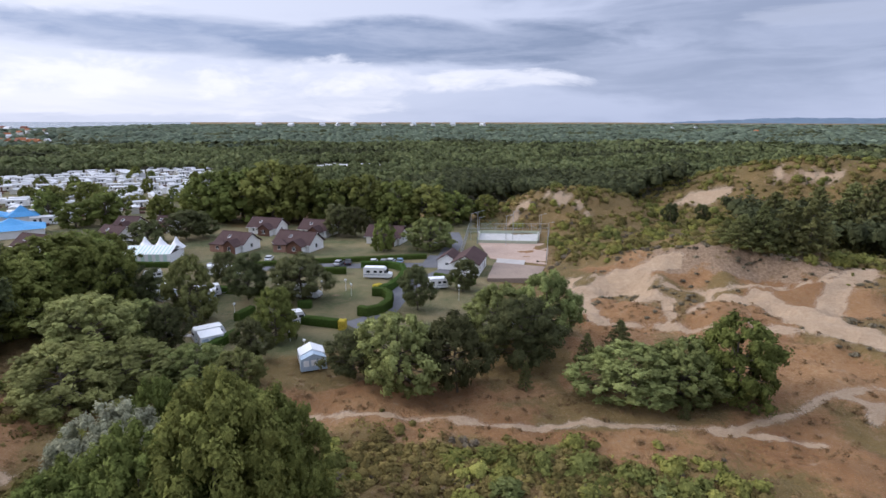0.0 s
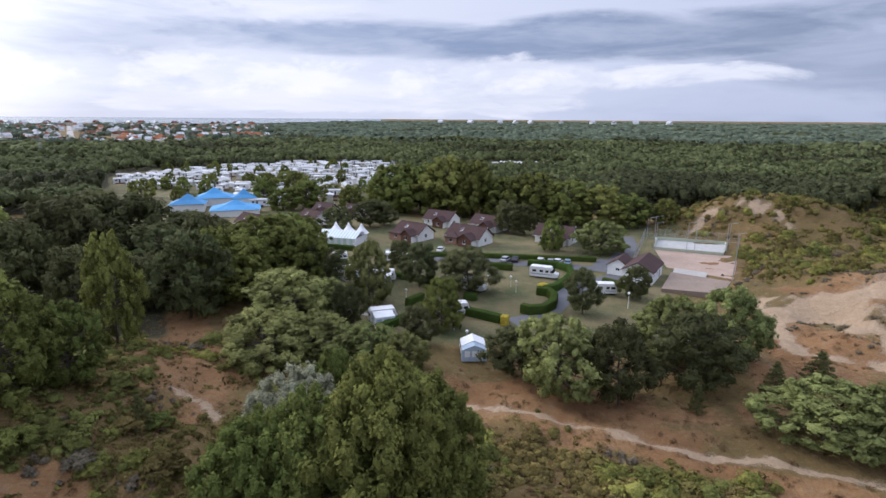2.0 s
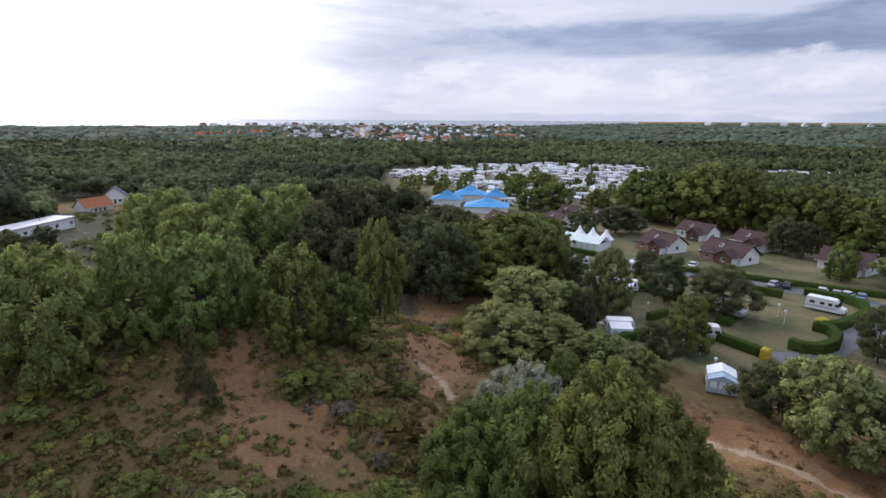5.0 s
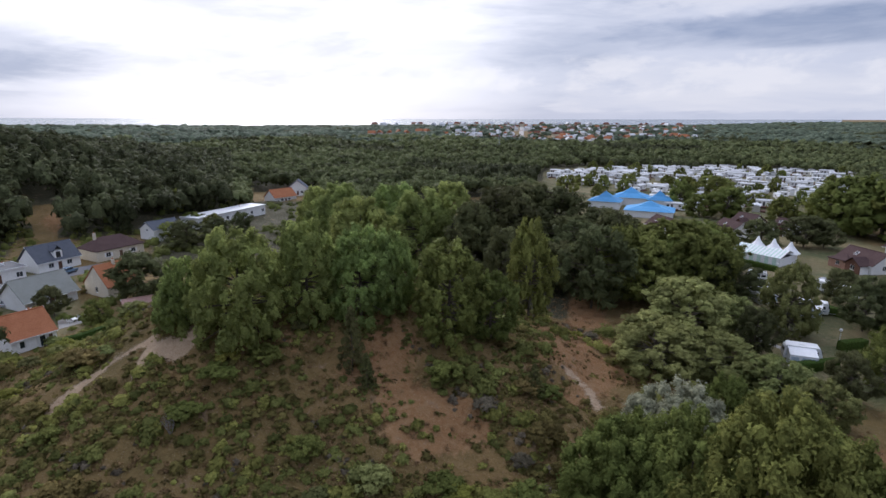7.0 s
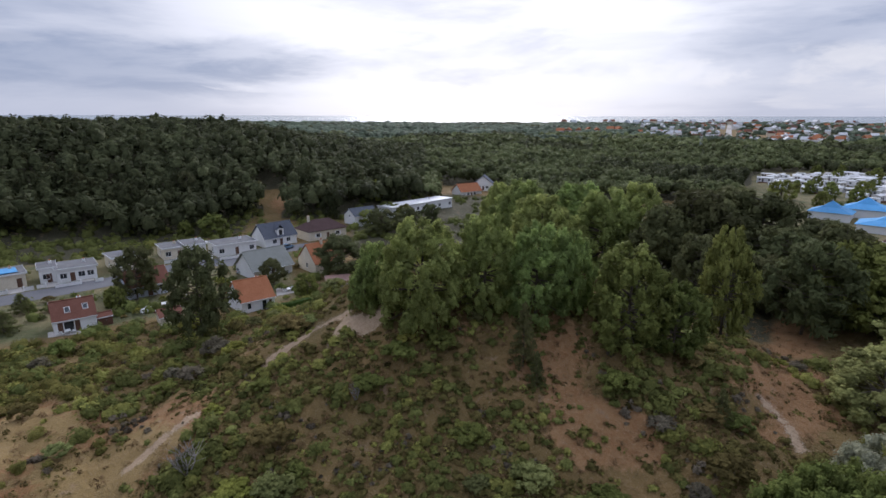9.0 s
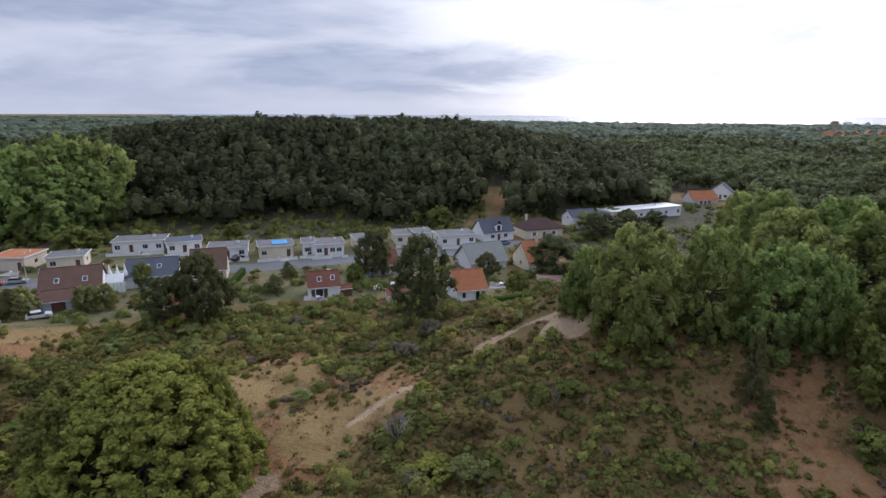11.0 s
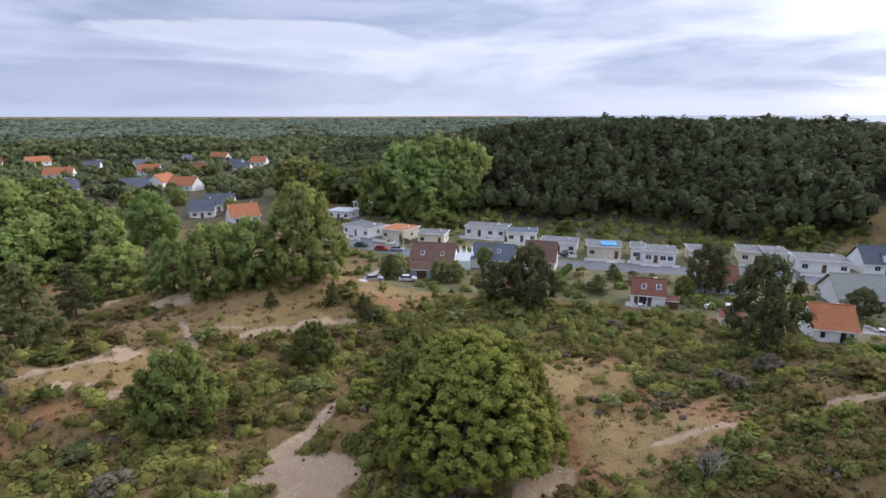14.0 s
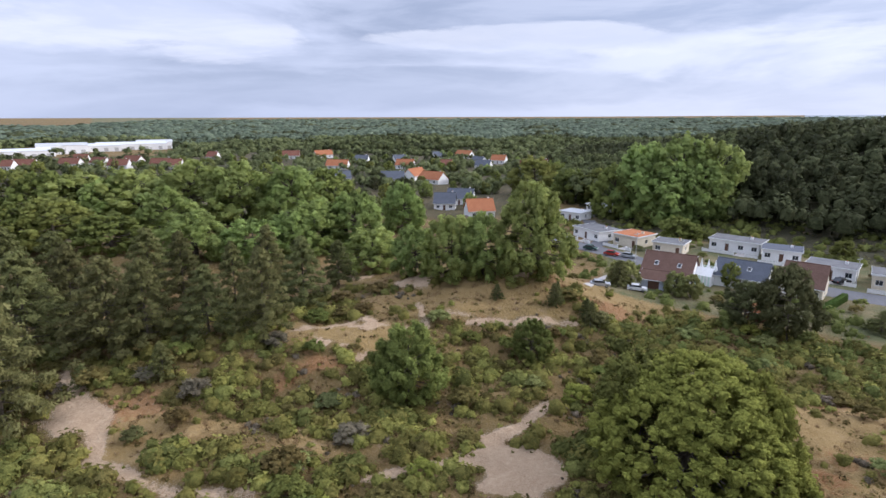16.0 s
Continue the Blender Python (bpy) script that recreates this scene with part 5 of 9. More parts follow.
def folding_camper(x, y, turn):
    """A trailer tent: white canvas with a peaked roof and a blue-grey lean-to."""
    ob = ground_part("trailer_tent", x, y, turn, "white canvas trailer tent with a blue-grey awning", "tent")
    part("trailer", soften(boxes((-2.0, 2.0, -1.1, 1.1, 0.35, 0.85)), 0.05, 2), SHELL, ob)
    bm = bmesh.new()
    prism(bm, [(-2.1, 0.83), (2.1, 0.83), (2.0, 2.05), (0.0, 2.95), (-2.0, 2.05)], -1.7, 1.4)
    part("canvas_roof", bm, CANVAS, ob)
    bm = bmesh.new()
    prism(bm, [(-2.05, 0.0), (2.05, 0.0), (1.95, 1.95), (0.0, 2.75), (-1.95, 1.95)], -3.3, -1.71)
    a = part("awning", bm, CANVAS_GREY, ob)
    for k in (-1.15, 0.0, 1.15):
        part("awning_window", boxes((k - 0.42, k + 0.42, -3.33, -3.303, 0.75, 1.75)), CANVAS, a)
    for s in (-1, 1):
        part("side_window", boxes((s * 2.06 - 0.03, s * 2.06 + 0.03, -0.8, 0.5, 1.15, 1.75)), TRIM_DARK, ob)
        wheel(ob, -0.2 * s, s * 1.0, 0.28, 0.09)
    return ob


def marquee(x, y, turn, w=13.0, d=9.0):
    ob = ground_part("marquee", x, y, turn, "white marquee with three roof peaks and striped mint walls" if w > 8 else "small white party tent with pointed peaks", "tent")
    bm = bmesh.new()
    prism(bm, [(-d / 2, 2.3), (0, 3.9), (d / 2, 2.3), (d / 2, 2.2), (0, 3.78), (-d / 2, 2.2)], -w / 2, w / 2, "x")
    part("canopy", bm, CANVAS, ob)
    for i in range(3):
        bm = bmesh.new()
        cx, cy, r, k = -w / 2 + w * (i + 0.5) / 3 + 0.6, d * 0.42, w / 6, 12
        rings = []
        for q, hh in ((1.0, 2.45), (0.62, 3.35), (0.30, 4.3), (0.06, 5.6)):
            rings.append([bm.verts.new((cx + math.cos(6.2832 * j / k) * r * q * 1.1, cy + math.sin(6.2832 * j / k) * r * q * 1.3, hh)) for j in range(k)])
        for a, b in zip(rings[:-1], rings[1:]):
            for j in range(k):
                bm.faces.new((a[j], a[(j + 1) % k], b[(j + 1) % k], b[j]))
        bm.faces.new(rings[-1]), bm.faces.new(rings[0][::-1])
        part("peak", bm, CANVAS, ob)
    n = 13
    for i in range(n):
        a = -w / 2 + w * i / n
        part("wall_strip", boxes((a, a + w / n, -d / 2, -d / 2 + 0.04, 0.0, 2.25)), CANVAS_MINT if i % 2 else CANVAS, ob)
        part("roof_stripe", boxes((a + 0.05, a + w / n * 0.45, -0.02, 0.02, 0.0, 4.6)), CANVAS_MINT, ob).matrix_local = Matrix.Translation((0, -d / 2 - 0.02, 2.31)) @ Matrix.Rotation(-math.atan2(4.5, 1.6), 4, "X")
    for s in (-1, 1):
        part("end_wall", boxes((s * w / 2 - 0.02, s * w / 2 + 0.02, -d / 2, d / 2, 0.0, 2.3)), CANVAS, ob)
    part("back_wall", boxes((-w / 2, w / 2, d / 2 - 0.04, d / 2, 0.0, 2.25)), CANVAS, ob)
    return ob


def blue_pavilion(x, y, turn, w, d, h, label):
    ob = ground_part("pavilion", x, y, turn, label, "pavilion", "blue roofs by the pool")
    part("wall", boxes((-w / 2 + 0.6, w / 2 - 0.6, -d / 2 + 0.6, d / 2 - 0.6, -0.3, h * 0.42)), WALL_WHITE, ob)
    bm = bmesh.new()
    lo = [bm.verts.new((p * w / 2, q * d / 2, h * 0.42)) for p, q in ((-1, -1), (1, -1), (1, 1), (-1, 1))]
    mid = [bm.verts.new((p * w * 0.22, q * d * 0.22, h * 0.66)) for p, q in ((-1, -1), (1, -1), (1, 1), (-1, 1))]
    tip = bm.verts.new((0, 0, h))
    bm.faces.new(lo[::-1])
    for i in range(4):
        j = (i + 1) % 4
        bm.faces.new((lo[i], lo[j], mid[j], mid[i])), bm.faces.new((mid[i], mid[j], tip))
    r = part("roof", bm, CANVAS_BLUE, ob)
    part("finial", boxes((-0.08, 0.08, -0.08, 0.08, h - 0.1, h + 0.6)), STEEL, r)
    return ob


HOMES = {}


def mobile_home(kind, x, y, turn):
    if kind not in HOMES:
        l, w, h = ((8.4, 3.4, 2.7), (7.2, 3.0, 2.6), (5.4, 2.3, 2.3), (4.6, 3.2, 2.2))[kind]
        ob = new(("mobile_home", "mobile_home", "caravan", "awning_tent")[kind])
        shell = (SHELL, SHELL_CREAM, SHELL, CANVAS)[kind]
        if kind == 2:
            bm = bmesh.new()
            prism(bm, rounded(l, h, 0.4, 0.3, 0.12), -w / 2, w / 2)
            part("body", bm, shell, ob)
        else:
            part("body", boxes((-l / 2, l / 2, -w / 2, w / 2, -0.1, h)), shell, ob)
            bm = bmesh.new()
            prism(bm, [(-w / 2 - 0.25, h), (w / 2 + 0.25, h), (w / 2 + 0.25, h + 0.08), (0, h + 0.55), (-w / 2 - 0.25, h + 0.08)], -l / 2 - 0.2, l / 2 + 0.2, "x")
            part("roof", bm, ROOF_PALE if kind != 3 else CANVAS, ob)
        for s in (-1, 1):
            for k in (-0.32, 0.26):
                part("window", boxes((l * k - 0.5, l * k + 0.5, s * (w / 2 + 0.01) - 0.02, s * (w / 2 + 0.01) + 0.02, 1.25, 2.05)), GLASS, ob)
        part("door", boxes((-l * 0.12 - 0.4, -l * 0.12 + 0.4, -w / 2 - 0.03, -w / 2 - 0.003, 0.45, 2.3)), (TRIM_DARK, DOOR_BROWN, TRIM, CANVAS_GREY)[kind], ob)
        if kind in (0, 1):
            part("deck", boxes((-l * 0.35, l * 0.2, -w / 2 - 2.0, -w / 2 - 0.04, -0.2, 0.42)), WALL_WOOD, ob)
        ob.matrix_basis = pose(x, y, at(x, y), 0, 0, turn)
        HOMES[kind] = ob
    else:
        ob = copy_thing(HOMES[kind], pose(x, y, at(x, y), 0, 0, turn))
    return tagged(ob, ("white mobile home with pale roof and timber deck", "cream mobile home with pale sheet roof", "small white caravan on a static pitch", "white awning tent on a static pitch")[kind],
                  ("mobile home", "mobile home", "caravan", "tent")[kind], "static pitches behind the chalets")


def pole(name, x, y, high, r, mat, label, category, head=None, group=""):
    ob = ground_part(name, x, y, 0, label, category, group)
    bm = bmesh.new()
    limb(bm, (0, 0, -0.3), (0, 0, high), r, r * 0.6, 8)
    part("post", bm, mat, ob)
    if head == "globe":
        bm = bmesh.new()
        bmesh.ops.create_icosphere(bm, subdivisions=2, radius=0.28, matrix=Matrix.Translation((0, 0, high + 0.24)))
        part("globe", bm, TRIM, ob, "white globe")
    if head == "arm":
        bm = bmesh.new()
        limb(bm, (0, 0, high - 0.1), (1.4, 0, high + 0.25), 0.05, 0.035, 6)
        part("arm", bm, mat, ob)
        part("lamp_head", soften(boxes((1.2, 1.9, -0.13, 0.13, high + 0.2, high + 0.32)), 0.03, 1), STEEL, ob)
    if head == "crossbar":
        part("crossbar", boxes((-0.9, 0.9, -0.05, 0.05, high - 0.6, high - 0.48)), mat, ob)
        for k in (-0.75, 0.0, 0.75):
            part("insulator", boxes((k - 0.05, k + 0.05, -0.05, 0.05, high - 0.477, high - 0.32)), TRIM, ob)
    return ob


def garden_wall(x, y, turn, w):
    """A low rendered garden wall with a coping and a gateway."""
    TAKEN.append((x, y, w * 0.5 + 0.5))
    ob = ground_part("garden_wall", x, y, turn, "low white garden wall beside the street", "wall", "street garden walls")
    gate = 0.18 * w
    for a, b in ((-w / 2, gate - 1.5), (gate + 1.5, w / 2)):
        if b - a > 0.4:
            part("panel", boxes((a, b, -0.1, 0.1, -0.3, 0.8)), WALL_WHITE, ob)
            part("coping", soften(boxes((a - 0.04, b + 0.04, -0.15, 0.15, 0.803, 0.88)), 0.02, 1), CONCRETE, ob)
    for s in (-1, 1):
        part("gatepost", soften(boxes((gate + s * 1.5 - 0.16, gate + s * 1.5 + 0.16, -0.16, 0.16, -0.3, 1.15)), 0.02, 1), WALL_WHITE, ob)
    part("drive", boxes((gate - 1.4, gate + 1.4, -0.5, 3.6, -0.2, 0.05)), PAVING, ob)
    return ob


# ---- trees: kind, x, y, height, width ----
for kind, x, y, high, wide in [
        ("olive", -6.5, 74.0, 11.7, 11.5),
        ("pine", 2.2, 74.2, 12.2, 9.8),
        ("pine", -13.7, 78.1, 7.9, 8.5),
        ("olive", 9.7, 92.2, 10.4, 11.8),
        ("olive", 18.2, 92.1, 12.3, 11.4),
        ("pine", 12.6, 81.0, 11.6, 12.5),
        ("pine", -5.1, 108.8, 9.6, 7.3),
        ("pine", 4.5, 122.3, 7.6, 6.8),
        ("pine", -30.7, 83.7, 7.2, 5.9),
        ("pine", -46.7, 87.7, 8.6, 6.7),
        ("olive", -48.9, 101.9, 12.9, 10.7),
        ("pine", -42.4, 115.2, 10.3, 10.2),
        ("pine", -52.4, 129.1, 7.7, 7.7),
        ("pine", -30.3, 115.2, 10.3, 12.5),
        ("broad", -29.7, 92.7, 9.6, 8.8),
]:
    tree(kind, x, y, high, wide, {"olive": "grey-green feathery tree at the meadow edge", "pine": "dark green pine with an open trunk", "broad": "dark green broadleaf tree with a dense crown"}[kind], 6000)

for kind, x, y, high, wide in [
        ("olive", -56.3, 82.7, 11.5, 16.4),
        ("olive", -53.4, 90.7, 8.1, 10.3),
        ("pine", -63.8, 109.1, 9.3, 11.1),
        ("broad", -76.3, 105.0, 16.5, 22.1),
        ("broad", -76.4, 93.0, 14.8, 18.1),
        ("broad", -67.3, 105.1, 14.8, 12.0),
        ("olive", -49.9, 67.0, 8.5, 14.9),
        ("olive", -45.2, 73.4, 7.6, 13.5),
        ("olive", -36.0, 74.6, 6.9, 10.3),
        ("olive", -30.0, 74.1, 6.1, 8.1),
        ("broad", -58.9, 39.2, 2.8, 4.7),
]:
    tree(kind, x, y, high, wide, {"olive": "grey-green feathery tree at the meadow edge", "pine": "dark green pine with an open trunk", "broad": "dark green broadleaf tree with a dense crown"}[kind], 6000)

for kind, x, y, high, wide in [
        ("pine", -88.3, 162.2, 9.4, 11.6),
        ("broad", -17.7, 161.9, 10.0, 7.5),
        ("olive", -3.8, 164.9, 9.4, 13.5),
        ("pine", -84.7, 178.7, 9.8, 13.4),
        ("pine", -81.0, 183.1, 8.6, 10.4),
        ("pine", -35.5, 185.3, 11.2, 10.8),
        ("pine", -29.8, 183.4, 10.5, 8.7),
        ("pine", 7.9, 212.3, 10.2, 8.8),
        ("broad", 16.8, 213.9, 8.7, 11.1),
]:
    tree(kind, x, y, high, wide, {"pine": "dark green pine with an open trunk", "broad": "dark green broadleaf tree with a dense crown", "olive": "grey-green feathery tree at the meadow edge"}[kind], 2000)

for kind, x, y, high, wide in [
        ("broad", -88.2, 213.3, 18.9, 22.7),
        ("broad", -78.7, 214.7, 20.7, 24.9),
        ("broad", -66.4, 214.4, 22.8, 27.9),
        ("broad", -56.1, 213.1, 21.4, 20.6),
        ("broad", -43.6, 211.2, 16.5, 21.3),
        ("broad", -31.5, 211.3, 17.8, 23.3),
        ("broad", -18.2, 209.0, 16.0, 21.8),
        ("broad", -6.3, 209.0, 14.7, 20.6),
        ("broad", 4.6, 210.4, 11.8, 16.4),
        ("broad", -101.7, 226.8, 12.7, 15.4),
]:
    tree(kind, x, y, high, wide, "dark green broadleaf tree with a dense crown", 2400)

for kind, x, y, high, wide in [
        ("broad", -155.4, 215.7, 11.7, 11.5),
        ("broad", -181.1, 278.2, 8.3, 17.1),
        ("broad", -126.5, 205.1, 12.2, 14.5),
        ("broad", -135.5, 201.0, 9.1, 13.0),
        ("broad", -141.1, 251.7, 5.8, 10.7),
        ("broad", -216.9, 206.3, 9.3, 11.7),
        ("pine", -169.4, 235.8, 9.6, 9.0),
        ("broad", -169.6, 263.4, 9.6, 11.0),
        ("broad", -133.7, 216.7, 11.4, 11.8),
        ("broad", -108.7, 210.1, 9.6, 10.3),
        ("round", -202.6, 283.4, 6.2, 10.7),
]:
    tree(kind, x, y, high, wide, {"broad": "dark green broadleaf tree with a dense crown", "pine": "dark green pine with an open trunk", "round": "round green garden tree"}[kind], 1000)

for kind, x, y, high, wide in [
        ("broad", -18.0, 38.3, 18.8, 13.9),
        ("broad", -23.2, 37.0, 15.4, 11.8),
        ("broad", -15.4, 42.7, 15.5, 11.5),
        ("broad", -27.6, 34.3, 13.1, 10.1),
        ("silver", -30.6, 45.9, 12.7, 10.3),
        ("broad", -30.8, 54.5, 10.9, 6.7),
        ("broad", -28.4, 36.7, 12.6, 9.2),
        ("broad", -21.0, 50.3, 11.3, 12.9),
]:
    tree(kind, x, y, high, wide, {"broad": "dark green broadleaf tree with a dense crown", "silver": "silvery willow with pale leaves"}[kind], 20000)

for kind, x, y, high, wide in [
        ("broad", 40.3, 70.4, 12.0, 12.3),
        ("olive", 25.9, 71.0, 7.8, 12.9),
        ("olive", 33.4, 70.7, 9.2, 11.1),
        ("fir", 22.9, 82.3, 6.0, 4.0),
        ("fir", 29.7, 87.2, 5.1, 4.9),
        ("fir", 32.0, 66.5, 2.4, 1.9),
        ("pine", 85.0, 204.2, 7.8, 6.9),
        ("pine", 101.5, 213.6, 7.0, 5.9),
        ("fir", 12.0, 73.9, 4.8, 2.6),
]:
    tree(kind, x, y, high, wide, {"broad": "dark green broadleaf tree with a dense crown", "olive": "grey-green feathery tree at the meadow edge", "fir": "young grey-green conifer on the heath", "pine": "dark green pine with an open trunk"}[kind], 6000)

for kind, x, y, high, wide in [
        ("poplar", -64.8, 11.1, 14.2, 11.2),
        ("poplar", -66.1, 19.5, 12.7, 9.0),
        ("poplar", -64.7, 26.2, 12.2, 9.9),
        ("poplar", -64.2, 30.1, 11.2, 6.9),
        ("poplar", -123.8, 50.6, 19.6, 18.4),
        ("poplar", -124.0, 67.5, 20.8, 19.4),
        ("poplar", -126.7, 78.8, 21.4, 17.3),
        ("poplar", -139.8, 67.7, 21.4, 18.0),
        ("poplar", -146.5, 54.0, 21.3, 17.3),
        ("poplar", -164.5, 53.4, 18.5, 14.5),
        ("poplar", -71.5, 5.9, 8.4, 5.8),
        ("poplar", -71.2, 4.5, 6.6, 4.6),
]:
    tree(kind, x, y, high, wide, "light green poplar with a full crown", 9000)

for kind, x, y, high, wide in [
        ("broad", -68.1, 57.5, 17.0, 9.0),
        ("broad", -58.6, 36.0, 12.5, 11.4),
        ("broad", -57.8, 42.2, 9.6, 7.5),
        ("fir", -57.6, 22.0, 8.7, 3.8),
        ("broad", -77.2, 113.8, 15.4, 16.8),
        ("broad", -75.6, 99.8, 13.9, 12.7),
        ("broad", -78.6, 90.6, 16.0, 11.6),
        ("broad", -85.0, 136.5, 10.6, 11.8),
        ("fir", -54.8, 22.6, 4.7, 2.7),
        ("fir", -47.8, 41.7, 4.5, 2.9),
]:
    tree(kind, x, y, high, wide, {"broad": "dark green broadleaf tree with a dense crown", "fir": "young grey-green conifer on the heath"}[kind], 5000)

for kind, x, y, high, wide in [
        ("pine", -109.0, 79.5, 22.0, 20.0),
        ("pine", -122.0, 101.0, 19.7, 23.3),
        ("pine", -114.5, 104.1, 20.2, 21.2),
        ("pine", -91.3, 70.6, 15.6, 12.4),
        ("pine", -103.0, 99.7, 14.1, 18.2),
        ("pine", -76.7, 81.1, 17.0, 14.4),
        ("pine", -89.1, 84.1, 11.7, 11.8),
        ("pine", -100.4, 108.3, 15.0, 18.7),
        ("pine", -105.1, 71.7, 19.0, 14.9),
        ("pine", -92.0, 93.9, 15.0, 15.4),
        ("broad", -96.2, 85.2, 10.9, 12.3),
        ("broad", -84.9, 105.4, 13.6, 14.4),
        ("pine", -87.9, 100.0, 16.9, 15.6),
        ("pine", -112.7, 88.7, 18.8, 18.2),
]:
    tree(kind, x, y, high, wide, {"pine": "dark green pine with an open trunk", "broad": "dark green broadleaf tree with a dense crown"}[kind], 3000)

for kind, x, y, high, wide in [
        ("pine", -91.6, -21.0, 15.8, 10.1),
        ("pine", -87.6, -60.9, 13.7, 9.5),
        ("pine", -85.8, -68.3, 9.1, 7.3),
        ("pine", -122.9, -40.3, 11.4, 8.5),
        ("round", -117.7, -42.7, 4.7, 4.3),
        ("fir", -79.9, -95.8, 6.5, 6.4),
        ("fir", -107.4, -57.8, 4.4, 6.3),
        ("fir", -118.5, -59.9, 4.3, 5.1),
        ("pine", -128.5, 3.3, 10.7, 12.6),
        ("pine", -128.3, -12.7, 6.2, 5.8),
        ("olive", -82.4, -97.7, 5.8, 6.8),
        ("olive", -88.7, -87.9, 5.2, 6.0),
        ("olive", -90.5, -85.4, 5.2, 5.3),
        ("round", -105.2, -88.6, 5.7, 4.4),
        ("round", -116.1, -4.8, 5.2, 5.0),
]:
    tree(kind, x, y, high, wide, {"pine": "dark green pine with an open trunk", "round": "round green garden tree", "fir": "young grey-green conifer on the heath", "olive": "grey-green feathery tree at the meadow edge"}[kind], 2600)

for kind, x, y, high, wide in [
        ("round", -187.0, -44.8, 5.3, 6.0),
        ("round", -186.5, -36.1, 7.3, 8.9),
        ("round", -132.2, -133.0, 6.9, 10.8),
        ("round", -136.2, -130.6, 5.1, 7.9),
        ("pine", -178.2, 16.9, 8.5, 11.2),
        ("pine", -189.0, 27.4, 7.4, 8.0),
        ("yellow", -236.0, 20.0, 9.0, 9.0),
        ("broad", -204.0, 29.0, 5.5, 8.0),
        ("pine", -198.5, 37.0, 7.0, 8.0),
        ("broad", -213.0, 23.5, 5.0, 7.5),
        ("broad", -196.1, 13.8, 5.2, 8.2),
        ("round", -156.1, -96.4, 4.7, 7.7),
        ("broad", -136.4, -151.7, 6.0, 8.5),
]:
    tree(kind, x, y, high, wide, {"round": "round green garden tree", "pine": "dark green pine with an open trunk", "yellow": "yellow-green sallow thicket on the heath", "broad": "dark green broadleaf tree with a dense crown"}[kind], 1500)

for kind, x, y, high, wide in [
        ("poplar", -53.6, -89.5, 18.7, 13.5),
        ("poplar", -40.8, -98.7, 12.9, 13.1),
        ("poplar", -46.0, -95.1, 13.1, 10.7),
        ("poplar", -36.5, -109.0, 10.5, 11.0),
        ("poplar", -32.7, -131.0, 11.2, 16.5),
        ("poplar", -34.5, -158.1, 17.5, 17.8),
        ("poplar", -23.0, -158.7, 15.6, 17.7),
        ("poplar", -55.2, -178.0, 17.2, 15.5),
        ("poplar", 8.7, -161.1, 13.9, 22.0),
        ("poplar", -5.6, -154.3, 11.5, 18.7),
        ("poplar", -16.3, -156.3, 13.6, 14.9),
]:
    tree(kind, x, y, high, wide, "light green poplar with a full crown", 6000)

for kind, x, y, high, wide in [
        ("poplar", 30.1, -228.8, 19.7, 31.1),
        ("poplar", 11.6, -222.1, 22.7, 28.8),
        ("poplar", -5.0, -216.8, 22.9, 25.9),
        ("poplar", -22.4, -207.2, 21.6, 24.9),
        ("poplar", 49.9, -238.0, 18.6, 27.7),
        ("poplar", 39.3, -229.7, 16.8, 21.7),
        ("broad", -36.6, -216.5, 18.7, 20.5),
        ("broad", 73.0, -245.6, 19.3, 23.8),
        ("broad", 60.7, -238.6, 18.4, 22.9),
        ("yellow", 64.6, -223.9, 8.5, 21.7),
        ("poplar", 17.6, -186.8, 17.3, 21.5),
        ("broad", 47.7, -188.9, 14.8, 22.3),
        ("broad", 31.6, -177.9, 11.3, 18.9),
        ("broad", 59.1, -189.9, 14.5, 18.6),
]:
    tree(kind, x, y, high, wide, {"poplar": "light green poplar with a full crown", "broad": "dark green broadleaf tree with a dense crown", "yellow": "yellow-green sallow thicket on the heath"}[kind], 2400)

for kind, x, y, high, wide in [
        ("poplar", -143.6, -163.8, 28.0, 24.8),
        ("poplar", -153.7, -154.5, 29.4, 28.2),
        ("poplar", -162.9, -149.2, 27.0, 22.8),
        ("poplar", -145.5, -151.4, 21.3, 22.9),
        ("poplar", -154.5, -146.1, 21.1, 19.8),
        ("broad", -136.2, -169.1, 20.1, 16.9),
        ("broad", -141.2, -235.9, 18.3, 24.1),
        ("broad", -142.1, -205.7, 14.9, 18.1),
        ("broad", -149.2, -195.2, 14.4, 17.8),
        ("broad", -168.0, -260.0, 13.7, 15.9),
]:
    tree(kind, x, y, high, wide, {"poplar": "light green poplar with a full crown", "broad": "dark green broadleaf tree with a dense crown"}[kind], 2400)

for kind, x, y, high, wide in [
        ("fir", 29.3, -94.4, 18.8, 16.7),
        ("fir", 18.2, -91.4, 16.4, 16.3),
        ("fir", 25.6, -105.5, 17.5, 14.6),
        ("fir", 12.8, -89.1, 14.4, 11.3),
        ("fir", 4.3, -88.4, 11.8, 11.1),
        ("fir", -3.9, -85.6, 14.5, 10.8),
        ("fir", 0.0, -101.5, 14.5, 10.4),
        ("fir", -11.6, -98.4, 14.5, 12.3),
        ("fir", -6.9, -115.7, 16.9, 11.8),
        ("fir", 27.6, -76.2, 19.5, 14.6),
        ("fir", 9.5, -118.5, 16.7, 12.1),
        ("fir", 16.9, -131.1, 16.1, 14.8),
        ("fir", 33.0, -127.8, 16.5, 16.1),
        ("fir", -21.5, -117.0, 10.7, 9.5),
        ("fir", 39.8, -124.4, 19.1, 16.0),
]:
    tree(kind, x, y, high, wide, "tall grey-green pine at the dune's edge", 7000)

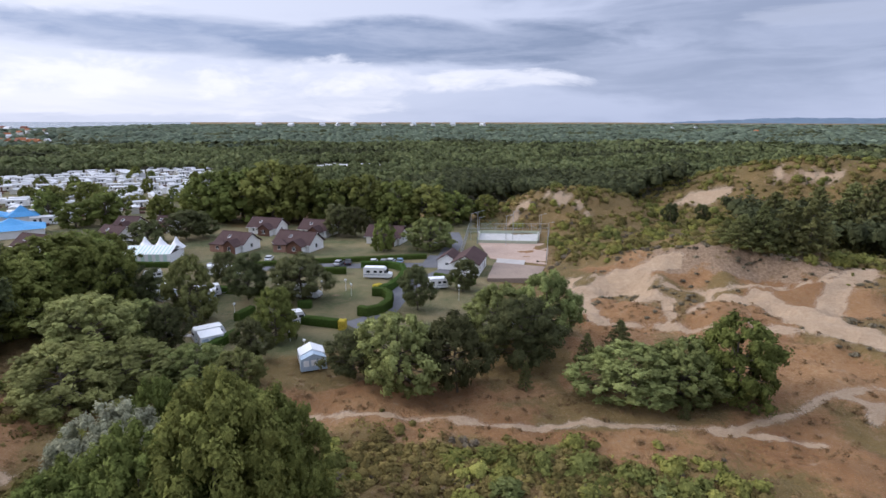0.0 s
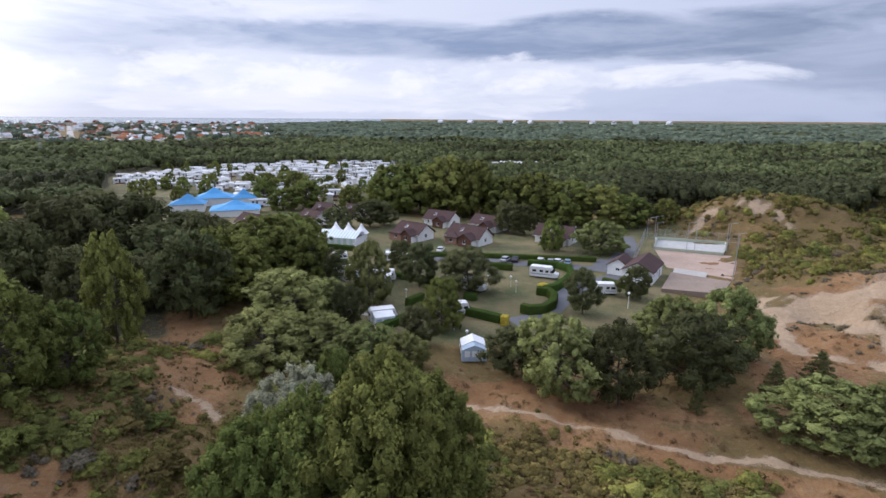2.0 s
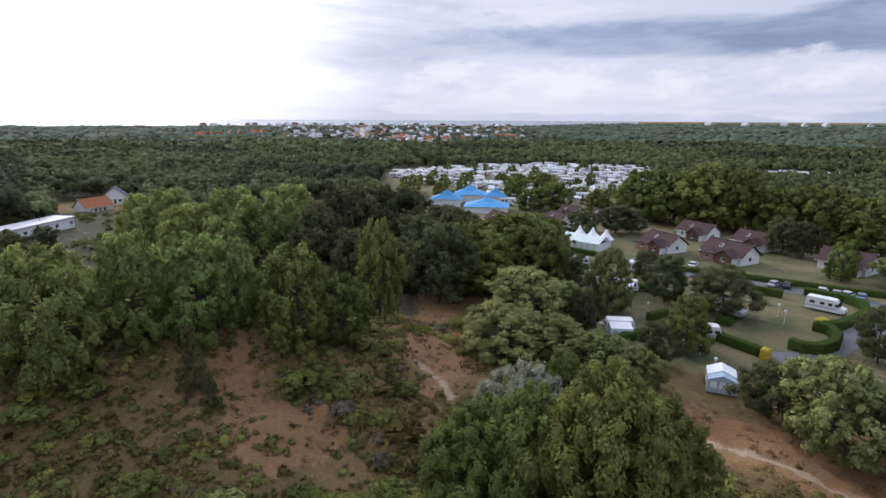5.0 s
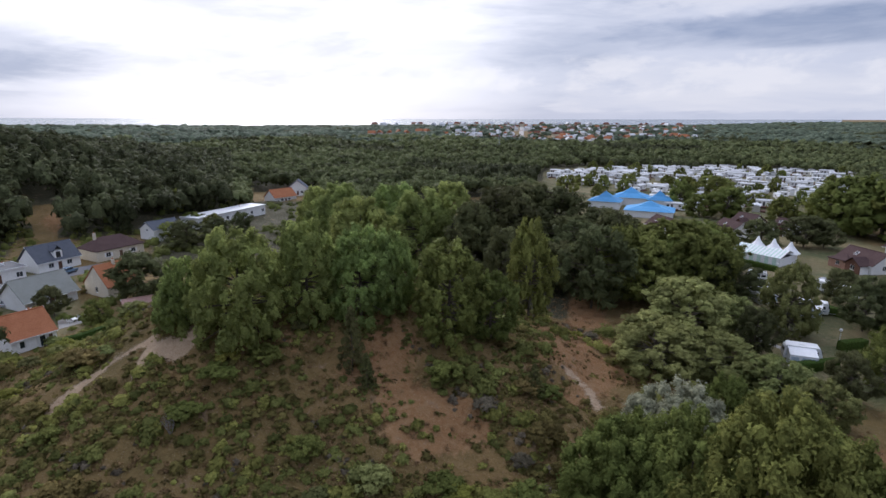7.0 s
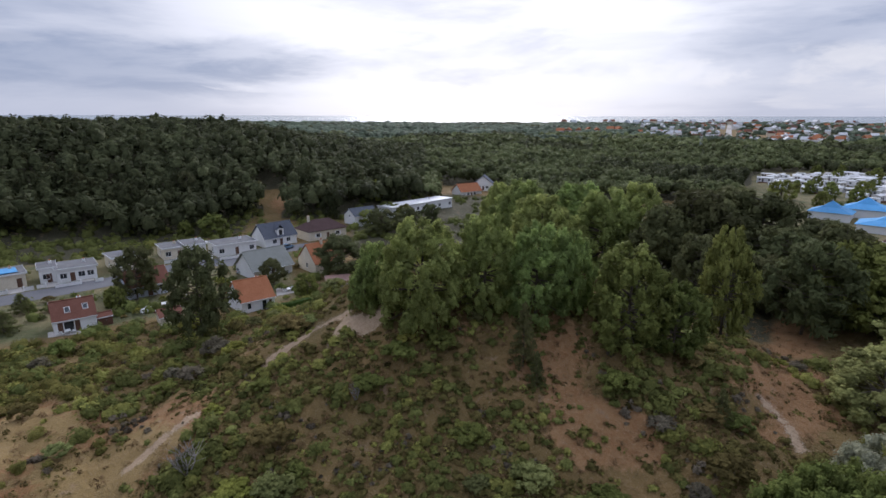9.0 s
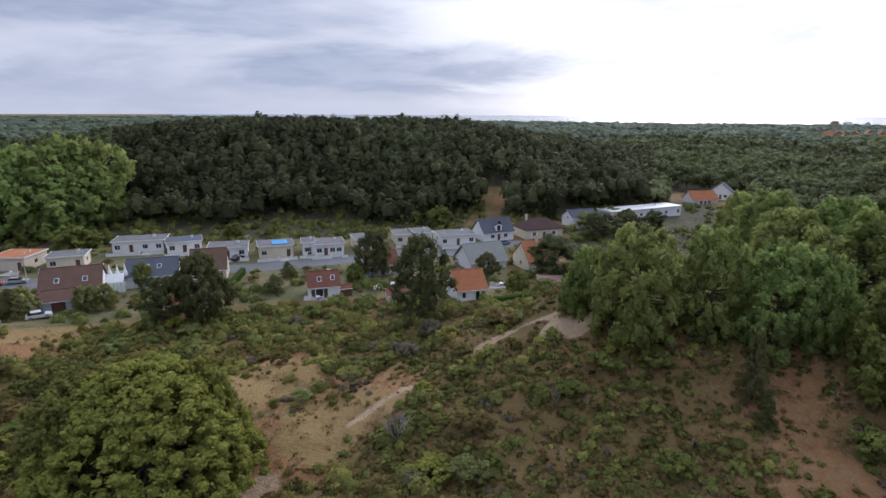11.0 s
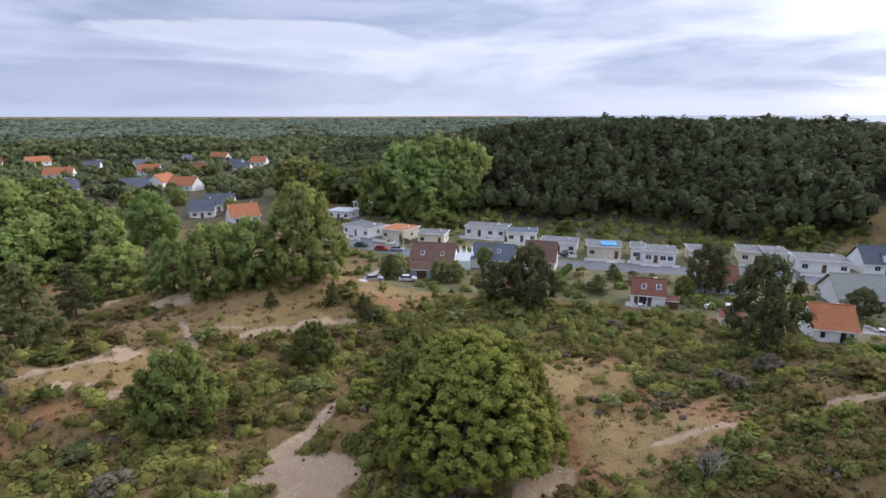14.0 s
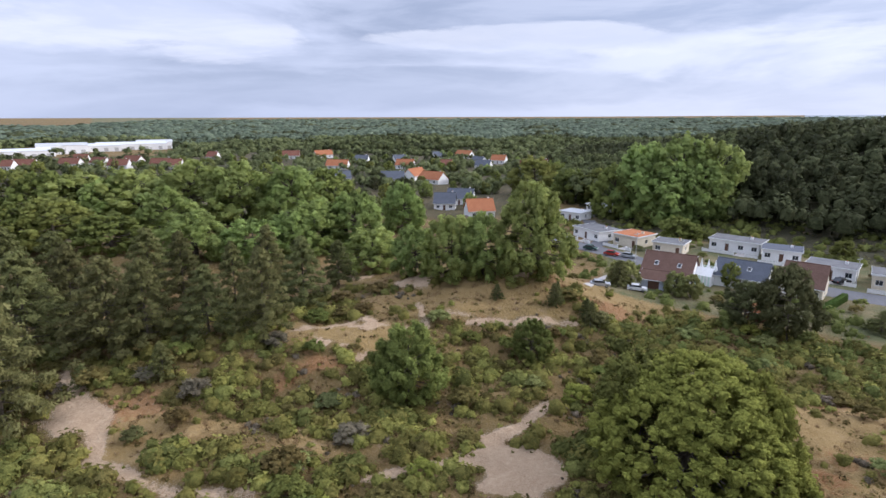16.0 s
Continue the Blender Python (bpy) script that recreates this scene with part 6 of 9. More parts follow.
for kind, x, y, high, wide in [
        ("fir", -57.3, -75.1, 5.1, 3.5),
        ("fir", -54.2, -81.2, 4.9, 3.2),
        ("fir", 10.3, -80.5, 5.9, 5.0),
        ("fir", 20.2, -81.9, 3.5, 3.7),
        ("fir", -57.9, -77.3, 4.3, 3.8),
        ("fir", -53.4, -81.0, 4.7, 3.6),
        ("fir", -44.7, -86.4, 3.2, 3.1),
]:
    tree(kind, x, y, high, wide, "young grey-green conifer on the heath", 1500)

for kind, x, y, high, wide in [
        ("yellow", -42.6, -38.1, 13.6, 20.0),
]:
    tree(kind, x, y, high, wide, "large yellow-green thicket of sallow on the heath", 34000)

for kind, x, y, high, wide in [
        ("broad", -40.4, -42.8, 12.6, 12.1),
        ("yellow", -46.9, -34.6, 12.9, 9.9),
        ("broad", -21.2, -66.6, 10.8, 9.8),
        ("broad", -18.7, -67.6, 8.3, 6.5),
        ("broad", -42.2, -69.5, 6.7, 6.4),
]:
    tree(kind, x, y, high, wide, "yellow-green thicket of sallow on the heath", 9000)

for kind, x, y, high, wide in [
        ("fir", 66.6, 120.7, 7.9, 10.0),
        ("fir", 70.8, 120.2, 10.7, 10.9),
        ("fir", 77.0, 120.9, 12.1, 11.9),
        ("fir", 80.3, 118.3, 12.6, 11.9),
        ("fir", 117.2, 161.5, 16.4, 16.6),
        ("fir", 123.2, 159.4, 17.1, 17.8),
        ("fir", 128.3, 157.9, 17.7, 16.9),
        ("fir", 114.5, 189.1, 15.6, 16.0),
        ("fir", 133.0, 194.7, 17.0, 17.1),
        ("fir", 140.6, 188.5, 18.3, 18.2),
        ("fir", 148.8, 187.9, 18.9, 19.8),
        ("fir", 66.0, 126.1, 5.2, 7.4),
        ("fir", 111.4, 198.1, 11.1, 12.9),
]:
    tree(kind, x, y, high, wide, "dark grey-green pine at the edge of the dune wood", 1800)

for kind, x, y, high, wide in [
        ("bare", -40.8, -46.8, 7.1, 8.2),
        ("bare", -58.3, 2.2, 2.4, 2.7),
        ("bare", -53.5, -15.2, 3.7, 6.1),
]:
    tree(kind, x, y, high, wide, "bare grey dead branches in the scrub", 10)


# ---- the camp's chalets ----
house("chalet", "white chalet with plum-brown shingle roof and stained gables", -62.7, 165.6, -21.4, 10.2, 7.6, 2.60, "gable", 2.60, ROOF_PLUM, WALL_WHITE, frame_mat=TRIM, category="chalet", skylights=[(-1.5, 0.5)], over=0.6, front=[("w", 2.0, 1.2, 0.9, 1.2), ("d", -0.8, 0.95, 0.08, 2.05), ("w", -3.4, 0.8, 0.9, 1.1)], right=[("w", 0.0, 1.1, 0.9, 1.2)])
house("chalet_wing", "white front wing of a chalet with plum-brown roof", -62.4, 160.1, -21.4, 4.1, 3.2, 2.40, "cross", 1.6, ROOF_PLUM, WALL_WHITE, front=[("w", 0.0, 1.2, 0.9, 1.2)], gable_mat=WALL_WOOD, category="chalet", over=0.4)
house("chalet", "white chalet with plum-brown shingle roof and stained gables", -61.5, 191.5, -15.7, 10.8, 7.6, 2.60, "gable", 2.60, ROOF_PLUM, WALL_WHITE, frame_mat=TRIM, category="chalet", skylights=[(-1.5, 0.5)], over=0.6, front=[("w", 2.2, 1.2, 0.9, 1.2), ("d", -0.9, 0.95, 0.08, 2.05), ("w", -3.5, 0.8, 0.9, 1.1)], right=[("w", 0.0, 1.1, 0.9, 1.2)])
house("chalet_wing", "white front wing of a chalet with plum-brown roof", -60.6, 186.1, -15.7, 4.3, 3.2, 2.40, "cross", 1.6, ROOF_PLUM, WALL_WHITE, front=[("w", 0.0, 1.2, 0.9, 1.2)], gable_mat=WALL_WOOD, category="chalet", over=0.4)
house("chalet", "white chalet with plum-brown shingle roof and stained gables", -44.1, 165.8, -21.1, 12.4, 7.6, 2.60, "gable", 2.80, ROOF_PLUM, WALL_WHITE, frame_mat=TRIM, category="chalet", skylights=[(-1.5, 0.5)], over=0.6, front=[("w", 2.5, 1.2, 0.9, 1.2), ("d", -1.0, 0.95, 0.08, 2.05), ("w", -4.1, 0.8, 0.9, 1.1)], right=[("w", 0.0, 1.1, 0.9, 1.2)])
house("chalet_wing", "white front wing of a chalet with plum-brown roof", -43.3, 160.1, -21.1, 5.0, 3.2, 2.40, "cross", 1.6, ROOF_PLUM, WALL_WHITE, front=[("w", 0.0, 1.2, 0.9, 1.2)], gable_mat=WALL_WOOD, category="chalet", over=0.4)
house("chalet", "white chalet with plum-brown shingle roof and stained gables", -42.9, 187.4, -20.6, 10.4, 7.6, 2.60, "gable", 2.60, ROOF_PLUM, WALL_WHITE, frame_mat=TRIM, category="chalet", skylights=[(-1.5, 0.5)], over=0.6, front=[("w", 2.1, 1.2, 0.9, 1.2), ("d", -0.8, 0.95, 0.08, 2.05), ("w", -3.4, 0.8, 0.9, 1.1)], right=[("w", 0.0, 1.1, 0.9, 1.2)])
house("chalet_wing", "white front wing of a chalet with plum-brown roof", -42.5, 181.9, -20.6, 4.2, 3.2, 2.40, "cross", 1.6, ROOF_PLUM, WALL_WHITE, front=[("w", 0.0, 1.2, 0.9, 1.2)], gable_mat=WALL_WOOD, category="chalet", over=0.4)
house("chalet", "white chalet with plum-brown shingle roof and stained gables", -18.1, 175.6, -15.4, 11.2, 7.6, 2.60, "gable", 2.80, ROOF_PLUM, WALL_WHITE, frame_mat=TRIM, category="chalet", skylights=[(-1.5, 0.5)], over=0.6, front=[("w", 2.2, 1.2, 0.9, 1.2), ("d", -0.9, 0.95, 0.08, 2.05), ("w", -3.7, 0.8, 0.9, 1.1)], right=[("w", 0.0, 1.1, 0.9, 1.2)])
house("chalet_wing", "white front wing of a chalet with plum-brown roof", -17.0, 170.1, -15.4, 4.5, 3.2, 2.40, "cross", 1.6, ROOF_PLUM, WALL_WHITE, front=[("w", 0.0, 1.2, 0.9, 1.2)], gable_mat=WALL_WOOD, category="chalet", over=0.4)
house("chalet", "white chalet with plum-brown shingle roof and stained gables", -105.8, 175.9, -24.5, 9.4, 7.6, 2.60, "gable", 2.60, ROOF_PLUM, WALL_WHITE, frame_mat=TRIM, category="chalet", skylights=[(-1.5, 0.5)], over=0.6, front=[("w", 1.9, 1.2, 0.9, 1.2), ("d", -0.8, 0.95, 0.08, 2.05), ("w", -3.1, 0.8, 0.9, 1.1)], right=[("w", 0.0, 1.1, 0.9, 1.2)])
house("chalet_wing", "white front wing of a chalet with plum-brown roof", -106.0, 170.5, -24.5, 3.8, 3.2, 2.40, "cross", 1.6, ROOF_PLUM, WALL_WHITE, front=[("w", 0.0, 1.2, 0.9, 1.2)], gable_mat=WALL_WOOD, category="chalet", over=0.4)
house("chalet", "white chalet with plum-brown shingle roof and stained gables", -111.5, 194.7, -9.5, 7.5, 7.6, 2.60, "gable", 2.60, ROOF_PLUM, WALL_WHITE, frame_mat=TRIM, category="chalet", skylights=[(-1.5, 0.5)], over=0.6, front=[("w", 1.5, 1.2, 0.9, 1.2), ("d", -0.6, 0.95, 0.08, 2.05), ("w", -2.5, 0.8, 0.9, 1.1)], right=[("w", 0.0, 1.1, 0.9, 1.2)])
house("chalet_wing", "white front wing of a chalet with plum-brown roof", -110.7, 189.4, -9.5, 3.0, 3.2, 2.40, "cross", 1.6, ROOF_PLUM, WALL_WHITE, front=[("w", 0.0, 1.2, 0.9, 1.2)], gable_mat=WALL_WOOD, category="chalet", over=0.4)
house("chalet", "white chalet with plum-brown shingle roof and stained gables", -121.3, 161.3, -19.8, 10.0, 7.6, 2.60, "gable", 2.80, ROOF_PLUM, WALL_WHITE, frame_mat=TRIM, category="chalet", skylights=[(-1.5, 0.5)], over=0.6, front=[("w", 2.0, 1.2, 0.9, 1.2), ("d", -0.8, 0.95, 0.08, 2.05), ("w", -3.3, 0.8, 0.9, 1.1)], right=[("w", 0.0, 1.1, 0.9, 1.2)])
house("chalet_wing", "white front wing of a chalet with plum-brown roof", -120.9, 155.8, -19.8, 4.0, 3.2, 2.40, "cross", 1.6, ROOF_PLUM, WALL_WHITE, front=[("w", 0.0, 1.2, 0.9, 1.2)], gable_mat=WALL_WOOD, category="chalet", over=0.4)
house("chalet", "white chalet with plum-brown shingle roof and stained gables", -98.7, 195.8, -4.1, 5.4, 6.8, 2.60, "gable", 2.40, ROOF_PLUM, WALL_WHITE, frame_mat=TRIM, category="chalet", skylights=[(-1.5, 0.5)], over=0.6, front=[("w", 1.1, 1.2, 0.9, 1.2), ("d", -0.4, 0.95, 0.08, 2.05), ("w", -1.8, 0.8, 0.9, 1.1)], right=[("w", 0.0, 1.1, 0.9, 1.2)])
house("chalet_wing", "white front wing of a chalet with plum-brown roof", -97.8, 191.1, -4.1, 2.2, 3.2, 2.40, "cross", 1.6, ROOF_PLUM, WALL_WHITE, front=[("w", 0.0, 1.2, 0.9, 1.2)], gable_mat=WALL_WOOD, category="chalet", over=0.4)
# wings in stained wood beside the chalets
house("annexe", "low brick annexe with plum-brown lean roof", -67.0, 163.7, -11.3, 4.9, 5.0, 2.2, "hip", 1.3, ROOF_PLUM, WALL_PINK, front=[("w", 0.0, 1.0, 0.9, 1.0)], category="annexe")
house("annexe", "low brick annexe with plum-brown lean roof", -48.8, 163.3, 0.3, 3.7, 5.0, 2.2, "hip", 1.3, ROOF_PLUM, WALL_PINK, front=[("w", 0.0, 1.0, 0.9, 1.0)], category="annexe")
# washhouse: two gabled volumes
house("washhouse", "white washhouse with plum-brown tiled gable roof", 6.9, 140.3, -14.0, 7.0, 12.0, 3.2, "cross", 2.0, ROOF_PLUM, WALL_WHITE, front=[("w", 0.0, 1.0, 1.4, 0.7)], right=[("w", -3.5, 1.2, 1.4, 0.8), ("w", 0.0, 1.2, 1.4, 0.8), ("d", 3.0, 1.0, 0.08, 2.1)], category="washhouse")
house("washhouse_wing", "lower white wing with plum-brown tiled roof", 1.9, 144.3, -14.0, 5.0, 7.0, 2.6, "cross", 1.6, ROOF_PLUM, WALL_WHITE, front=[("w", 0.0, 1.0, 1.2, 0.7)], left=[("w", 0.0, 1.2, 1.2, 0.8)], category="washhouse")

# ---- the street of bungalows under the pine ridge ----
house("bungalow", "white flat-roofed bungalow with a pale roof", -122.6, -174.0, 114.5, 8.7, 8.0, 3.00, "flat", 0.3, ROOF_PALE, WALL_WHITE, front=[("w", -3.1, 1.4, 0.9, 1.25), ("d", 0.0, 1.0, 0.08, 2.1), ("w", 3.1, 1.4, 0.9, 1.25)], right=[("w", 0.0, 1.2, 1.0, 1.1)], left=[("w", 0.0, 1.2, 1.0, 1.1)], chimneys=[(2.2, 1.0, 0.7)], category="bungalow", group="flat-roofed bungalows along the street")
house("bungalow", "long white flat-roofed outbuilding", -141.0, -180.7, 106.5, 11.6, 8.0, 2.80, "flat", 0.3, ROOF_PALE, WALL_WHITE, front=[("w", -4.5, 1.4, 0.9, 1.25), ("d", -1.5, 1.0, 0.08, 2.1), ("w", 1.5, 1.4, 0.9, 1.25), ("w", 4.5, 1.4, 0.9, 1.25)], right=[("w", 0.0, 1.2, 1.0, 1.1)], left=[("w", 0.0, 1.2, 1.0, 1.1)], chimneys=[(2.9, 1.0, 0.7)], category="bungalow", group="flat-roofed bungalows along the street")
house("bungalow", "white flat-roofed bungalow with blue door and grey roof", -110.1, -144.2, 95.0, 11.9, 9.0, 3.00, "flat", 0.3, ROOF_FLAT, WALL_WHITE, front=[("w", -4.6, 1.4, 0.9, 1.25), ("d", 0.0, 1.0, 0.08, 2.1), ("w", 4.6, 1.4, 0.9, 1.25)], right=[("w", 0.0, 1.2, 1.0, 1.1)], left=[("w", 0.0, 1.2, 1.0, 1.1)], chimneys=[(3.0, 1.0, 0.7)], category="bungalow", group="flat-roofed bungalows along the street")
garden_wall(-101.6, -143.5, 95.0, 13.4)
house("bungalow", "cream bungalow with an orange-edged flat roof", -114.3, -131.4, 104.5, 8.4, 9.0, 3.30, "flat", 0.3, ROOF_ORANGE, WALL_CREAM, front=[("w", -2.9, 1.4, 0.9, 1.25), ("d", 2.9, 1.0, 0.08, 2.1)], right=[("w", 0.0, 1.2, 1.0, 1.1)], left=[("w", 0.0, 1.2, 1.0, 1.1)], chimneys=[(2.1, 1.0, 0.7)], category="bungalow", group="flat-roofed bungalows along the street")
garden_wall(-106.1, -129.2, 104.5, 9.9)
house("bungalow", "small cream flat-roofed bungalow with dark openings", -117.5, -119.7, 121.0, 8.1, 7.0, 3.10, "flat", 0.3, ROOF_FLAT, WALL_CREAM, front=[("w", -2.7, 1.4, 0.9, 1.25), ("d", 2.7, 1.0, 0.08, 2.1)], right=[("w", 0.0, 1.2, 1.0, 1.1)], left=[("w", 0.0, 1.2, 1.0, 1.1)], chimneys=[(2.0, 1.0, 0.7)], category="bungalow", group="flat-roofed bungalows along the street")
garden_wall(-111.1, -115.9, 121.0, 9.6)
house("bungalow", "long white bungalow behind a terrace wall", -137.4, -114.5, 115.6, 13.1, 8.0, 3.10, "flat", 0.3, ROOF_FLAT, WALL_WHITE, front=[("w", -5.3, 1.4, 0.9, 1.25), ("d", -1.8, 1.0, 0.08, 2.1), ("w", 1.8, 1.4, 0.9, 1.25), ("w", 5.3, 1.4, 0.9, 1.25)], right=[("w", 0.0, 1.2, 1.0, 1.1)], left=[("w", 0.0, 1.2, 1.0, 1.1)], chimneys=[(3.3, 1.0, 0.7)], category="bungalow", group="flat-roofed bungalows along the street")
garden_wall(-130.2, -111.0, 115.6, 14.6)
house("bungalow", "white bungalow with blue-grey flat roof", -139.2, -102.0, 126.3, 9.0, 8.0, 3.00, "flat", 0.3, ROOF_SLATE, WALL_WHITE, front=[("w", -3.2, 1.4, 0.9, 1.25), ("d", 0.0, 1.0, 0.08, 2.1), ("w", 3.2, 1.4, 0.9, 1.25)], right=[("w", 0.0, 1.2, 1.0, 1.1)], left=[("w", 0.0, 1.2, 1.0, 1.1)], chimneys=[(2.2, 1.0, 0.7)], category="bungalow", group="flat-roofed bungalows along the street")
garden_wall(-132.7, -97.2, 126.3, 10.5)
house("bungalow", "white flat-roofed bungalow with garage", -135.8, -85.9, 116.7, 9.9, 8.0, 2.90, "flat", 0.3, ROOF_FLAT, WALL_WHITE, front=[("w", -3.6, 1.4, 0.9, 1.25), ("d", 0.0, 1.0, 0.08, 2.1), ("w", 3.6, 1.4, 0.9, 1.25)], right=[("w", 0.0, 1.2, 1.0, 1.1)], left=[("w", 0.0, 1.2, 1.0, 1.1)], chimneys=[(2.5, 1.0, 0.7)], category="bungalow", group="flat-roofed bungalows along the street")
garden_wall(-128.6, -82.3, 116.7, 11.4)
house("bungalow", "pale bungalow with a blue tarpaulin on its flat roof", -139.2, -73.7, 121.0, 8.9, 8.0, 3.20, "flat", 0.3, ROOF_FLAT, WALL_CREAM, front=[("w", -3.2, 1.4, 0.9, 1.25), ("d", 3.2, 1.0, 0.08, 2.1)], right=[("w", 0.0, 1.2, 1.0, 1.1)], left=[("w", 0.0, 1.2, 1.0, 1.1)], chimneys=[(2.2, 1.0, 0.7)], category="bungalow", group="flat-roofed bungalows along the street")
garden_wall(-132.4, -69.6, 121.0, 10.4)
house("bungalow", "white bungalow with long dark windows", -144.5, -60.2, 116.1, 8.0, 8.0, 3.10, "flat", 0.3, ROOF_FLAT, WALL_WHITE, front=[("w", -2.7, 1.4, 0.9, 1.25), ("d", -0.9, 1.0, 0.08, 2.1), ("w", 0.9, 1.4, 0.9, 1.25), ("w", 2.7, 1.4, 0.9, 1.25)], right=[("w", 0.0, 1.2, 1.0, 1.1)], left=[("w", 0.0, 1.2, 1.0, 1.1)], chimneys=[(2.0, 1.0, 0.7)], category="bungalow", group="flat-roofed bungalows along the street")
garden_wall(-137.3, -56.7, 116.1, 9.5)
house("bungalow", "white flat-roofed annexe beside a bungalow", -143.4, -65.8, 114.8, 3.2, 7.0, 3.40, "flat", 0.3, ROOF_FLAT, WALL_WHITE, front=[("w", -0.3, 1.4, 0.9, 1.25), ("d", 0.3, 1.0, 0.08, 2.1)], right=[("w", 0.0, 1.2, 1.0, 1.1)], left=[("w", 0.0, 1.2, 1.0, 1.1)], chimneys=[(0.8, 1.0, 0.7)], category="bungalow", group="flat-roofed bungalows along the street")
garden_wall(-136.6, -62.7, 114.8, 4.7)
house("bungalow", "cream flat-roofed bungalow half hidden by a pine", -152.7, -52.2, 121.7, 6.6, 8.0, 3.20, "flat", 0.3, ROOF_FLAT, WALL_CREAM, front=[("w", -2.0, 1.4, 0.9, 1.25), ("d", 2.0, 1.0, 0.08, 2.1)], right=[("w", 0.0, 1.2, 1.0, 1.1)], left=[("w", 0.0, 1.2, 1.0, 1.1)], chimneys=[(1.7, 1.0, 0.7)], category="bungalow", group="flat-roofed bungalows along the street")
garden_wall(-145.9, -48.0, 121.7, 8.1)
house("bungalow", "cream flat-roofed bungalow with raised terrace", -161.7, -43.0, 115.9, 5.3, 8.0, 3.00, "flat", 0.3, ROOF_FLAT, WALL_CREAM, front=[("w", -1.4, 1.4, 0.9, 1.25), ("d", 1.4, 1.0, 0.08, 2.1)], right=[("w", 0.0, 1.2, 1.0, 1.1)], left=[("w", 0.0, 1.2, 1.0, 1.1)], chimneys=[(1.3, 1.0, 0.7)], category="bungalow", group="flat-roofed bungalows along the street")
garden_wall(-154.5, -39.5, 115.9, 6.8)
house("bungalow", "tall pale flat-roofed bungalow", -163.0, -37.5, 114.2, 5.2, 8.0, 3.40, "flat", 0.3, ROOF_FLAT, WALL_WHITE, front=[("w", -1.3, 1.4, 0.9, 1.25), ("d", 1.3, 1.0, 0.08, 2.1)], right=[("w", 0.0, 1.2, 1.0, 1.1)], left=[("w", 0.0, 1.2, 1.0, 1.1)], chimneys=[(1.3, 1.0, 0.7)], category="bungalow", group="flat-roofed bungalows along the street")
garden_wall(-155.7, -34.2, 114.2, 6.7)
house("bungalow", "white flat-roofed bungalow with wide garage door", -163.6, -27.1, 117.9, 11.0, 8.0, 3.10, "flat", 0.3, ROOF_FLAT, WALL_WHITE, front=[("w", -4.2, 1.4, 0.9, 1.25), ("d", 0.0, 1.0, 0.08, 2.1), ("w", 4.2, 1.4, 0.9, 1.25)], right=[("w", 0.0, 1.2, 1.0, 1.1)], left=[("w", 0.0, 1.2, 1.0, 1.1)], chimneys=[(2.8, 1.0, 0.7)], category="bungalow", group="flat-roofed bungalows along the street")
garden_wall(-156.5, -23.3, 117.9, 12.5)
house("bungalow", "long white flat-roofed terrace of holiday homes", -219.9, 35.7, 126.6, 34.7, 8.0, 3.40, "flat", 0.3, ROOF_PALE, WALL_WHITE, front=[("w", -16.0, 1.4, 0.9, 1.25), ("d", -9.6, 1.0, 0.08, 2.1), ("w", -3.2, 1.4, 0.9, 1.25), ("w", 3.2, 1.4, 0.9, 1.25), ("w", 9.6, 1.4, 0.9, 1.25), ("w", 16.0, 1.4, 0.9, 1.25)], right=[("w", 0.0, 1.2, 1.0, 1.1)], left=[("w", 0.0, 1.2, 1.0, 1.1)], chimneys=[(8.7, 1.0, 0.7)], category="bungalow", group="flat-roofed bungalows along the street")
house("house", "white house with a steep slate roof and dormer", -172.3, -16.1, 125.1, 10.5, 8.0, 2.80, "gable", 3.60, ROOF_SLATE, WALL_WHITE, front=[("w", -2.2, 1.3, 0.95, 1.2), ("w", 2.4, 1.3, 0.95, 1.2), ("d", 0.0, 0.95, 0.08, 2.05)], dormer=True, right=[("w", 0.0, 1.0, 3.3, 1.0)], left=[("w", 0.0, 1.0, 3.3, 1.0)])
house("house", "cream house with a dark hipped roof and white chimney", -179.5, -2.2, 119.7, 13.3, 9.0, 2.90, "hip", 3.00, ROOF_PLUM, WALL_CREAM, front=[("w", -3.5, 1.3, 0.95, 1.2), ("w", 3.5, 1.3, 0.95, 1.2), ("d", 0.0, 0.95, 0.08, 2.05)], chimneys=[(-4.0, 0.5, 1.6)], shutter=TRIM)
house("house", "small white house among pines by the slope", -198.7, 12.0, 120.9, 9.8, 7.0, 3.60, "gable", 2.20, ROOF_SLATE, WALL_WHITE, front=[("w", -2.0, 1.3, 0.95, 1.2), ("w", 2.0, 1.3, 0.95, 1.2), ("d", 0.0, 0.95, 0.08, 2.05)], left=[("w", 0.0, 1.0, 3.0, 1.0)])
house("house", "white house with orange tiled roof by the woods", -264.9, 68.3, 112.0, 12.3, 8.0, 2.80, "gable", 3.40, ROOF_ORANGE, WALL_WHITE, front=[("w", -2.0, 1.3, 0.95, 1.2), ("w", 2.0, 1.3, 0.95, 1.2), ("d", 0.0, 0.95, 0.08, 2.05)])
house("house", "white house with grey gable roof by the woods", -279.6, 81.3, 69.2, 9.7, 8.0, 3.40, "cross", 4.00, ROOF_SLATE, WALL_WHITE, front=[("w", -2.0, 1.3, 0.95, 1.2), ("w", 2.0, 1.3, 0.95, 1.2), ("d", 0.0, 0.95, 0.08, 2.05)])
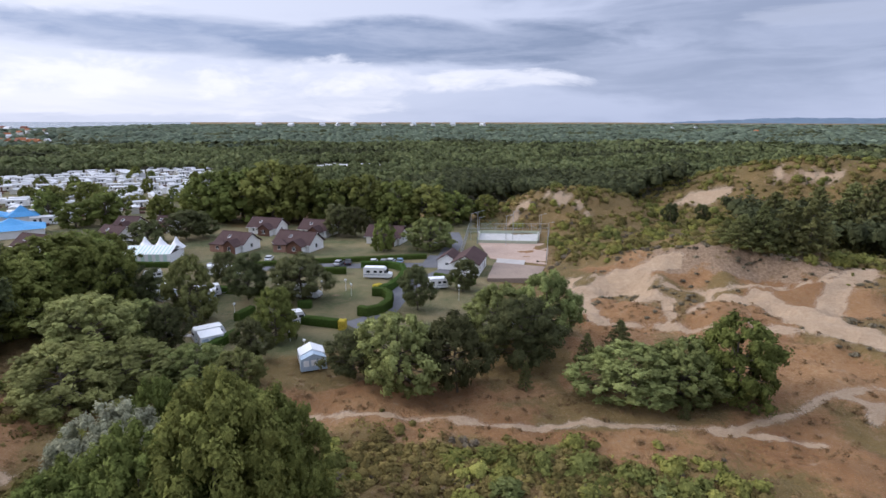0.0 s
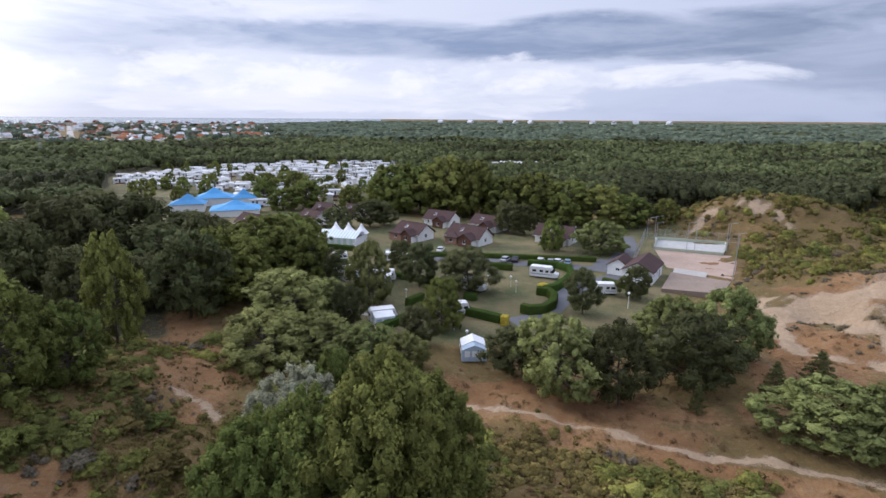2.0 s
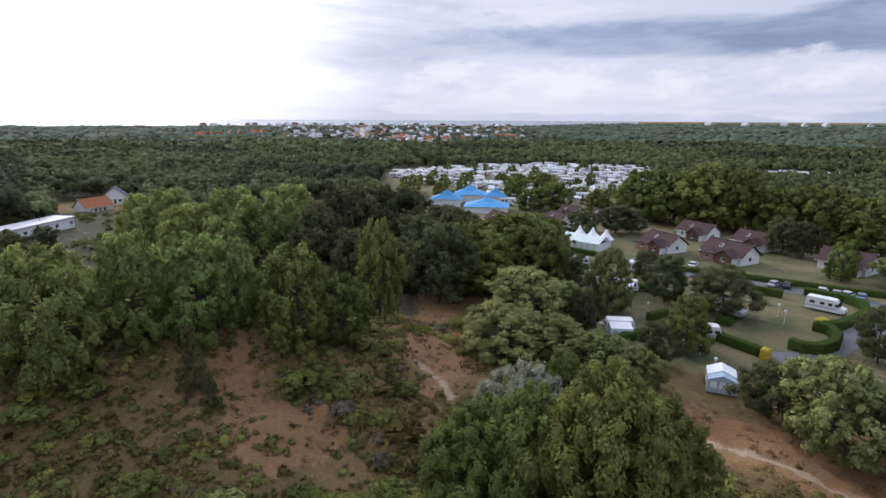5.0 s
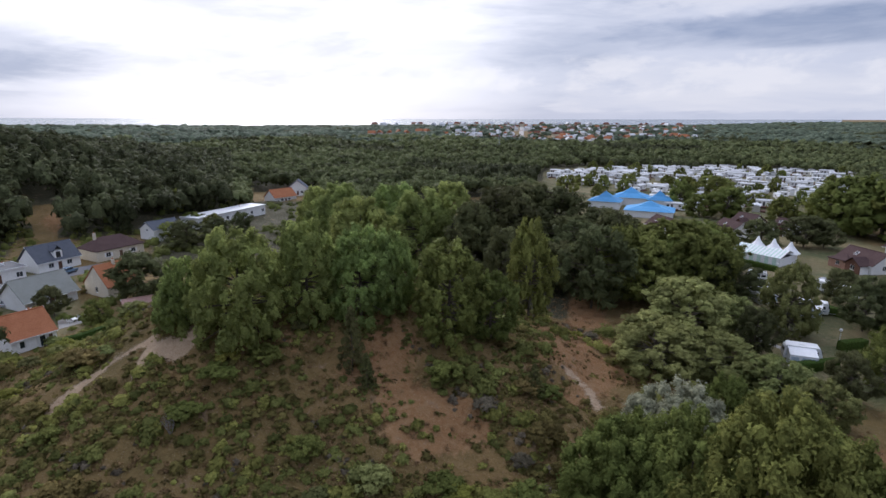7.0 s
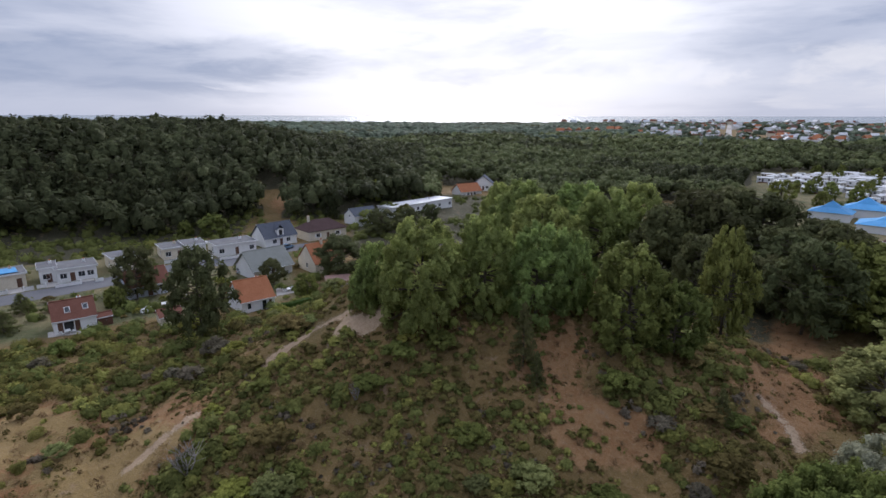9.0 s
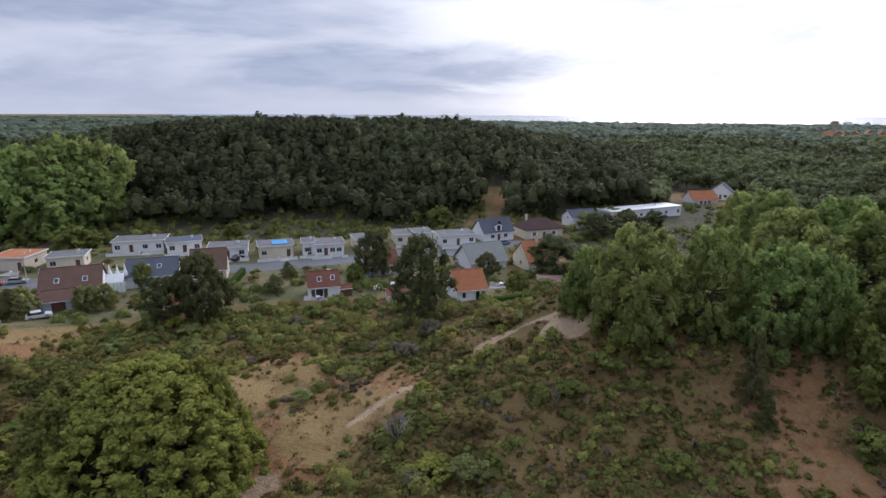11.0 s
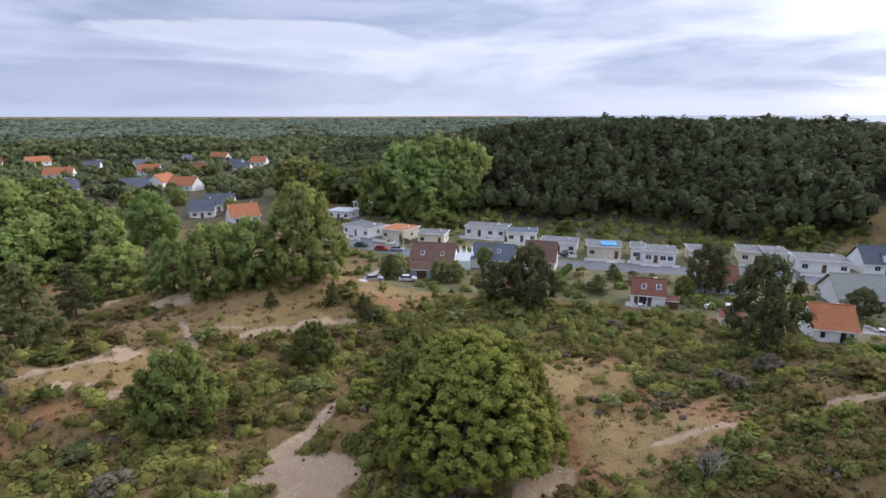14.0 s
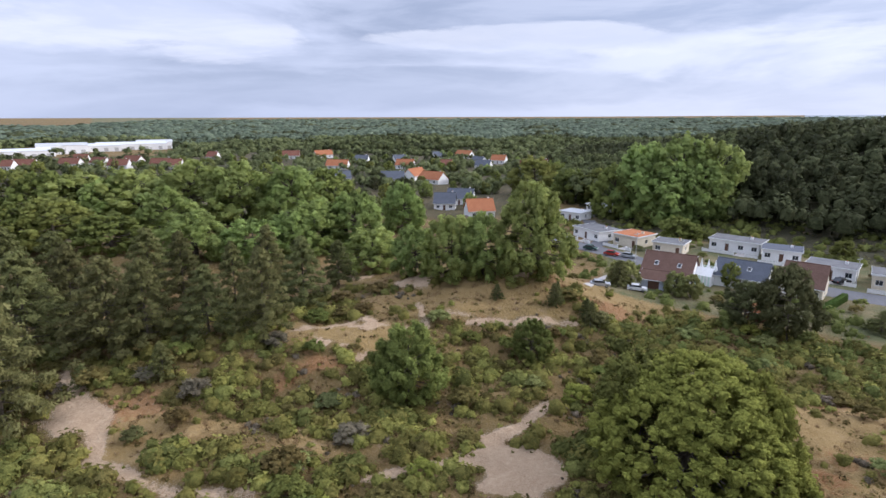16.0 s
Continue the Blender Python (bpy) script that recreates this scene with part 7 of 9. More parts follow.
house("house", "large house with brown tiled roof and white gables", -95.5, -96.9, 124.0, 10.6, 10.0, 2.80, "gable", 4.00, ROOF_BROWN, WALL_WHITE, front=[("w", -3.0, 1.3, 0.95, 1.2), ("w", 3.0, 1.3, 0.95, 1.2), ("d", 0.0, 0.95, 0.08, 2.05)], skylights=[(-2.5, 0.45), (2.5, 0.45)], right=[("w", 0.0, 1.2, 3.0, 1.2)], over=0.4)
house("garage", "grey garage with a brown tiled lean roof", -89.1, -94.4, 127.4, 5.4, 5.0, 2.30, "gable", 1.50, ROOF_BROWN, WALL_GREY, front=[("d", 0.0, 2.4, 0.08, 2.0)], category="garage")
house("house", "low white house with a grey slate roof", -109.5, -88.8, 119.7, 10.6, 9.0, 2.60, "gable", 3.00, ROOF_SLATE, WALL_WHITE, front=[("w", -3.0, 1.3, 0.95, 1.2), ("w", 3.0, 1.3, 0.95, 1.2), ("d", 0.0, 0.95, 0.08, 2.05)], skylights=[(-1.0, 0.5), (1.5, 0.5)])
house("house", "house with a brown tiled roof and cream gable", -115.3, -78.2, 117.8, 7.7, 9.0, 3.00, "gable", 4.00, ROOF_BROWN, WALL_CREAM, front=[("w", -2.5, 1.3, 0.95, 1.2), ("w", 2.5, 1.3, 0.95, 1.2), ("d", 0.0, 0.95, 0.08, 2.05)], right=[("w", -1.0, 1.0, 0.9, 1.2), ("w", 0.0, 1.0, 3.4, 1.1)], over=0.3)
house("house", "small white house with red-brown tiled roof and two skylights", -108.4, -46.7, 116.3, 6.6, 6.0, 2.50, "gable", 2.70, ROOF_RED, WALL_WHITE, front=[("g", -1.0, 1.6, 0.1, 2.0), ("d", -2.3, 0.8, 0.08, 2.0), ("d", 0.3, 0.8, 0.08, 2.0)], skylights=[(-0.9, 0.45), (1.9, 0.5)], chimneys=[(1.2, 0.2, 0.5)], over=0.2)
house("house", "grey-blue rendered house with reddish roof behind a pine", -128.4, -40.3, 121.6, 8.3, 8.0, 2.60, "gable", 2.60, ROOF_RED, WALL_GREY, front=[("w", -2.5, 1.3, 0.95, 1.2), ("w", 2.5, 1.3, 0.95, 1.2), ("d", 0.0, 0.95, 0.08, 2.05)])
house("house", "white house with orange tiled roof and white shutters", -112.4, -15.9, 117.3, 6.6, 8.0, 2.60, "gable", 3.20, ROOF_ORANGE, WALL_WHITE, front=[("w", -1.8, 0.8, 0.9, 1.2), ("w", 1.2, 0.9, 0.3, 1.9), ("d", 2.3, 0.8, 0.08, 2.0)], shutter=TRIM, chimneys=[(1.5, 0.4, 0.5)], over=0.25)
house("house", "house with a broad grey-green roof and white gable trim", -139.0, -15.9, 123.8, 10.2, 9.0, 2.40, "gable", 3.60, ROOF_GREEN, WALL_WHITE, front=[("w", -2.5, 1.3, 0.95, 1.2), ("w", 2.5, 1.3, 0.95, 1.2), ("d", 0.0, 0.95, 0.08, 2.05)], over=0.5)
house("house", "white-gabled house with a steep orange tiled roof", -140.3, -2.1, 29.5, 9.0, 8.0, 2.60, "cross", 4.20, ROOF_ORANGE, WALL_CREAM, front=[("w", 0.0, 1.0, 0.9, 1.2)], right=[("w", 1.5, 1.1, 0.9, 1.2)], over=0.2, chimneys=[(0.5, 0.0, 0.8)])
house("shed", "garden shed with red tiled roof", -92.5, -71.0, 127.6, 3.8, 3.5, 1.90, "gable", 1.00, ROOF_ORANGE, WALL_WOOD, front=[("d", 0.0, 0.9, 0.05, 1.7)], category="shed", over=0.3)
house("shed", "low red-roofed shed with a white door", -107.2, -30.1, 117.6, 3.7, 3.5, 1.70, "gable", 0.90, ROOF_RED, WALL_CREAM, front=[("d", 0.8, 0.8, 0.05, 1.5)], category="shed", over=0.3)
house("shed", "brown wooden garden shed", -108.7, -41.8, 121.0, 2.4, 2.0, 1.70, "gable", 0.50, ROOF_RED, WALL_WOOD, front=[("d", 0.0, 0.8, 0.05, 1.5)], category="shed", over=0.15)
house("garden_shelter", "garden shelter with a faded pink tiled roof", -122.0, 1.7, 95.0, 5.0, 3.5, 1.7, "gable", 1.0, ROOF_PINK, WALL_WOOD, front=[("g", 0.0, 2.6, 0.1, 1.5)], category="shelter", over=0.4)

# ---- the little town beyond the poplars ----
house("house", "white house with orange tiled roof in the town", -112.9, -302.0, 117.4, 16.0, 9.0, 3.0, "gable", 4.0, ROOF_ORANGE, WALL_WHITE, front=[("w", -4.8, 1.3, 0.95, 1.2), ("w", 4.8, 1.3, 0.95, 1.2), ("d", 0.0, 0.95, 0.08, 2.05)], right=[("w", 0.0, 1.2, 3.2, 1.1)], left=[("w", 0.0, 1.2, 3.2, 1.1)], chimneys=[(5.6, 0.3, 0.9)], group="town houses")
house("house", "white house with orange tiled roof in the town", -92.1, -194.7, 168.5, 10.3, 9.0, 3.0, "gable", 4.0, ROOF_ORANGE, WALL_WHITE, front=[("w", -3.1, 1.3, 0.95, 1.2), ("w", 3.1, 1.3, 0.95, 1.2), ("d", 0.0, 0.95, 0.08, 2.05)], right=[("w", 0.0, 1.2, 3.2, 1.1)], left=[("w", 0.0, 1.2, 3.2, 1.1)], chimneys=[(3.6, 0.3, 0.9)], group="town houses")
house("house", "white house with orange tiled roof in the town", -80.3, -418.2, 151.8, 16.0, 9.0, 3.0, "gable", 4.0, ROOF_ORANGE, WALL_WHITE, front=[("w", -4.8, 1.3, 0.95, 1.2), ("w", 4.8, 1.3, 0.95, 1.2), ("d", 0.0, 0.95, 0.08, 2.05)], right=[("w", 0.0, 1.2, 3.2, 1.1)], left=[("w", 0.0, 1.2, 3.2, 1.1)], chimneys=[(5.6, 0.3, 0.9)], group="town houses")
house("house", "white house with orange tiled roof in the town", -209.3, -475.6, 121.0, 16.0, 9.0, 3.0, "gable", 4.0, ROOF_ORANGE, WALL_WHITE, front=[("w", -4.8, 1.3, 0.95, 1.2), ("w", 4.8, 1.3, 0.95, 1.2), ("d", 0.0, 0.95, 0.08, 2.05)], right=[("w", 0.0, 1.2, 3.2, 1.1)], left=[("w", 0.0, 1.2, 3.2, 1.1)], chimneys=[(5.6, 0.3, 0.9)], group="town houses")
house("house", "white house with orange tiled roof in the town", -211.3, -409.6, 132.3, 11.8, 9.0, 3.0, "gable", 4.0, ROOF_ORANGE, WALL_WHITE, front=[("w", -3.5, 1.3, 0.95, 1.2), ("w", 3.5, 1.3, 0.95, 1.2), ("d", 0.0, 0.95, 0.08, 2.05)], right=[("w", 0.0, 1.2, 3.2, 1.1)], left=[("w", 0.0, 1.2, 3.2, 1.1)], chimneys=[(4.1, 0.3, 0.9)], group="town houses")
house("house", "white house with orange tiled roof in the town", -263.8, -376.3, 124.7, 11.7, 9.0, 3.0, "gable", 4.0, ROOF_ORANGE, WALL_WHITE, front=[("w", -3.5, 1.3, 0.95, 1.2), ("w", 3.5, 1.3, 0.95, 1.2), ("d", 0.0, 0.95, 0.08, 2.05)], right=[("w", 0.0, 1.2, 3.2, 1.1)], left=[("w", 0.0, 1.2, 3.2, 1.1)], chimneys=[(4.1, 0.3, 0.9)], group="town houses")
house("house", "white house with orange tiled roof in the town", -262.7, -344.8, 114.5, 16.0, 9.0, 3.0, "gable", 4.0, ROOF_ORANGE, WALL_WHITE, front=[("w", -4.8, 1.3, 0.95, 1.2), ("w", 4.8, 1.3, 0.95, 1.2), ("d", 0.0, 0.95, 0.08, 2.05)], right=[("w", 0.0, 1.2, 3.2, 1.1)], left=[("w", 0.0, 1.2, 3.2, 1.1)], chimneys=[(5.6, 0.3, 0.9)], group="town houses")
house("house", "white house with orange tiled roof in the town", -89.1, -534.3, -172.5, 16.0, 9.0, 3.0, "gable", 4.0, ROOF_ORANGE, WALL_WHITE, front=[("w", -4.8, 1.3, 0.95, 1.2), ("w", 4.8, 1.3, 0.95, 1.2), ("d", 0.0, 0.95, 0.08, 2.05)], right=[("w", 0.0, 1.2, 3.2, 1.1)], left=[("w", 0.0, 1.2, 3.2, 1.1)], chimneys=[(5.6, 0.3, 0.9)], group="town houses")
house("house", "white house with orange tiled roof in the town", -127.3, -399.1, 145.9, 13.1, 9.0, 3.0, "gable", 4.0, ROOF_ORANGE, WALL_WHITE, front=[("w", -3.9, 1.3, 0.95, 1.2), ("w", 3.9, 1.3, 0.95, 1.2), ("d", 0.0, 0.95, 0.08, 2.05)], right=[("w", 0.0, 1.2, 3.2, 1.1)], left=[("w", 0.0, 1.2, 3.2, 1.1)], chimneys=[(4.6, 0.3, 0.9)], group="town houses")
house("house", "white house with orange tiled roof in the town", -109.3, -324.4, -138.6, 16.0, 9.0, 3.0, "gable", 4.0, ROOF_ORANGE, WALL_WHITE, front=[("w", -4.8, 1.3, 0.95, 1.2), ("w", 4.8, 1.3, 0.95, 1.2), ("d", 0.0, 0.95, 0.08, 2.05)], right=[("w", 0.0, 1.2, 3.2, 1.1)], left=[("w", 0.0, 1.2, 3.2, 1.1)], chimneys=[(5.6, 0.3, 0.9)], group="town houses")
house("house", "white house with grey slate roof in the town", -91.6, -312.3, 163.4, 13.0, 9.0, 3.0, "gable", 3.8, ROOF_SLATE, WALL_WHITE, front=[("w", -3.9, 1.3, 0.95, 1.2), ("w", 3.9, 1.3, 0.95, 1.2), ("d", 0.0, 0.95, 0.08, 2.05)], right=[("w", 0.0, 1.2, 3.2, 1.1)], left=[("w", 0.0, 1.2, 3.2, 1.1)], chimneys=[(4.6, 0.3, 0.9)], group="town houses")
house("house", "white house with grey slate roof in the town", -86.0, -215.5, 153.3, 8.7, 9.0, 3.0, "gable", 3.8, ROOF_SLATE, WALL_WHITE, front=[("w", -2.6, 1.3, 0.95, 1.2), ("w", 2.6, 1.3, 0.95, 1.2), ("d", 0.0, 0.95, 0.08, 2.05)], right=[("w", 0.0, 1.2, 3.2, 1.1)], left=[("w", 0.0, 1.2, 3.2, 1.1)], chimneys=[(3.1, 0.3, 0.9)], group="town houses")
house("house", "white house with grey slate roof in the town", -97.5, -225.4, 146.2, 11.4, 9.0, 3.0, "gable", 3.8, ROOF_SLATE, WALL_WHITE, front=[("w", -3.4, 1.3, 0.95, 1.2), ("w", 3.4, 1.3, 0.95, 1.2), ("d", 0.0, 0.95, 0.08, 2.05)], right=[("w", 0.0, 1.2, 3.2, 1.1)], left=[("w", 0.0, 1.2, 3.2, 1.1)], chimneys=[(4.0, 0.3, 0.9)], group="town houses")
house("house", "white house with grey slate roof in the town", -65.3, -327.4, 174.6, 8.8, 9.0, 3.0, "gable", 3.8, ROOF_SLATE, WALL_WHITE, front=[("w", -2.7, 1.3, 0.95, 1.2), ("w", 2.7, 1.3, 0.95, 1.2), ("d", 0.0, 0.95, 0.08, 2.05)], right=[("w", 0.0, 1.2, 3.2, 1.1)], left=[("w", 0.0, 1.2, 3.2, 1.1)], chimneys=[(3.1, 0.3, 0.9)], group="town houses")
house("house", "white house with grey slate roof in the town", -108.9, -460.1, 151.4, 10.6, 9.0, 3.0, "gable", 3.8, ROOF_SLATE, WALL_WHITE, front=[("w", -3.2, 1.3, 0.95, 1.2), ("w", 3.2, 1.3, 0.95, 1.2), ("d", 0.0, 0.95, 0.08, 2.05)], right=[("w", 0.0, 1.2, 3.2, 1.1)], left=[("w", 0.0, 1.2, 3.2, 1.1)], chimneys=[(3.7, 0.3, 0.9)], group="town houses")
house("house", "white house with grey slate roof in the town", -179.6, -372.9, 134.8, 11.0, 9.0, 3.0, "gable", 3.8, ROOF_SLATE, WALL_WHITE, front=[("w", -3.3, 1.3, 0.95, 1.2), ("w", 3.3, 1.3, 0.95, 1.2), ("d", 0.0, 0.95, 0.08, 2.05)], right=[("w", 0.0, 1.2, 3.2, 1.1)], left=[("w", 0.0, 1.2, 3.2, 1.1)], chimneys=[(3.9, 0.3, 0.9)], group="town houses")
house("house", "white house with grey slate roof in the town", -190.0, -403.0, 95.5, 16.0, 9.0, 3.0, "gable", 3.8, ROOF_SLATE, WALL_WHITE, front=[("w", -4.8, 1.3, 0.95, 1.2), ("w", 4.8, 1.3, 0.95, 1.2), ("d", 0.0, 0.95, 0.08, 2.05)], right=[("w", 0.0, 1.2, 3.2, 1.1)], left=[("w", 0.0, 1.2, 3.2, 1.1)], chimneys=[(5.6, 0.3, 0.9)], group="town houses")
house("house", "white house with grey slate roof in the town", -137.9, -448.4, -175.1, 11.1, 9.0, 3.0, "gable", 3.8, ROOF_SLATE, WALL_WHITE, front=[("w", -3.3, 1.3, 0.95, 1.2), ("w", 3.3, 1.3, 0.95, 1.2), ("d", 0.0, 0.95, 0.08, 2.05)], right=[("w", 0.0, 1.2, 3.2, 1.1)], left=[("w", 0.0, 1.2, 3.2, 1.1)], chimneys=[(3.9, 0.3, 0.9)], group="town houses")
house("house", "white house with grey slate roof in the town", -183.1, -474.5, -177.2, 11.2, 9.0, 3.0, "gable", 3.8, ROOF_SLATE, WALL_WHITE, front=[("w", -3.4, 1.3, 0.95, 1.2), ("w", 3.4, 1.3, 0.95, 1.2), ("d", 0.0, 0.95, 0.08, 2.05)], right=[("w", 0.0, 1.2, 3.2, 1.1)], left=[("w", 0.0, 1.2, 3.2, 1.1)], chimneys=[(3.9, 0.3, 0.9)], group="town houses")
house("house", "white house with red-brown roof at the town's edge", 137.6, -504.4, 160.6, 16.0, 9.0, 3.0, "gable", 4.2, ROOF_RED, WALL_WHITE, front=[("w", -4.8, 1.3, 0.95, 1.2), ("w", 4.8, 1.3, 0.95, 1.2), ("d", 0.0, 0.95, 0.08, 2.05)], right=[("w", 0.0, 1.2, 3.2, 1.1)], left=[("w", 0.0, 1.2, 3.2, 1.1)], chimneys=[(5.6, 0.3, 0.9)], group="town houses")
house("house", "white house with red-brown roof at the town's edge", 110.8, -514.8, 155.4, 16.0, 9.0, 3.0, "gable", 4.2, ROOF_RED, WALL_WHITE, front=[("w", -4.8, 1.3, 0.95, 1.2), ("w", 4.8, 1.3, 0.95, 1.2), ("d", 0.0, 0.95, 0.08, 2.05)], right=[("w", 0.0, 1.2, 3.2, 1.1)], left=[("w", 0.0, 1.2, 3.2, 1.1)], chimneys=[(5.6, 0.3, 0.9)], group="town houses")
house("house", "white house with red-brown roof at the town's edge", 90.8, -515.3, 135.1, 16.0, 9.0, 3.0, "gable", 4.2, ROOF_RED, WALL_WHITE, front=[("w", -4.8, 1.3, 0.95, 1.2), ("w", 4.8, 1.3, 0.95, 1.2), ("d", 0.0, 0.95, 0.08, 2.05)], right=[("w", 0.0, 1.2, 3.2, 1.1)], left=[("w", 0.0, 1.2, 3.2, 1.1)], chimneys=[(5.6, 0.3, 0.9)], group="town houses")
house("house", "white house with red-brown roof at the town's edge", 72.3, -480.6, 159.1, 14.7, 9.0, 3.0, "gable", 4.2, ROOF_RED, WALL_WHITE, front=[("w", -4.4, 1.3, 0.95, 1.2), ("w", 4.4, 1.3, 0.95, 1.2), ("d", 0.0, 0.95, 0.08, 2.05)], right=[("w", 0.0, 1.2, 3.2, 1.1)], left=[("w", 0.0, 1.2, 3.2, 1.1)], chimneys=[(5.1, 0.3, 0.9)], group="town houses")
house("house", "white house with red-brown roof at the town's edge", 68.8, -527.2, 141.7, 16.0, 9.0, 3.0, "gable", 4.2, ROOF_RED, WALL_WHITE, front=[("w", -4.8, 1.3, 0.95, 1.2), ("w", 4.8, 1.3, 0.95, 1.2), ("d", 0.0, 0.95, 0.08, 2.05)], right=[("w", 0.0, 1.2, 3.2, 1.1)], left=[("w", 0.0, 1.2, 3.2, 1.1)], chimneys=[(5.6, 0.3, 0.9)], group="town houses")
house("house", "white house with red-brown roof at the town's edge", 43.5, -478.4, 157.3, 15.2, 9.0, 3.0, "gable", 4.2, ROOF_RED, WALL_WHITE, front=[("w", -4.6, 1.3, 0.95, 1.2), ("w", 4.6, 1.3, 0.95, 1.2), ("d", 0.0, 0.95, 0.08, 2.05)], right=[("w", 0.0, 1.2, 3.2, 1.1)], left=[("w", 0.0, 1.2, 3.2, 1.1)], chimneys=[(5.3, 0.3, 0.9)], group="town houses")
house("house", "white house with red-brown roof at the town's edge", 7.2, -534.8, 149.4, 9.1, 9.0, 3.0, "gable", 4.2, ROOF_RED, WALL_WHITE, front=[("w", -2.7, 1.3, 0.95, 1.2), ("w", 2.7, 1.3, 0.95, 1.2), ("d", 0.0, 0.95, 0.08, 2.05)], right=[("w", 0.0, 1.2, 3.2, 1.1)], left=[("w", 0.0, 1.2, 3.2, 1.1)], chimneys=[(3.2, 0.3, 0.9)], group="town houses")
house("house", "white house with red-brown roof at the town's edge", -58.4, -522.7, 167.5, 14.8, 9.0, 3.0, "gable", 4.2, ROOF_RED, WALL_WHITE, front=[("w", -4.4, 1.3, 0.95, 1.2), ("w", 4.4, 1.3, 0.95, 1.2), ("d", 0.0, 0.95, 0.08, 2.05)], right=[("w", 0.0, 1.2, 3.2, 1.1)], left=[("w", 0.0, 1.2, 3.2, 1.1)], chimneys=[(5.2, 0.3, 0.9)], group="town houses")
house("house", "white house with red-brown roof at the town's edge", 32.4, -466.0, 164.0, 8.1, 9.0, 3.0, "gable", 4.2, ROOF_RED, WALL_WHITE, front=[("w", -2.4, 1.3, 0.95, 1.2), ("w", 2.4, 1.3, 0.95, 1.2), ("d", 0.0, 0.95, 0.08, 2.05)], right=[("w", 0.0, 1.2, 3.2, 1.1)], left=[("w", 0.0, 1.2, 3.2, 1.1)], chimneys=[(2.8, 0.3, 0.9)], group="town houses")
house("house", "white house with red-brown roof at the town's edge", 118.7, -592.1, 172.7, 11.3, 9.0, 3.0, "gable", 4.2, ROOF_RED, WALL_WHITE, front=[("w", -3.4, 1.3, 0.95, 1.2), ("w", 3.4, 1.3, 0.95, 1.2), ("d", 0.0, 0.95, 0.08, 2.05)], right=[("w", 0.0, 1.2, 3.2, 1.1)], left=[("w", 0.0, 1.2, 3.2, 1.1)], chimneys=[(3.9, 0.3, 0.9)], group="town houses")
house("house", "white house with red-brown roof at the town's edge", 145.7, -496.4, 160.9, 7.9, 9.0, 3.0, "gable", 4.2, ROOF_RED, WALL_WHITE, front=[("w", -2.4, 1.3, 0.95, 1.2), ("w", 2.4, 1.3, 0.95, 1.2), ("d", 0.0, 0.95, 0.08, 2.05)], right=[("w", 0.0, 1.2, 3.2, 1.1)], left=[("w", 0.0, 1.2, 3.2, 1.1)], chimneys=[(2.8, 0.3, 0.9)], group="town houses")
house("house", "house with reddish roof among garden trees", -262.8, -358.4, 111.9, 7.4, 9.0, 3.0, "gable", 4.0, ROOF_RED, WALL_WHITE, front=[("w", -2.2, 1.3, 0.95, 1.2), ("w", 2.2, 1.3, 0.95, 1.2), ("d", 0.0, 0.95, 0.08, 2.05)], right=[("w", 0.0, 1.2, 3.2, 1.1)], left=[("w", 0.0, 1.2, 3.2, 1.1)], chimneys=[(2.6, 0.3, 0.9)], group="town houses")
house("house", "house with reddish roof among garden trees", -218.3, -355.4, 131.8, 8.5, 9.0, 3.0, "gable", 4.0, ROOF_RED, WALL_WHITE, front=[("w", -2.6, 1.3, 0.95, 1.2), ("w", 2.6, 1.3, 0.95, 1.2), ("d", 0.0, 0.95, 0.08, 2.05)], right=[("w", 0.0, 1.2, 3.2, 1.1)], left=[("w", 0.0, 1.2, 3.2, 1.1)], chimneys=[(3.0, 0.3, 0.9)], group="town houses")
house("house", "house with reddish roof among garden trees", -203.5, -352.9, 150.4, 8.0, 9.0, 3.0, "gable", 4.0, ROOF_RED, WALL_WHITE, front=[("w", -2.4, 1.3, 0.95, 1.2), ("w", 2.4, 1.3, 0.95, 1.2), ("d", 0.0, 0.95, 0.08, 2.05)], right=[("w", 0.0, 1.2, 3.2, 1.1)], left=[("w", 0.0, 1.2, 3.2, 1.1)], chimneys=[(2.8, 0.3, 0.9)], group="town houses")
house("house", "house with reddish roof among garden trees", -155.5, -387.2, 158.1, 8.4, 9.0, 3.0, "gable", 4.0, ROOF_RED, WALL_WHITE, front=[("w", -2.5, 1.3, 0.95, 1.2), ("w", 2.5, 1.3, 0.95, 1.2), ("d", 0.0, 0.95, 0.08, 2.05)], right=[("w", 0.0, 1.2, 3.2, 1.1)], left=[("w", 0.0, 1.2, 3.2, 1.1)], chimneys=[(2.9, 0.3, 0.9)], group="town houses")

# ---- roads ----
ribbon("road", [(-93.0, -150.2), (-99.2, -131.1), (-101.9, -114.5), (-106.7, -99.2), (-118.0, -85.5), (-126.5, -69.4), (-138.0, -51.1), (-151.0, -34.2), (-151.7, -22.1), (-163.3, -13.3), (-168.5, 3.7)], 8.0, ASPHALT, "grey asphalt street in front of the bungalows", "road")
ribbon("road", [(-100.5, -132.7), (-111.5, -142.8), (-121.2, -161.6), (-128.3, -176.7), (-136.3, -177.7)], 4.5, ASPHALT, "grey asphalt side road climbing to the woods", "road", 0.08)
ribbon("road", [(-17.7, 99.5), (-12.7, 105.2), (-10.4, 116.0), (-6.7, 129.2), (0.9, 139.8), (1.0, 155.3), (3.9, 174.5), (3.2, 191.1)], 5.0, ASPHALT, "camp road bending between hedges", "road")
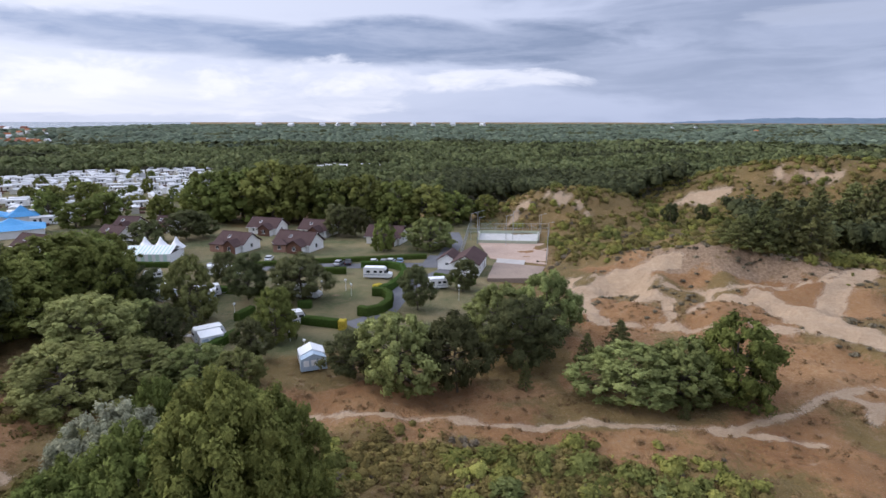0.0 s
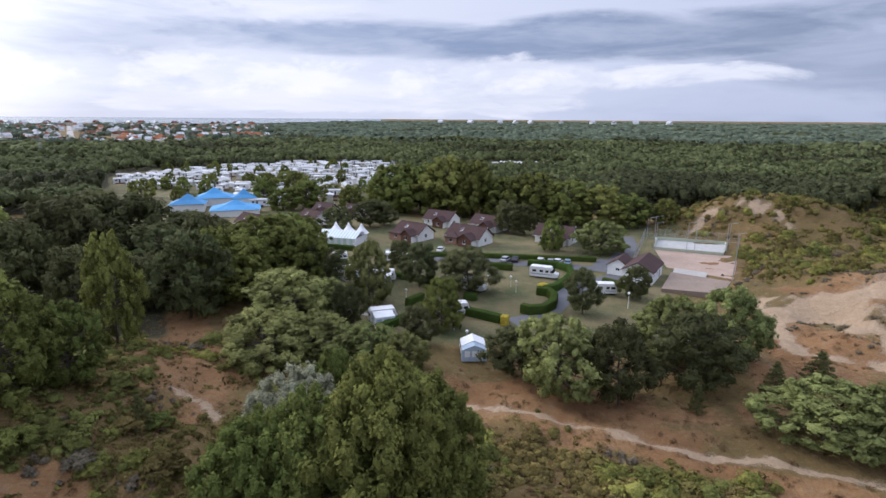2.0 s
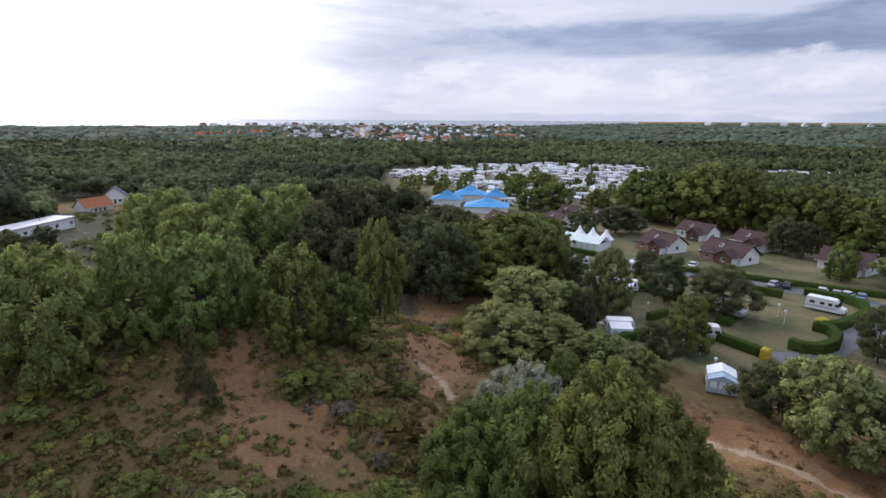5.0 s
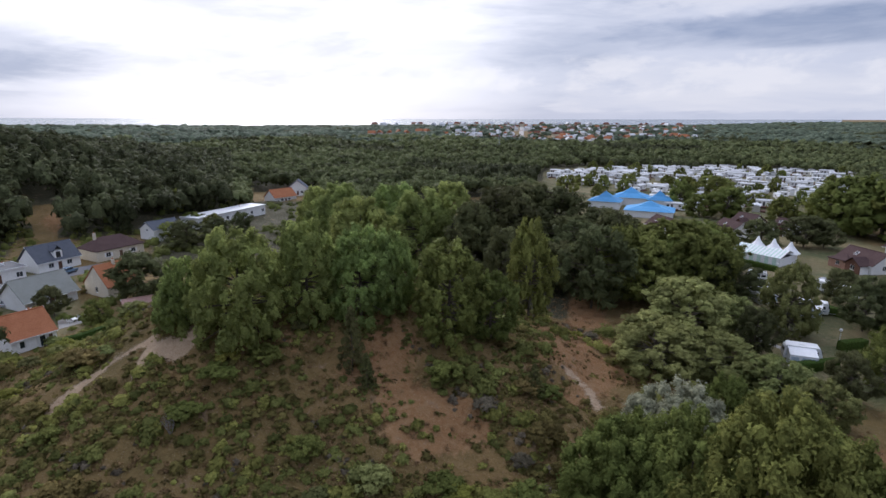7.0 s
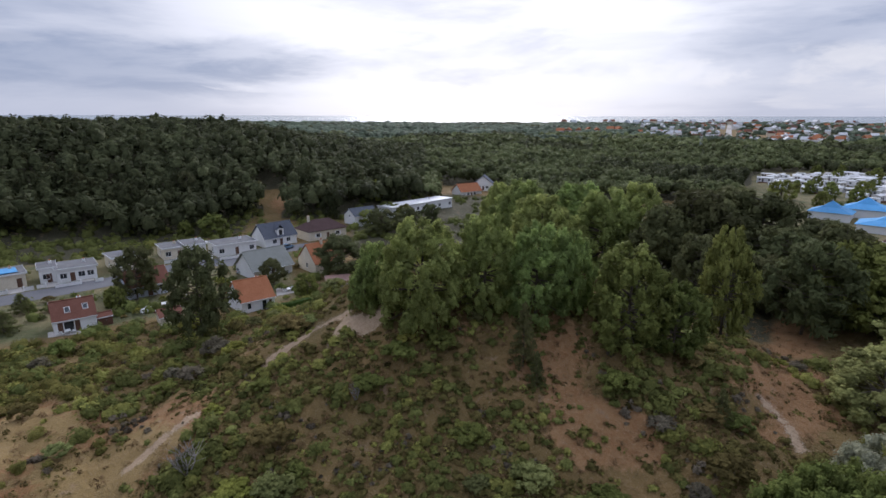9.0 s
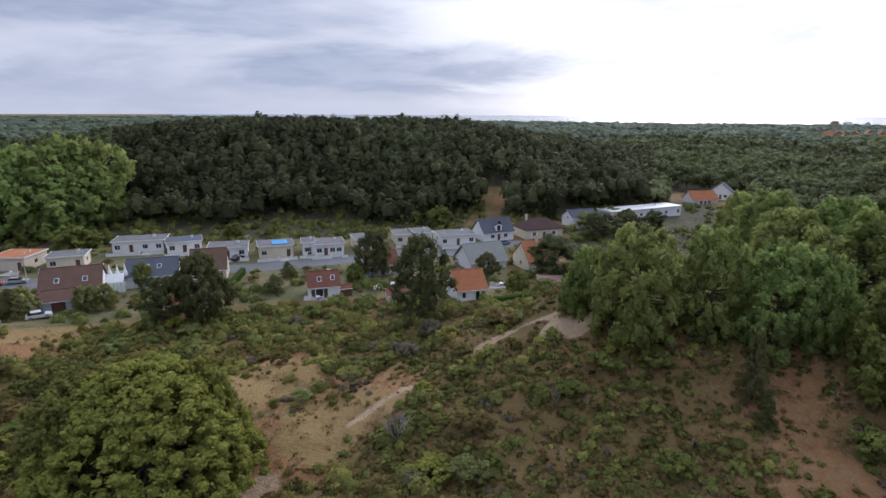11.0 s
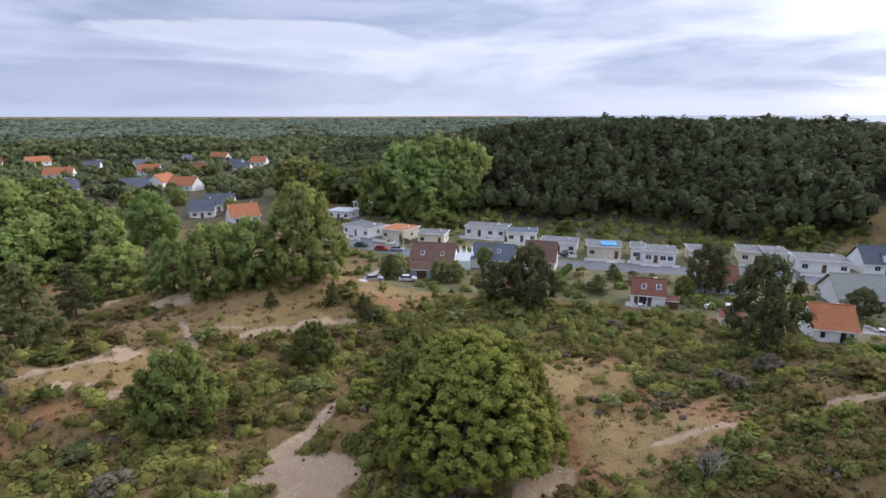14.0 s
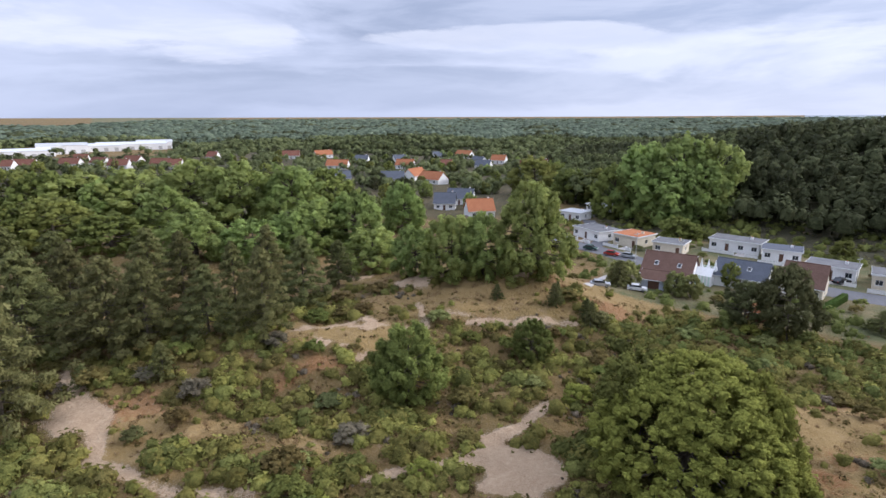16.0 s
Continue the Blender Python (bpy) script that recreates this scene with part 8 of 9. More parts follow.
ribbon("road", [(-61.7, 140.9), (-47.1, 141.9), (-34.2, 144.5), (-22.0, 144.5), (-9.8, 145.4), (0.9, 144.3), (8.1, 136.9)], 5.0, ASPHALT, "camp road behind the parked cars", "road", 0.08)
ribbon("path", [(-59.0, 97.3), (-50.2, 95.4), (-45.1, 94.4)], 1.2, PAVING, "pale concrete path between pitches", "path", 0.08)
ribbon("path", [(-66.3, -88.8), (-80.9, -103.2), (-85.1, -105.2)], 1.6, PAVING, "pale paved drive edge", "path", 0.08)
slab("car_park", [(-6.6, 142.8), (2.5, 144.3), (2.6, 155.3), (-3.9, 157.2)], ASPHALT, "asphalt yard beside the washhouse", "yard", 0.05)

# ---- hedges ----
hedge([(-16.9, 106.1), (-15.2, 105.3), (-12.8, 106.7), (-11.4, 110.5), (-11.6, 115.4), (-13.1, 118.4), (-15.7, 118.9)], 1.9, 1.6, "clipped dark green hedge between camp pitches")
hedge([(-14.4, 120.3), (-12.3, 122.9), (-10.4, 129.3), (-9.7, 135.4), (-10.7, 140.7), (-14.2, 143.2), (-21.8, 143.1)], 1.7, 1.5, "clipped dark green hedge between camp pitches")
hedge([(-28.3, 101.4), (-24.3, 100.2), (-19.7, 98.8)], 1.6, 1.5, "clipped dark green hedge between camp pitches")
hedge([(-52.4, 121.0), (-45.4, 120.2), (-38.2, 118.3)], 1.5, 1.5, "clipped dark green hedge between camp pitches")
hedge([(-60.0, 140.6), (-49.3, 144.2), (-34.9, 147.8), (-19.7, 150.6), (-4.7, 153.3)], 1.3, 1.3, "clipped dark green hedge between camp pitches")
hedge([(-30.7, 136.8), (-24.8, 137.1)], 1.7, 1.5, "clipped dark green hedge between camp pitches")
hedge([(-39.7, 87.0), (-38.5, 90.8), (-37.3, 94.3)], 1.5, 1.4, "clipped dark green hedge between camp pitches")
hedge([(-40.1, 102.0), (-38.6, 106.6)], 1.7, 1.5, "clipped dark green hedge between camp pitches")
hedge([(-30.3, 110.4), (-27.5, 110.4)], 1.5, 1.5, "clipped dark green hedge between camp pitches")
hedge([(-42.6, 133.1), (-37.7, 134.6), (-35.2, 136.2)], 1.5, 1.4, "clipped dark green hedge between camp pitches")
hedge([(-86.3, 143.6), (-73.2, 143.2)], 1.4, 1.2, "clipped dark green hedge between camp pitches")
hedge([(-2.0, 133.1), (7.6, 127.0)], 1.3, 1.3, "clipped dark green hedge between camp pitches")
hedge([(-19.5, 98.1), (-18.2, 98.0)], 1.8, 1.6, "clipped golden hedge end with bright yellow leaves", LEAF_GOLD, group="golden hedge ends")
hedge([(-15.5, 120.9), (-14.3, 122.3)], 1.8, 1.6, "clipped golden hedge end with bright yellow leaves", LEAF_GOLD, group="golden hedge ends")
hedge([(-106.0, -68.1), (-119.6, -72.3)], 1.5, 1.2, "clipped garden hedge beside the brown-roofed house", group="garden hedges")
hedge([(-105.3, -10.0), (-104.3, -7.4), (-108.2, -4.3)], 1.5, 1.2, "dark green garden hedge", group="garden hedges")

# ---- caravans, tents and cars ----
caravan(-41.7, 92.7, 37.1, 5.4, "white caravan with a canvas porch beside a hedge", True)
motorhome(-16.1, 133.0, -4.2, 7.0)
caravan(-1.2, 124.2, 11.7, 4.6, "white caravan beside the camp road")
motorhome(-29.8, 117.2, -8.7, 5.8, "white motorhome half hidden by a pine")
caravan(-52.4, 118.0, 23.8, 5.6, "white caravan with a blue-grey awning under trees", True)
caravan(-71.0, 130.6, 28.2, 4.4, "small white caravan behind the hedge")
caravan(-62.9, 117.8, 62.9, 5.2, "white caravan with awning behind trees", True)
caravan(-28.8, 100.7, 29.0, 4.4, "white caravan tucked behind a dark tree")
caravan(11.4, 94.4, 2.6, 4.8, "white caravan glimpsed under a large pine")
caravan(-57.9, 135.4, 8.5, 4.8, "white caravan by the camp road")
caravan(-53.5, 134.4, 13.5, 4.8, "white caravan by the camp road")
folding_camper(-21.3, 83.4, 20.0)
marquee(-82.1, 152.7, 2.5, 13.2, 9.0)
car(-28.2, 145.4, 75.0, 1, label="silver car parked beside the camp hedge")
car(-25.8, 146.3, 94.0, 2, label="dark car parked beside the camp hedge")
car(-18.9, 146.8, 89.0, 0, label="white van-like car parked beside the hedge")
car(-16.2, 146.7, 88.0, 1, label="silver car parked beside the hedge")
car(-14.3, 147.4, 79.0, 0, label="white car parked beside the hedge")
car(-11.8, 147.6, 91.0, 3, label="steel-blue car parked beside the hedge")
car(-48.7, 150.6, 94.0, 0, label="white car on the camp road")
car(-42.9, 145.7, 90.0, 2, label="dark car on the camp road")
car(-54.3, 145.5, 85.0, 0, label="white car by the back hedge")
car(-51.9, 145.9, 84.0, 1, label="silver car by the back hedge")
car(-61.4, 142.1, 80.0, 1, label="silver car among the caravans")
car(-2.5, 168.6, 85.0, 0, label="white car under an olive tree")
car(-82.0, -92.1, 137.0, 0, label="white hatchback on a gravel drive")
car(-72.3, -92.4, 147.0, 1, label="silver car with a tarpaulin on the drive")
car(-94.6, -140.2, 127.0, 0, label="white car parked on the street")
car(-98.9, -122.3, 122.0, 4, label="red car parked on the street")
car(-97.7, -130.3, 122.0, 5, label="dark car parked on the street")
car(-101.8, -118.6, 122.0, 1, label="silver car parked on the street")
car(-131.1, -80.5, 177.0, 2, label="dark car in a garage entrance")
car(-140.4, -21.6, 177.0, 1, label="pale car beside the green-roofed house")
car(-164.0, -11.9, 137.0, 3, label="blue-grey car in front of the slate house")
car(-155.8, -35.3, 177.0, 2, label="dark car in front of a bungalow")

# ---- garden furniture, terraces and sheeting ----
def garden_table(x, y, turn, mat, label):
    """A garden table; its chairs are things of their own."""
    ob = ground_part("garden_table", x, y, turn, label, "table", "garden tables")
    bm = boxes((-0.8, 0.8, -0.45, 0.45, 0.70, 0.74))
    soften(bm, 0.015, 1)
    part("tabletop", bm, mat, ob)
    for sx in (-0.7, 0.7):
        for sy in (-0.36, 0.36):
            part("leg", boxes((sx - 0.025, sx + 0.025, sy - 0.025, sy + 0.025, 0.0, 0.70)), mat, ob)


def garden_chair(x, y, turn, mat, label):
    ob = ground_part("garden_chair", x, y, turn, label, "chair", "garden chairs")
    part("seat", boxes((-0.24, 0.24, -0.24, 0.24, 0.42, 0.46)), mat, ob)
    part("backrest", boxes((-0.24, 0.24, 0.20, 0.24, 0.46, 0.95)), mat, ob)
    for sx in (-0.21, 0.21):
        for sy in (-0.21, 0.21):
            part("leg", boxes((sx - 0.02, sx + 0.02, sy - 0.02, sy + 0.02, 0.0, 0.42)), mat, ob)


slab("terrace", [(-118.5, -11.5), (-124.0, -12.0), (-126.5, -7.6), (-121.0, -6.0)], PAVING, "pale stone terrace behind the orange-roofed house", "terrace", 0.06)
slab("terrace", [(-103.2, -49.0), (-106.0, -50.2), (-107.4, -44.6), (-104.4, -43.6)], PAVING, "pale terrace before the small white house", "terrace", 0.06)
for x, y, turn, n in ((-121.6, -9.2, 20, 4), (-104.6, -46.4, 30, 4), (-113.6, -36.0, 65, 3), (-116.8, -33.6, 10, 2)):
    garden_table(x, y, turn, TRIM, "white garden table on the grass or terrace")
    for k in range(n):
        a = radians(turn + 90 * (k % 2) * 2 + (0 if k < 2 else 35) + 90)
        garden_chair(x + 1.0 * math.cos(a), y + 1.0 * math.sin(a), math.degrees(a) - 90, TRIM, "white garden chair beside a table")


def roof_sheet(x, y, turn, w, d, z):
    """A tarpaulin laid over a flat roof, hanging a little over the edge."""
    ob = ground_part("tarpaulin", x, y, turn, "bright blue tarpaulin spread over a flat roof", "tarpaulin", lift=z)
    bm = boxes((-w / 2, w / 2, -d / 2, d / 2, 0.0, 0.12))
    bmesh.ops.subdivide_edges(bm, edges=bm.edges[:], cuts=4, use_grid_fill=True)
    rng = np.random.default_rng(8)
    for v in bm.verts:
        v.co.z += rng.uniform(0, 0.10)
    part("sheet", bm, CANVAS_BLUE, ob)


roof_sheet(-139.0, -72.2, 121.0, 4.2, 5.0, 3.52)
marquee(-101.5, -92.8, 118.0, 4.6, 3.6)

# ---- posts and lamps ----
pole("camp_lamp", -42.2, 106.4, 1.9, 0.06, TRIM, "white camp path lamp with a round globe", "lamp", "globe", "camp path lamps")
pole("camp_lamp", -64.6, 123.4, 2.0, 0.06, TRIM, "white camp path lamp with a round globe", "lamp", "globe", "camp path lamps")
pole("camp_lamp", -27.4, 120.0, 2.6, 0.06, TRIM, "white camp path lamp with a round globe", "lamp", "globe", "camp path lamps")
pole("camp_lamp", -39.1, 125.9, 2.7, 0.06, TRIM, "white camp path lamp with a round globe", "lamp", "globe", "camp path lamps")
pole("camp_lamp", -22.4, 122.3, 2.3, 0.06, TRIM, "white camp path lamp with a round globe", "lamp", "globe", "camp path lamps")
pole("camp_lamp", -20.5, 118.6, 2.4, 0.06, TRIM, "white camp path lamp with a round globe", "lamp", "globe", "camp path lamps")
pole("camp_lamp", -23.3, 87.1, 2.0, 0.06, TRIM, "white camp path lamp with a round globe", "lamp", "globe", "camp path lamps")
pole("camp_lamp", -27.1, 92.1, 1.5, 0.06, TRIM, "white camp path lamp with a round globe", "lamp", "globe", "camp path lamps")
pole("camp_lamp", 9.1, 84.2, 1.4, 0.06, TRIM, "white camp path lamp with a round globe", "lamp", "globe", "camp path lamps")
pole("camp_lamp", 3.5, 115.2, 3.1, 0.06, TRIM, "white camp path lamp with a round globe", "lamp", "globe", "camp path lamps")
pole("camp_lamp", -74.3, 145.5, 1.2, 0.06, TRIM, "white camp path lamp with a round globe", "lamp", "globe", "camp path lamps")
pole("camp_lamp", -5.3, 127.1, 1.3, 0.06, TRIM, "white camp path lamp with a round globe", "lamp", "globe", "camp path lamps")
pole("floodlight_mast", 9.2, 178.7, 8.8, 0.10, STEEL, "tall galvanised court mast", "mast", "arm", "court masts")
pole("floodlight_mast", 11.0, 172.6, 10.4, 0.10, STEEL, "tall galvanised court mast", "mast", "arm", "court masts")
pole("floodlight_mast", 12.6, 188.3, 5.9, 0.10, STEEL, "tall galvanised court mast", "mast", "arm", "court masts")
pole("floodlight_mast", 19.8, 170.1, 9.5, 0.10, STEEL, "tall galvanised court mast", "mast", "arm", "court masts")
pole("floodlight_mast", 22.5, 174.7, 10.1, 0.10, STEEL, "tall galvanised court mast", "mast", "arm", "court masts")
pole("floodlight_mast", 30.8, 174.1, 9.1, 0.10, STEEL, "tall galvanised court mast", "mast", "arm", "court masts")
pole("floodlight_mast", 34.1, 189.2, 6.8, 0.10, STEEL, "tall galvanised court mast", "mast", "arm", "court masts")
pole("floodlight_mast", 31.0, 160.3, 9.4, 0.10, STEEL, "tall galvanised court mast", "mast", "arm", "court masts")
pole("utility_pole", -100.5, -114.5, 8.1, 0.12, CONCRETE, "grey utility pole beside the street", "pole", "crossbar", "street poles")
pole("utility_pole", -113.0, -111.5, 5.6, 0.12, CONCRETE, "grey utility pole beside the street", "pole", "crossbar", "street poles")
pole("utility_pole", -132.5, -78.2, 6.8, 0.12, CONCRETE, "grey utility pole beside the street", "pole", "crossbar", "street poles")
pole("utility_pole", -123.9, -30.8, 2.9, 0.12, CONCRETE, "grey utility pole beside the street", "pole", "crossbar", "street poles")
pole("utility_pole", -128.7, -83.4, 2.9, 0.12, CONCRETE, "grey utility pole beside the street", "pole", "crossbar", "street poles")
pole("utility_pole", -135.3, -41.5, 6.7, 0.12, CONCRETE, "grey utility pole beside the street", "pole", "crossbar", "street poles")

# ---- the sports court ----
slab("court_1", [(13.5, 152.7), (28.3, 145.8), (33.9, 172.4), (11.3, 174.7)], COURT, "pink grit boules court", "court", 0.06)
slab("court_2", [(13.5, 141.4), (20.6, 139.2), (23.1, 150.1), (15.4, 152.6)], PAVING, "pale concrete slab beside the court", "court", 0.10)
slab("court_3", [(11.1, 173.6), (29.9, 171.9), (33.7, 189.3), (13.2, 191.2)], CONCRETE, "hard court with low boards", "court", 0.10)
slab("yard", [(10.8, 129.7), (22.9, 129.7), (27.0, 141.0), (14.0, 145.5)], YARD, "worn pinkish yard before the washhouse", "yard", 0.05)
COURT_CORNERS = [(11.1, 173.6), (29.9, 171.9), (33.6, 188.7), (13.0, 189.5)]
FENCE_CORNERS = [(4.9, 150.8), (9.2, 191.5), (37.5, 191.7), (27.2, 141.5)]

# ---- mobile homes and the blue roofs ----
blue_pavilion(-172.4, 187.4, 35.0, 14.4, 10.8, 7.0, "bright blue tent-like roof over white walls")
blue_pavilion(-171.7, 202.9, 35.0, 16.0, 12.0, 7.5, "bright blue tent-like roof over white walls")
blue_pavilion(-147.0, 185.3, 35.0, 19.2, 14.4, 6.0, "bright blue tent-like roof over white walls")
blue_pavilion(-160.2, 208.0, 35.0, 11.2, 8.4, 7.0, "bright blue tent-like roof over white walls")

# ---- court fence, goals ----
def fence(corners, high, label, step=3.0, rails=(0.1, 0.5, 0.98), mesh_wires=6):
    ob = new("court_fence")
    ob.location = (*corners[0], at(*corners[0]))
    for a, b in zip(corners[:-1], corners[1:]):
        a, b = Vector((*a, 0)), Vector((*b, 0))
        n = max(1, int((b - a).length / step))
        for i in range(n + 1):
            q = a.lerp(b, i / n) - Vector((*corners[0], 0))
            bm = bmesh.new()
            limb(bm, (q.x, q.y, -0.2), (q.x, q.y, high), 0.05, 0.05, 6)
            part("post", bm, STEEL, ob)
        for k in [r * high for r in rails] + [high * (j + 1) / (mesh_wires + 1) for j in range(mesh_wires)]:
            bm = bmesh.new()
            p, q = a - Vector((*corners[0], 0)), b - Vector((*corners[0], 0))
            thick = 0.03 if k in [r * high for r in rails] else 0.012
            limb(bm, (p.x, p.y, k), (q.x, q.y, k), thick, thick, 4)
            part("rail" if thick > 0.02 else "wire", bm, STEEL, ob)
    return tagged(ob, label, "fence")


fence(FENCE_CORNERS, 3.2, "tall grey wire fence round the sports court")


def board_ring(corners, high=1.1):
    ob = new("court_boards")
    ob.location = (*corners[0], at(*corners[0]))
    ring = [Vector((*c, 0)) - Vector((*corners[0], 0)) for c in corners]
    ring.append(ring[0])
    for a, b in zip(ring[:-1], ring[1:]):
        u = (b - a).normalized() * 0.05
        s = Vector((-u.y, u.x, 0))
        bm = bmesh.new()
        v = [bm.verts.new(p + Vector((0, 0, z))) for z in (0.0, high) for p in (a - s, b - s, b + s, a + s)]
        for f in ((3, 2, 1, 0), (4, 5, 6, 7), (0, 1, 5, 4), (1, 2, 6, 5), (2, 3, 7, 6), (3, 0, 4, 7)):
            bm.faces.new([v[i] for i in f])
        part("board", bm, BOARDS, ob)
    mid = (ring[0] + ring[1] + ring[2] + ring[3]) / 4
    for e in ((ring[0] + ring[3]) / 2, (ring[1] + ring[2]) / 2):
        bm = bmesh.new()
        box(bm, e.x - 0.08, e.x + 0.08, e.y - 1.6, e.y + 1.6, 2.0, 2.15)
        box(bm, e.x - 0.08, e.x + 0.08, e.y - 1.7, e.y - 1.58, 0.0, 2.15)
        box(bm, e.x - 0.08, e.x + 0.08, e.y + 1.58, e.y + 1.7, 0.0, 2.15)
        part("goal_frame", bm, TRIM, ob)
    return tagged(ob, "low pale green boards round the ball court", "court boards")


board_ring(COURT_CORNERS)


# ---- the static pitches: rows of mobile homes ----
def static_field():
    rng = np.random.default_rng(5)
    count = 0
    for row in range(-60, 60):
        for col in range(-60, 60):
            u, v = row * 9.4 + 2.5 * math.sin(col * 1.3), col * 11.6 + 2.5 * math.sin(row * 2.1)
            a = radians(28)
            x = -150 + u * math.cos(a) - v * math.sin(a) + rng.uniform(-1.0, 1.0)
            y = 290 + u * math.sin(a) + v * math.cos(a) + rng.uniform(-1.0, 1.0)
            d, az = math.hypot(x, y), math.degrees(math.atan2(-x, y))
            main = 22.5 < az < 48 and 258 + max(0, 30 - az) * 4 < d < 490 - max(0, az - 36) * 6
            strip = 5 < az < 15.5 and 440 < d < 490
            if not (main or strip) or count > 310 or rng.uniform() < 0.10:
                continue
            if az > 39.5 and d < 300 + (az - 39) * 5:
                continue
            kind = int(rng.choice([0, 1, 2, 3], p=[0.46, 0.20, 0.22, 0.12]))
            mobile_home(kind, x, y, 28 + (90 if rng.uniform() < 0.4 else 0) + rng.uniform(-14, 14))
            count += 1


static_field()


# ---- pines along the foot of the ridge ----
def ridge_front():
    rng = np.random.default_rng(9)
    for i in range(64):
        az = 82 + 62 * (i + rng.uniform(0.1, 0.9)) / 64
        foot = np.interp(az, [80, 90, 108, 130, 146], [236, 206, 211, 219, 252]) + rng.uniform(-3, 26)
        x, y = polar(az, foot)
        if 92.5 < az < 98 or 131 < az < 137:
            continue
        h = rng.uniform(9, 14)
        tree("pine", x, y, h, h * rng.uniform(0.5, 0.7), "dark ridge pine with a bare lower trunk", 1000)


ridge_front()


# ---- the coast town and the far works ----
FAR_HOUSES = {}


def far_house(x, y, turn, kind, scale=1.0, plain_far=False):
    key = (kind, plain_far)
    if key not in FAR_HOUSES:
        ob = new("house")
        w, d, h = 10.0, 8.0, 5.5
        part("wall", boxes((-w / 2, w / 2, -d / 2, d / 2, -1.0, h)), (WALL_WHITE, WALL_CREAM, WALL_WHITE, WALL_PINK)[kind], ob)
        bm = bmesh.new()
        prism(bm, [(-d / 2 - 0.4, h), (d / 2 + 0.4, h), (0, h + 3.6)], -w / 2 - 0.3, w / 2 + 0.3, "x")
        r = part("roof", bm, (ROOF_ORANGE, ROOF_RED, ROOF_PALE, ROOF_BROWN)[kind], ob)
        if not plain_far:
            part("chimney", boxes((3.0, 3.8, -0.4, 0.4, h + 2.5, h + 4.6)), WALL_PINK, r)
            for k in (-3.0, 3.0):
                part("window", boxes((k - 0.6, k + 0.6, -d / 2 - 0.05, -d / 2 + 0.01, 1.6, 3.0)), GLASS, ob)
        FAR_HOUSES[key] = ob
        ob.matrix_basis = pose(x, y, at(x, y), 0, 0, turn)
    else:
        ob = copy_thing(FAR_HOUSES[key], pose(x, y, at(x, y), 0, 0, turn) @ Matrix.Scale(scale, 4))
    return tagged(ob, ("pale house with orange roof in the coast town", "cream house with red-brown roof in the coast town", "white house with pale grey roof in the coast town", "brick house with brown roof in the coast town")[kind], "house", "coast town houses")


def coast_town():
    rng = np.random.default_rng(14)
    for i in range(285):
        az = rng.uniform(35, 59) if i % 3 else rng.normal(49, 4.5)
        d = 862 + 13 * abs(az - 49) + 1250 * rng.uniform() ** 1.5
        if not 34.5 < az < 59.5 or abs(az - 51.2) * d < 700:
            continue
        x, y = polar(az, d)
        far_house(x, y, rng.uniform(0, 180), int(rng.choice([0, 1, 2, 3], p=[0.24, 0.16, 0.54, 0.06])), rng.uniform(0.85, 1.25), d > 1000)
    for i in range(40):
        x, y = polar(rng.uniform(36, 66), rng.uniform(2150, 2400))
        far_house(x, y, rng.uniform(0, 180), int(rng.choice([1, 2])), 2.0, True)
    for az, d in ((64.5, 1140), (65.5, 1150), (66.3, 1145), (62.8, 1130), (63.6, 1150), (60.8, 1200), (61.5, 1190), (12, 2900), (9, 2950), (6, 2900), (3, 3000), (-1, 2950), (-4, 2900), (15, 2850), (18, 2900), (1, 2960), (10.5, 2920), (-22, 2300), (-24, 2350), (-29, 1900)):
        x, y = polar(az, d)
        far_house(x, y, rng.uniform(0, 180), 0 if d < 2000 else 2, 1.5 if 1000 < d < 1800 else 1.6 if d < 2500 else 2.6, True)
    ribbon("road", [polar(51.2, d) for d in range(850, 2200, 90)], 11.0, PAVING, "long straight pale street through the coast town", "road", 0.5)


coast_town()


def works_hall(az, d, w, deep, h):
    x, y = polar(az, d)
    ob = ground_part("works_hall", x, y, az, "long low white works hall with a pale roof", "hall", "white works halls")
    part("wall", boxes((-w / 2, w / 2, -deep / 2, deep / 2, -1.0, h)), WALL_WHITE, ob)
    bm = bmesh.new()
    prism(bm, [(-deep / 2 - 0.4, h), (deep / 2 + 0.4, h), (0, h + 2.2)], -w / 2 - 0.4, w / 2 + 0.4, "x")
    part("roof", bm, ROOF_PALE, ob)
    for k in range(5):
        part("loading_door", boxes((-w / 2 + w * (k + 0.5) / 5 - 2, -w / 2 + w * (k + 0.5) / 5 + 2, -deep / 2 - 0.06, -deep / 2 - 0.003, 0, 4)), CONCRETE, ob)


for az, d, w, deep, h in ((195.6, 705, 60, 30, 7), (192.6, 735, 46, 34, 9), (190.2, 748, 50, 30, 6.5), (187.4, 775, 74, 34, 7), (185.6, 800, 40, 30, 9), (197.6, 760, 40, 30, 5)):
    works_hall(az, d, w, deep, h)


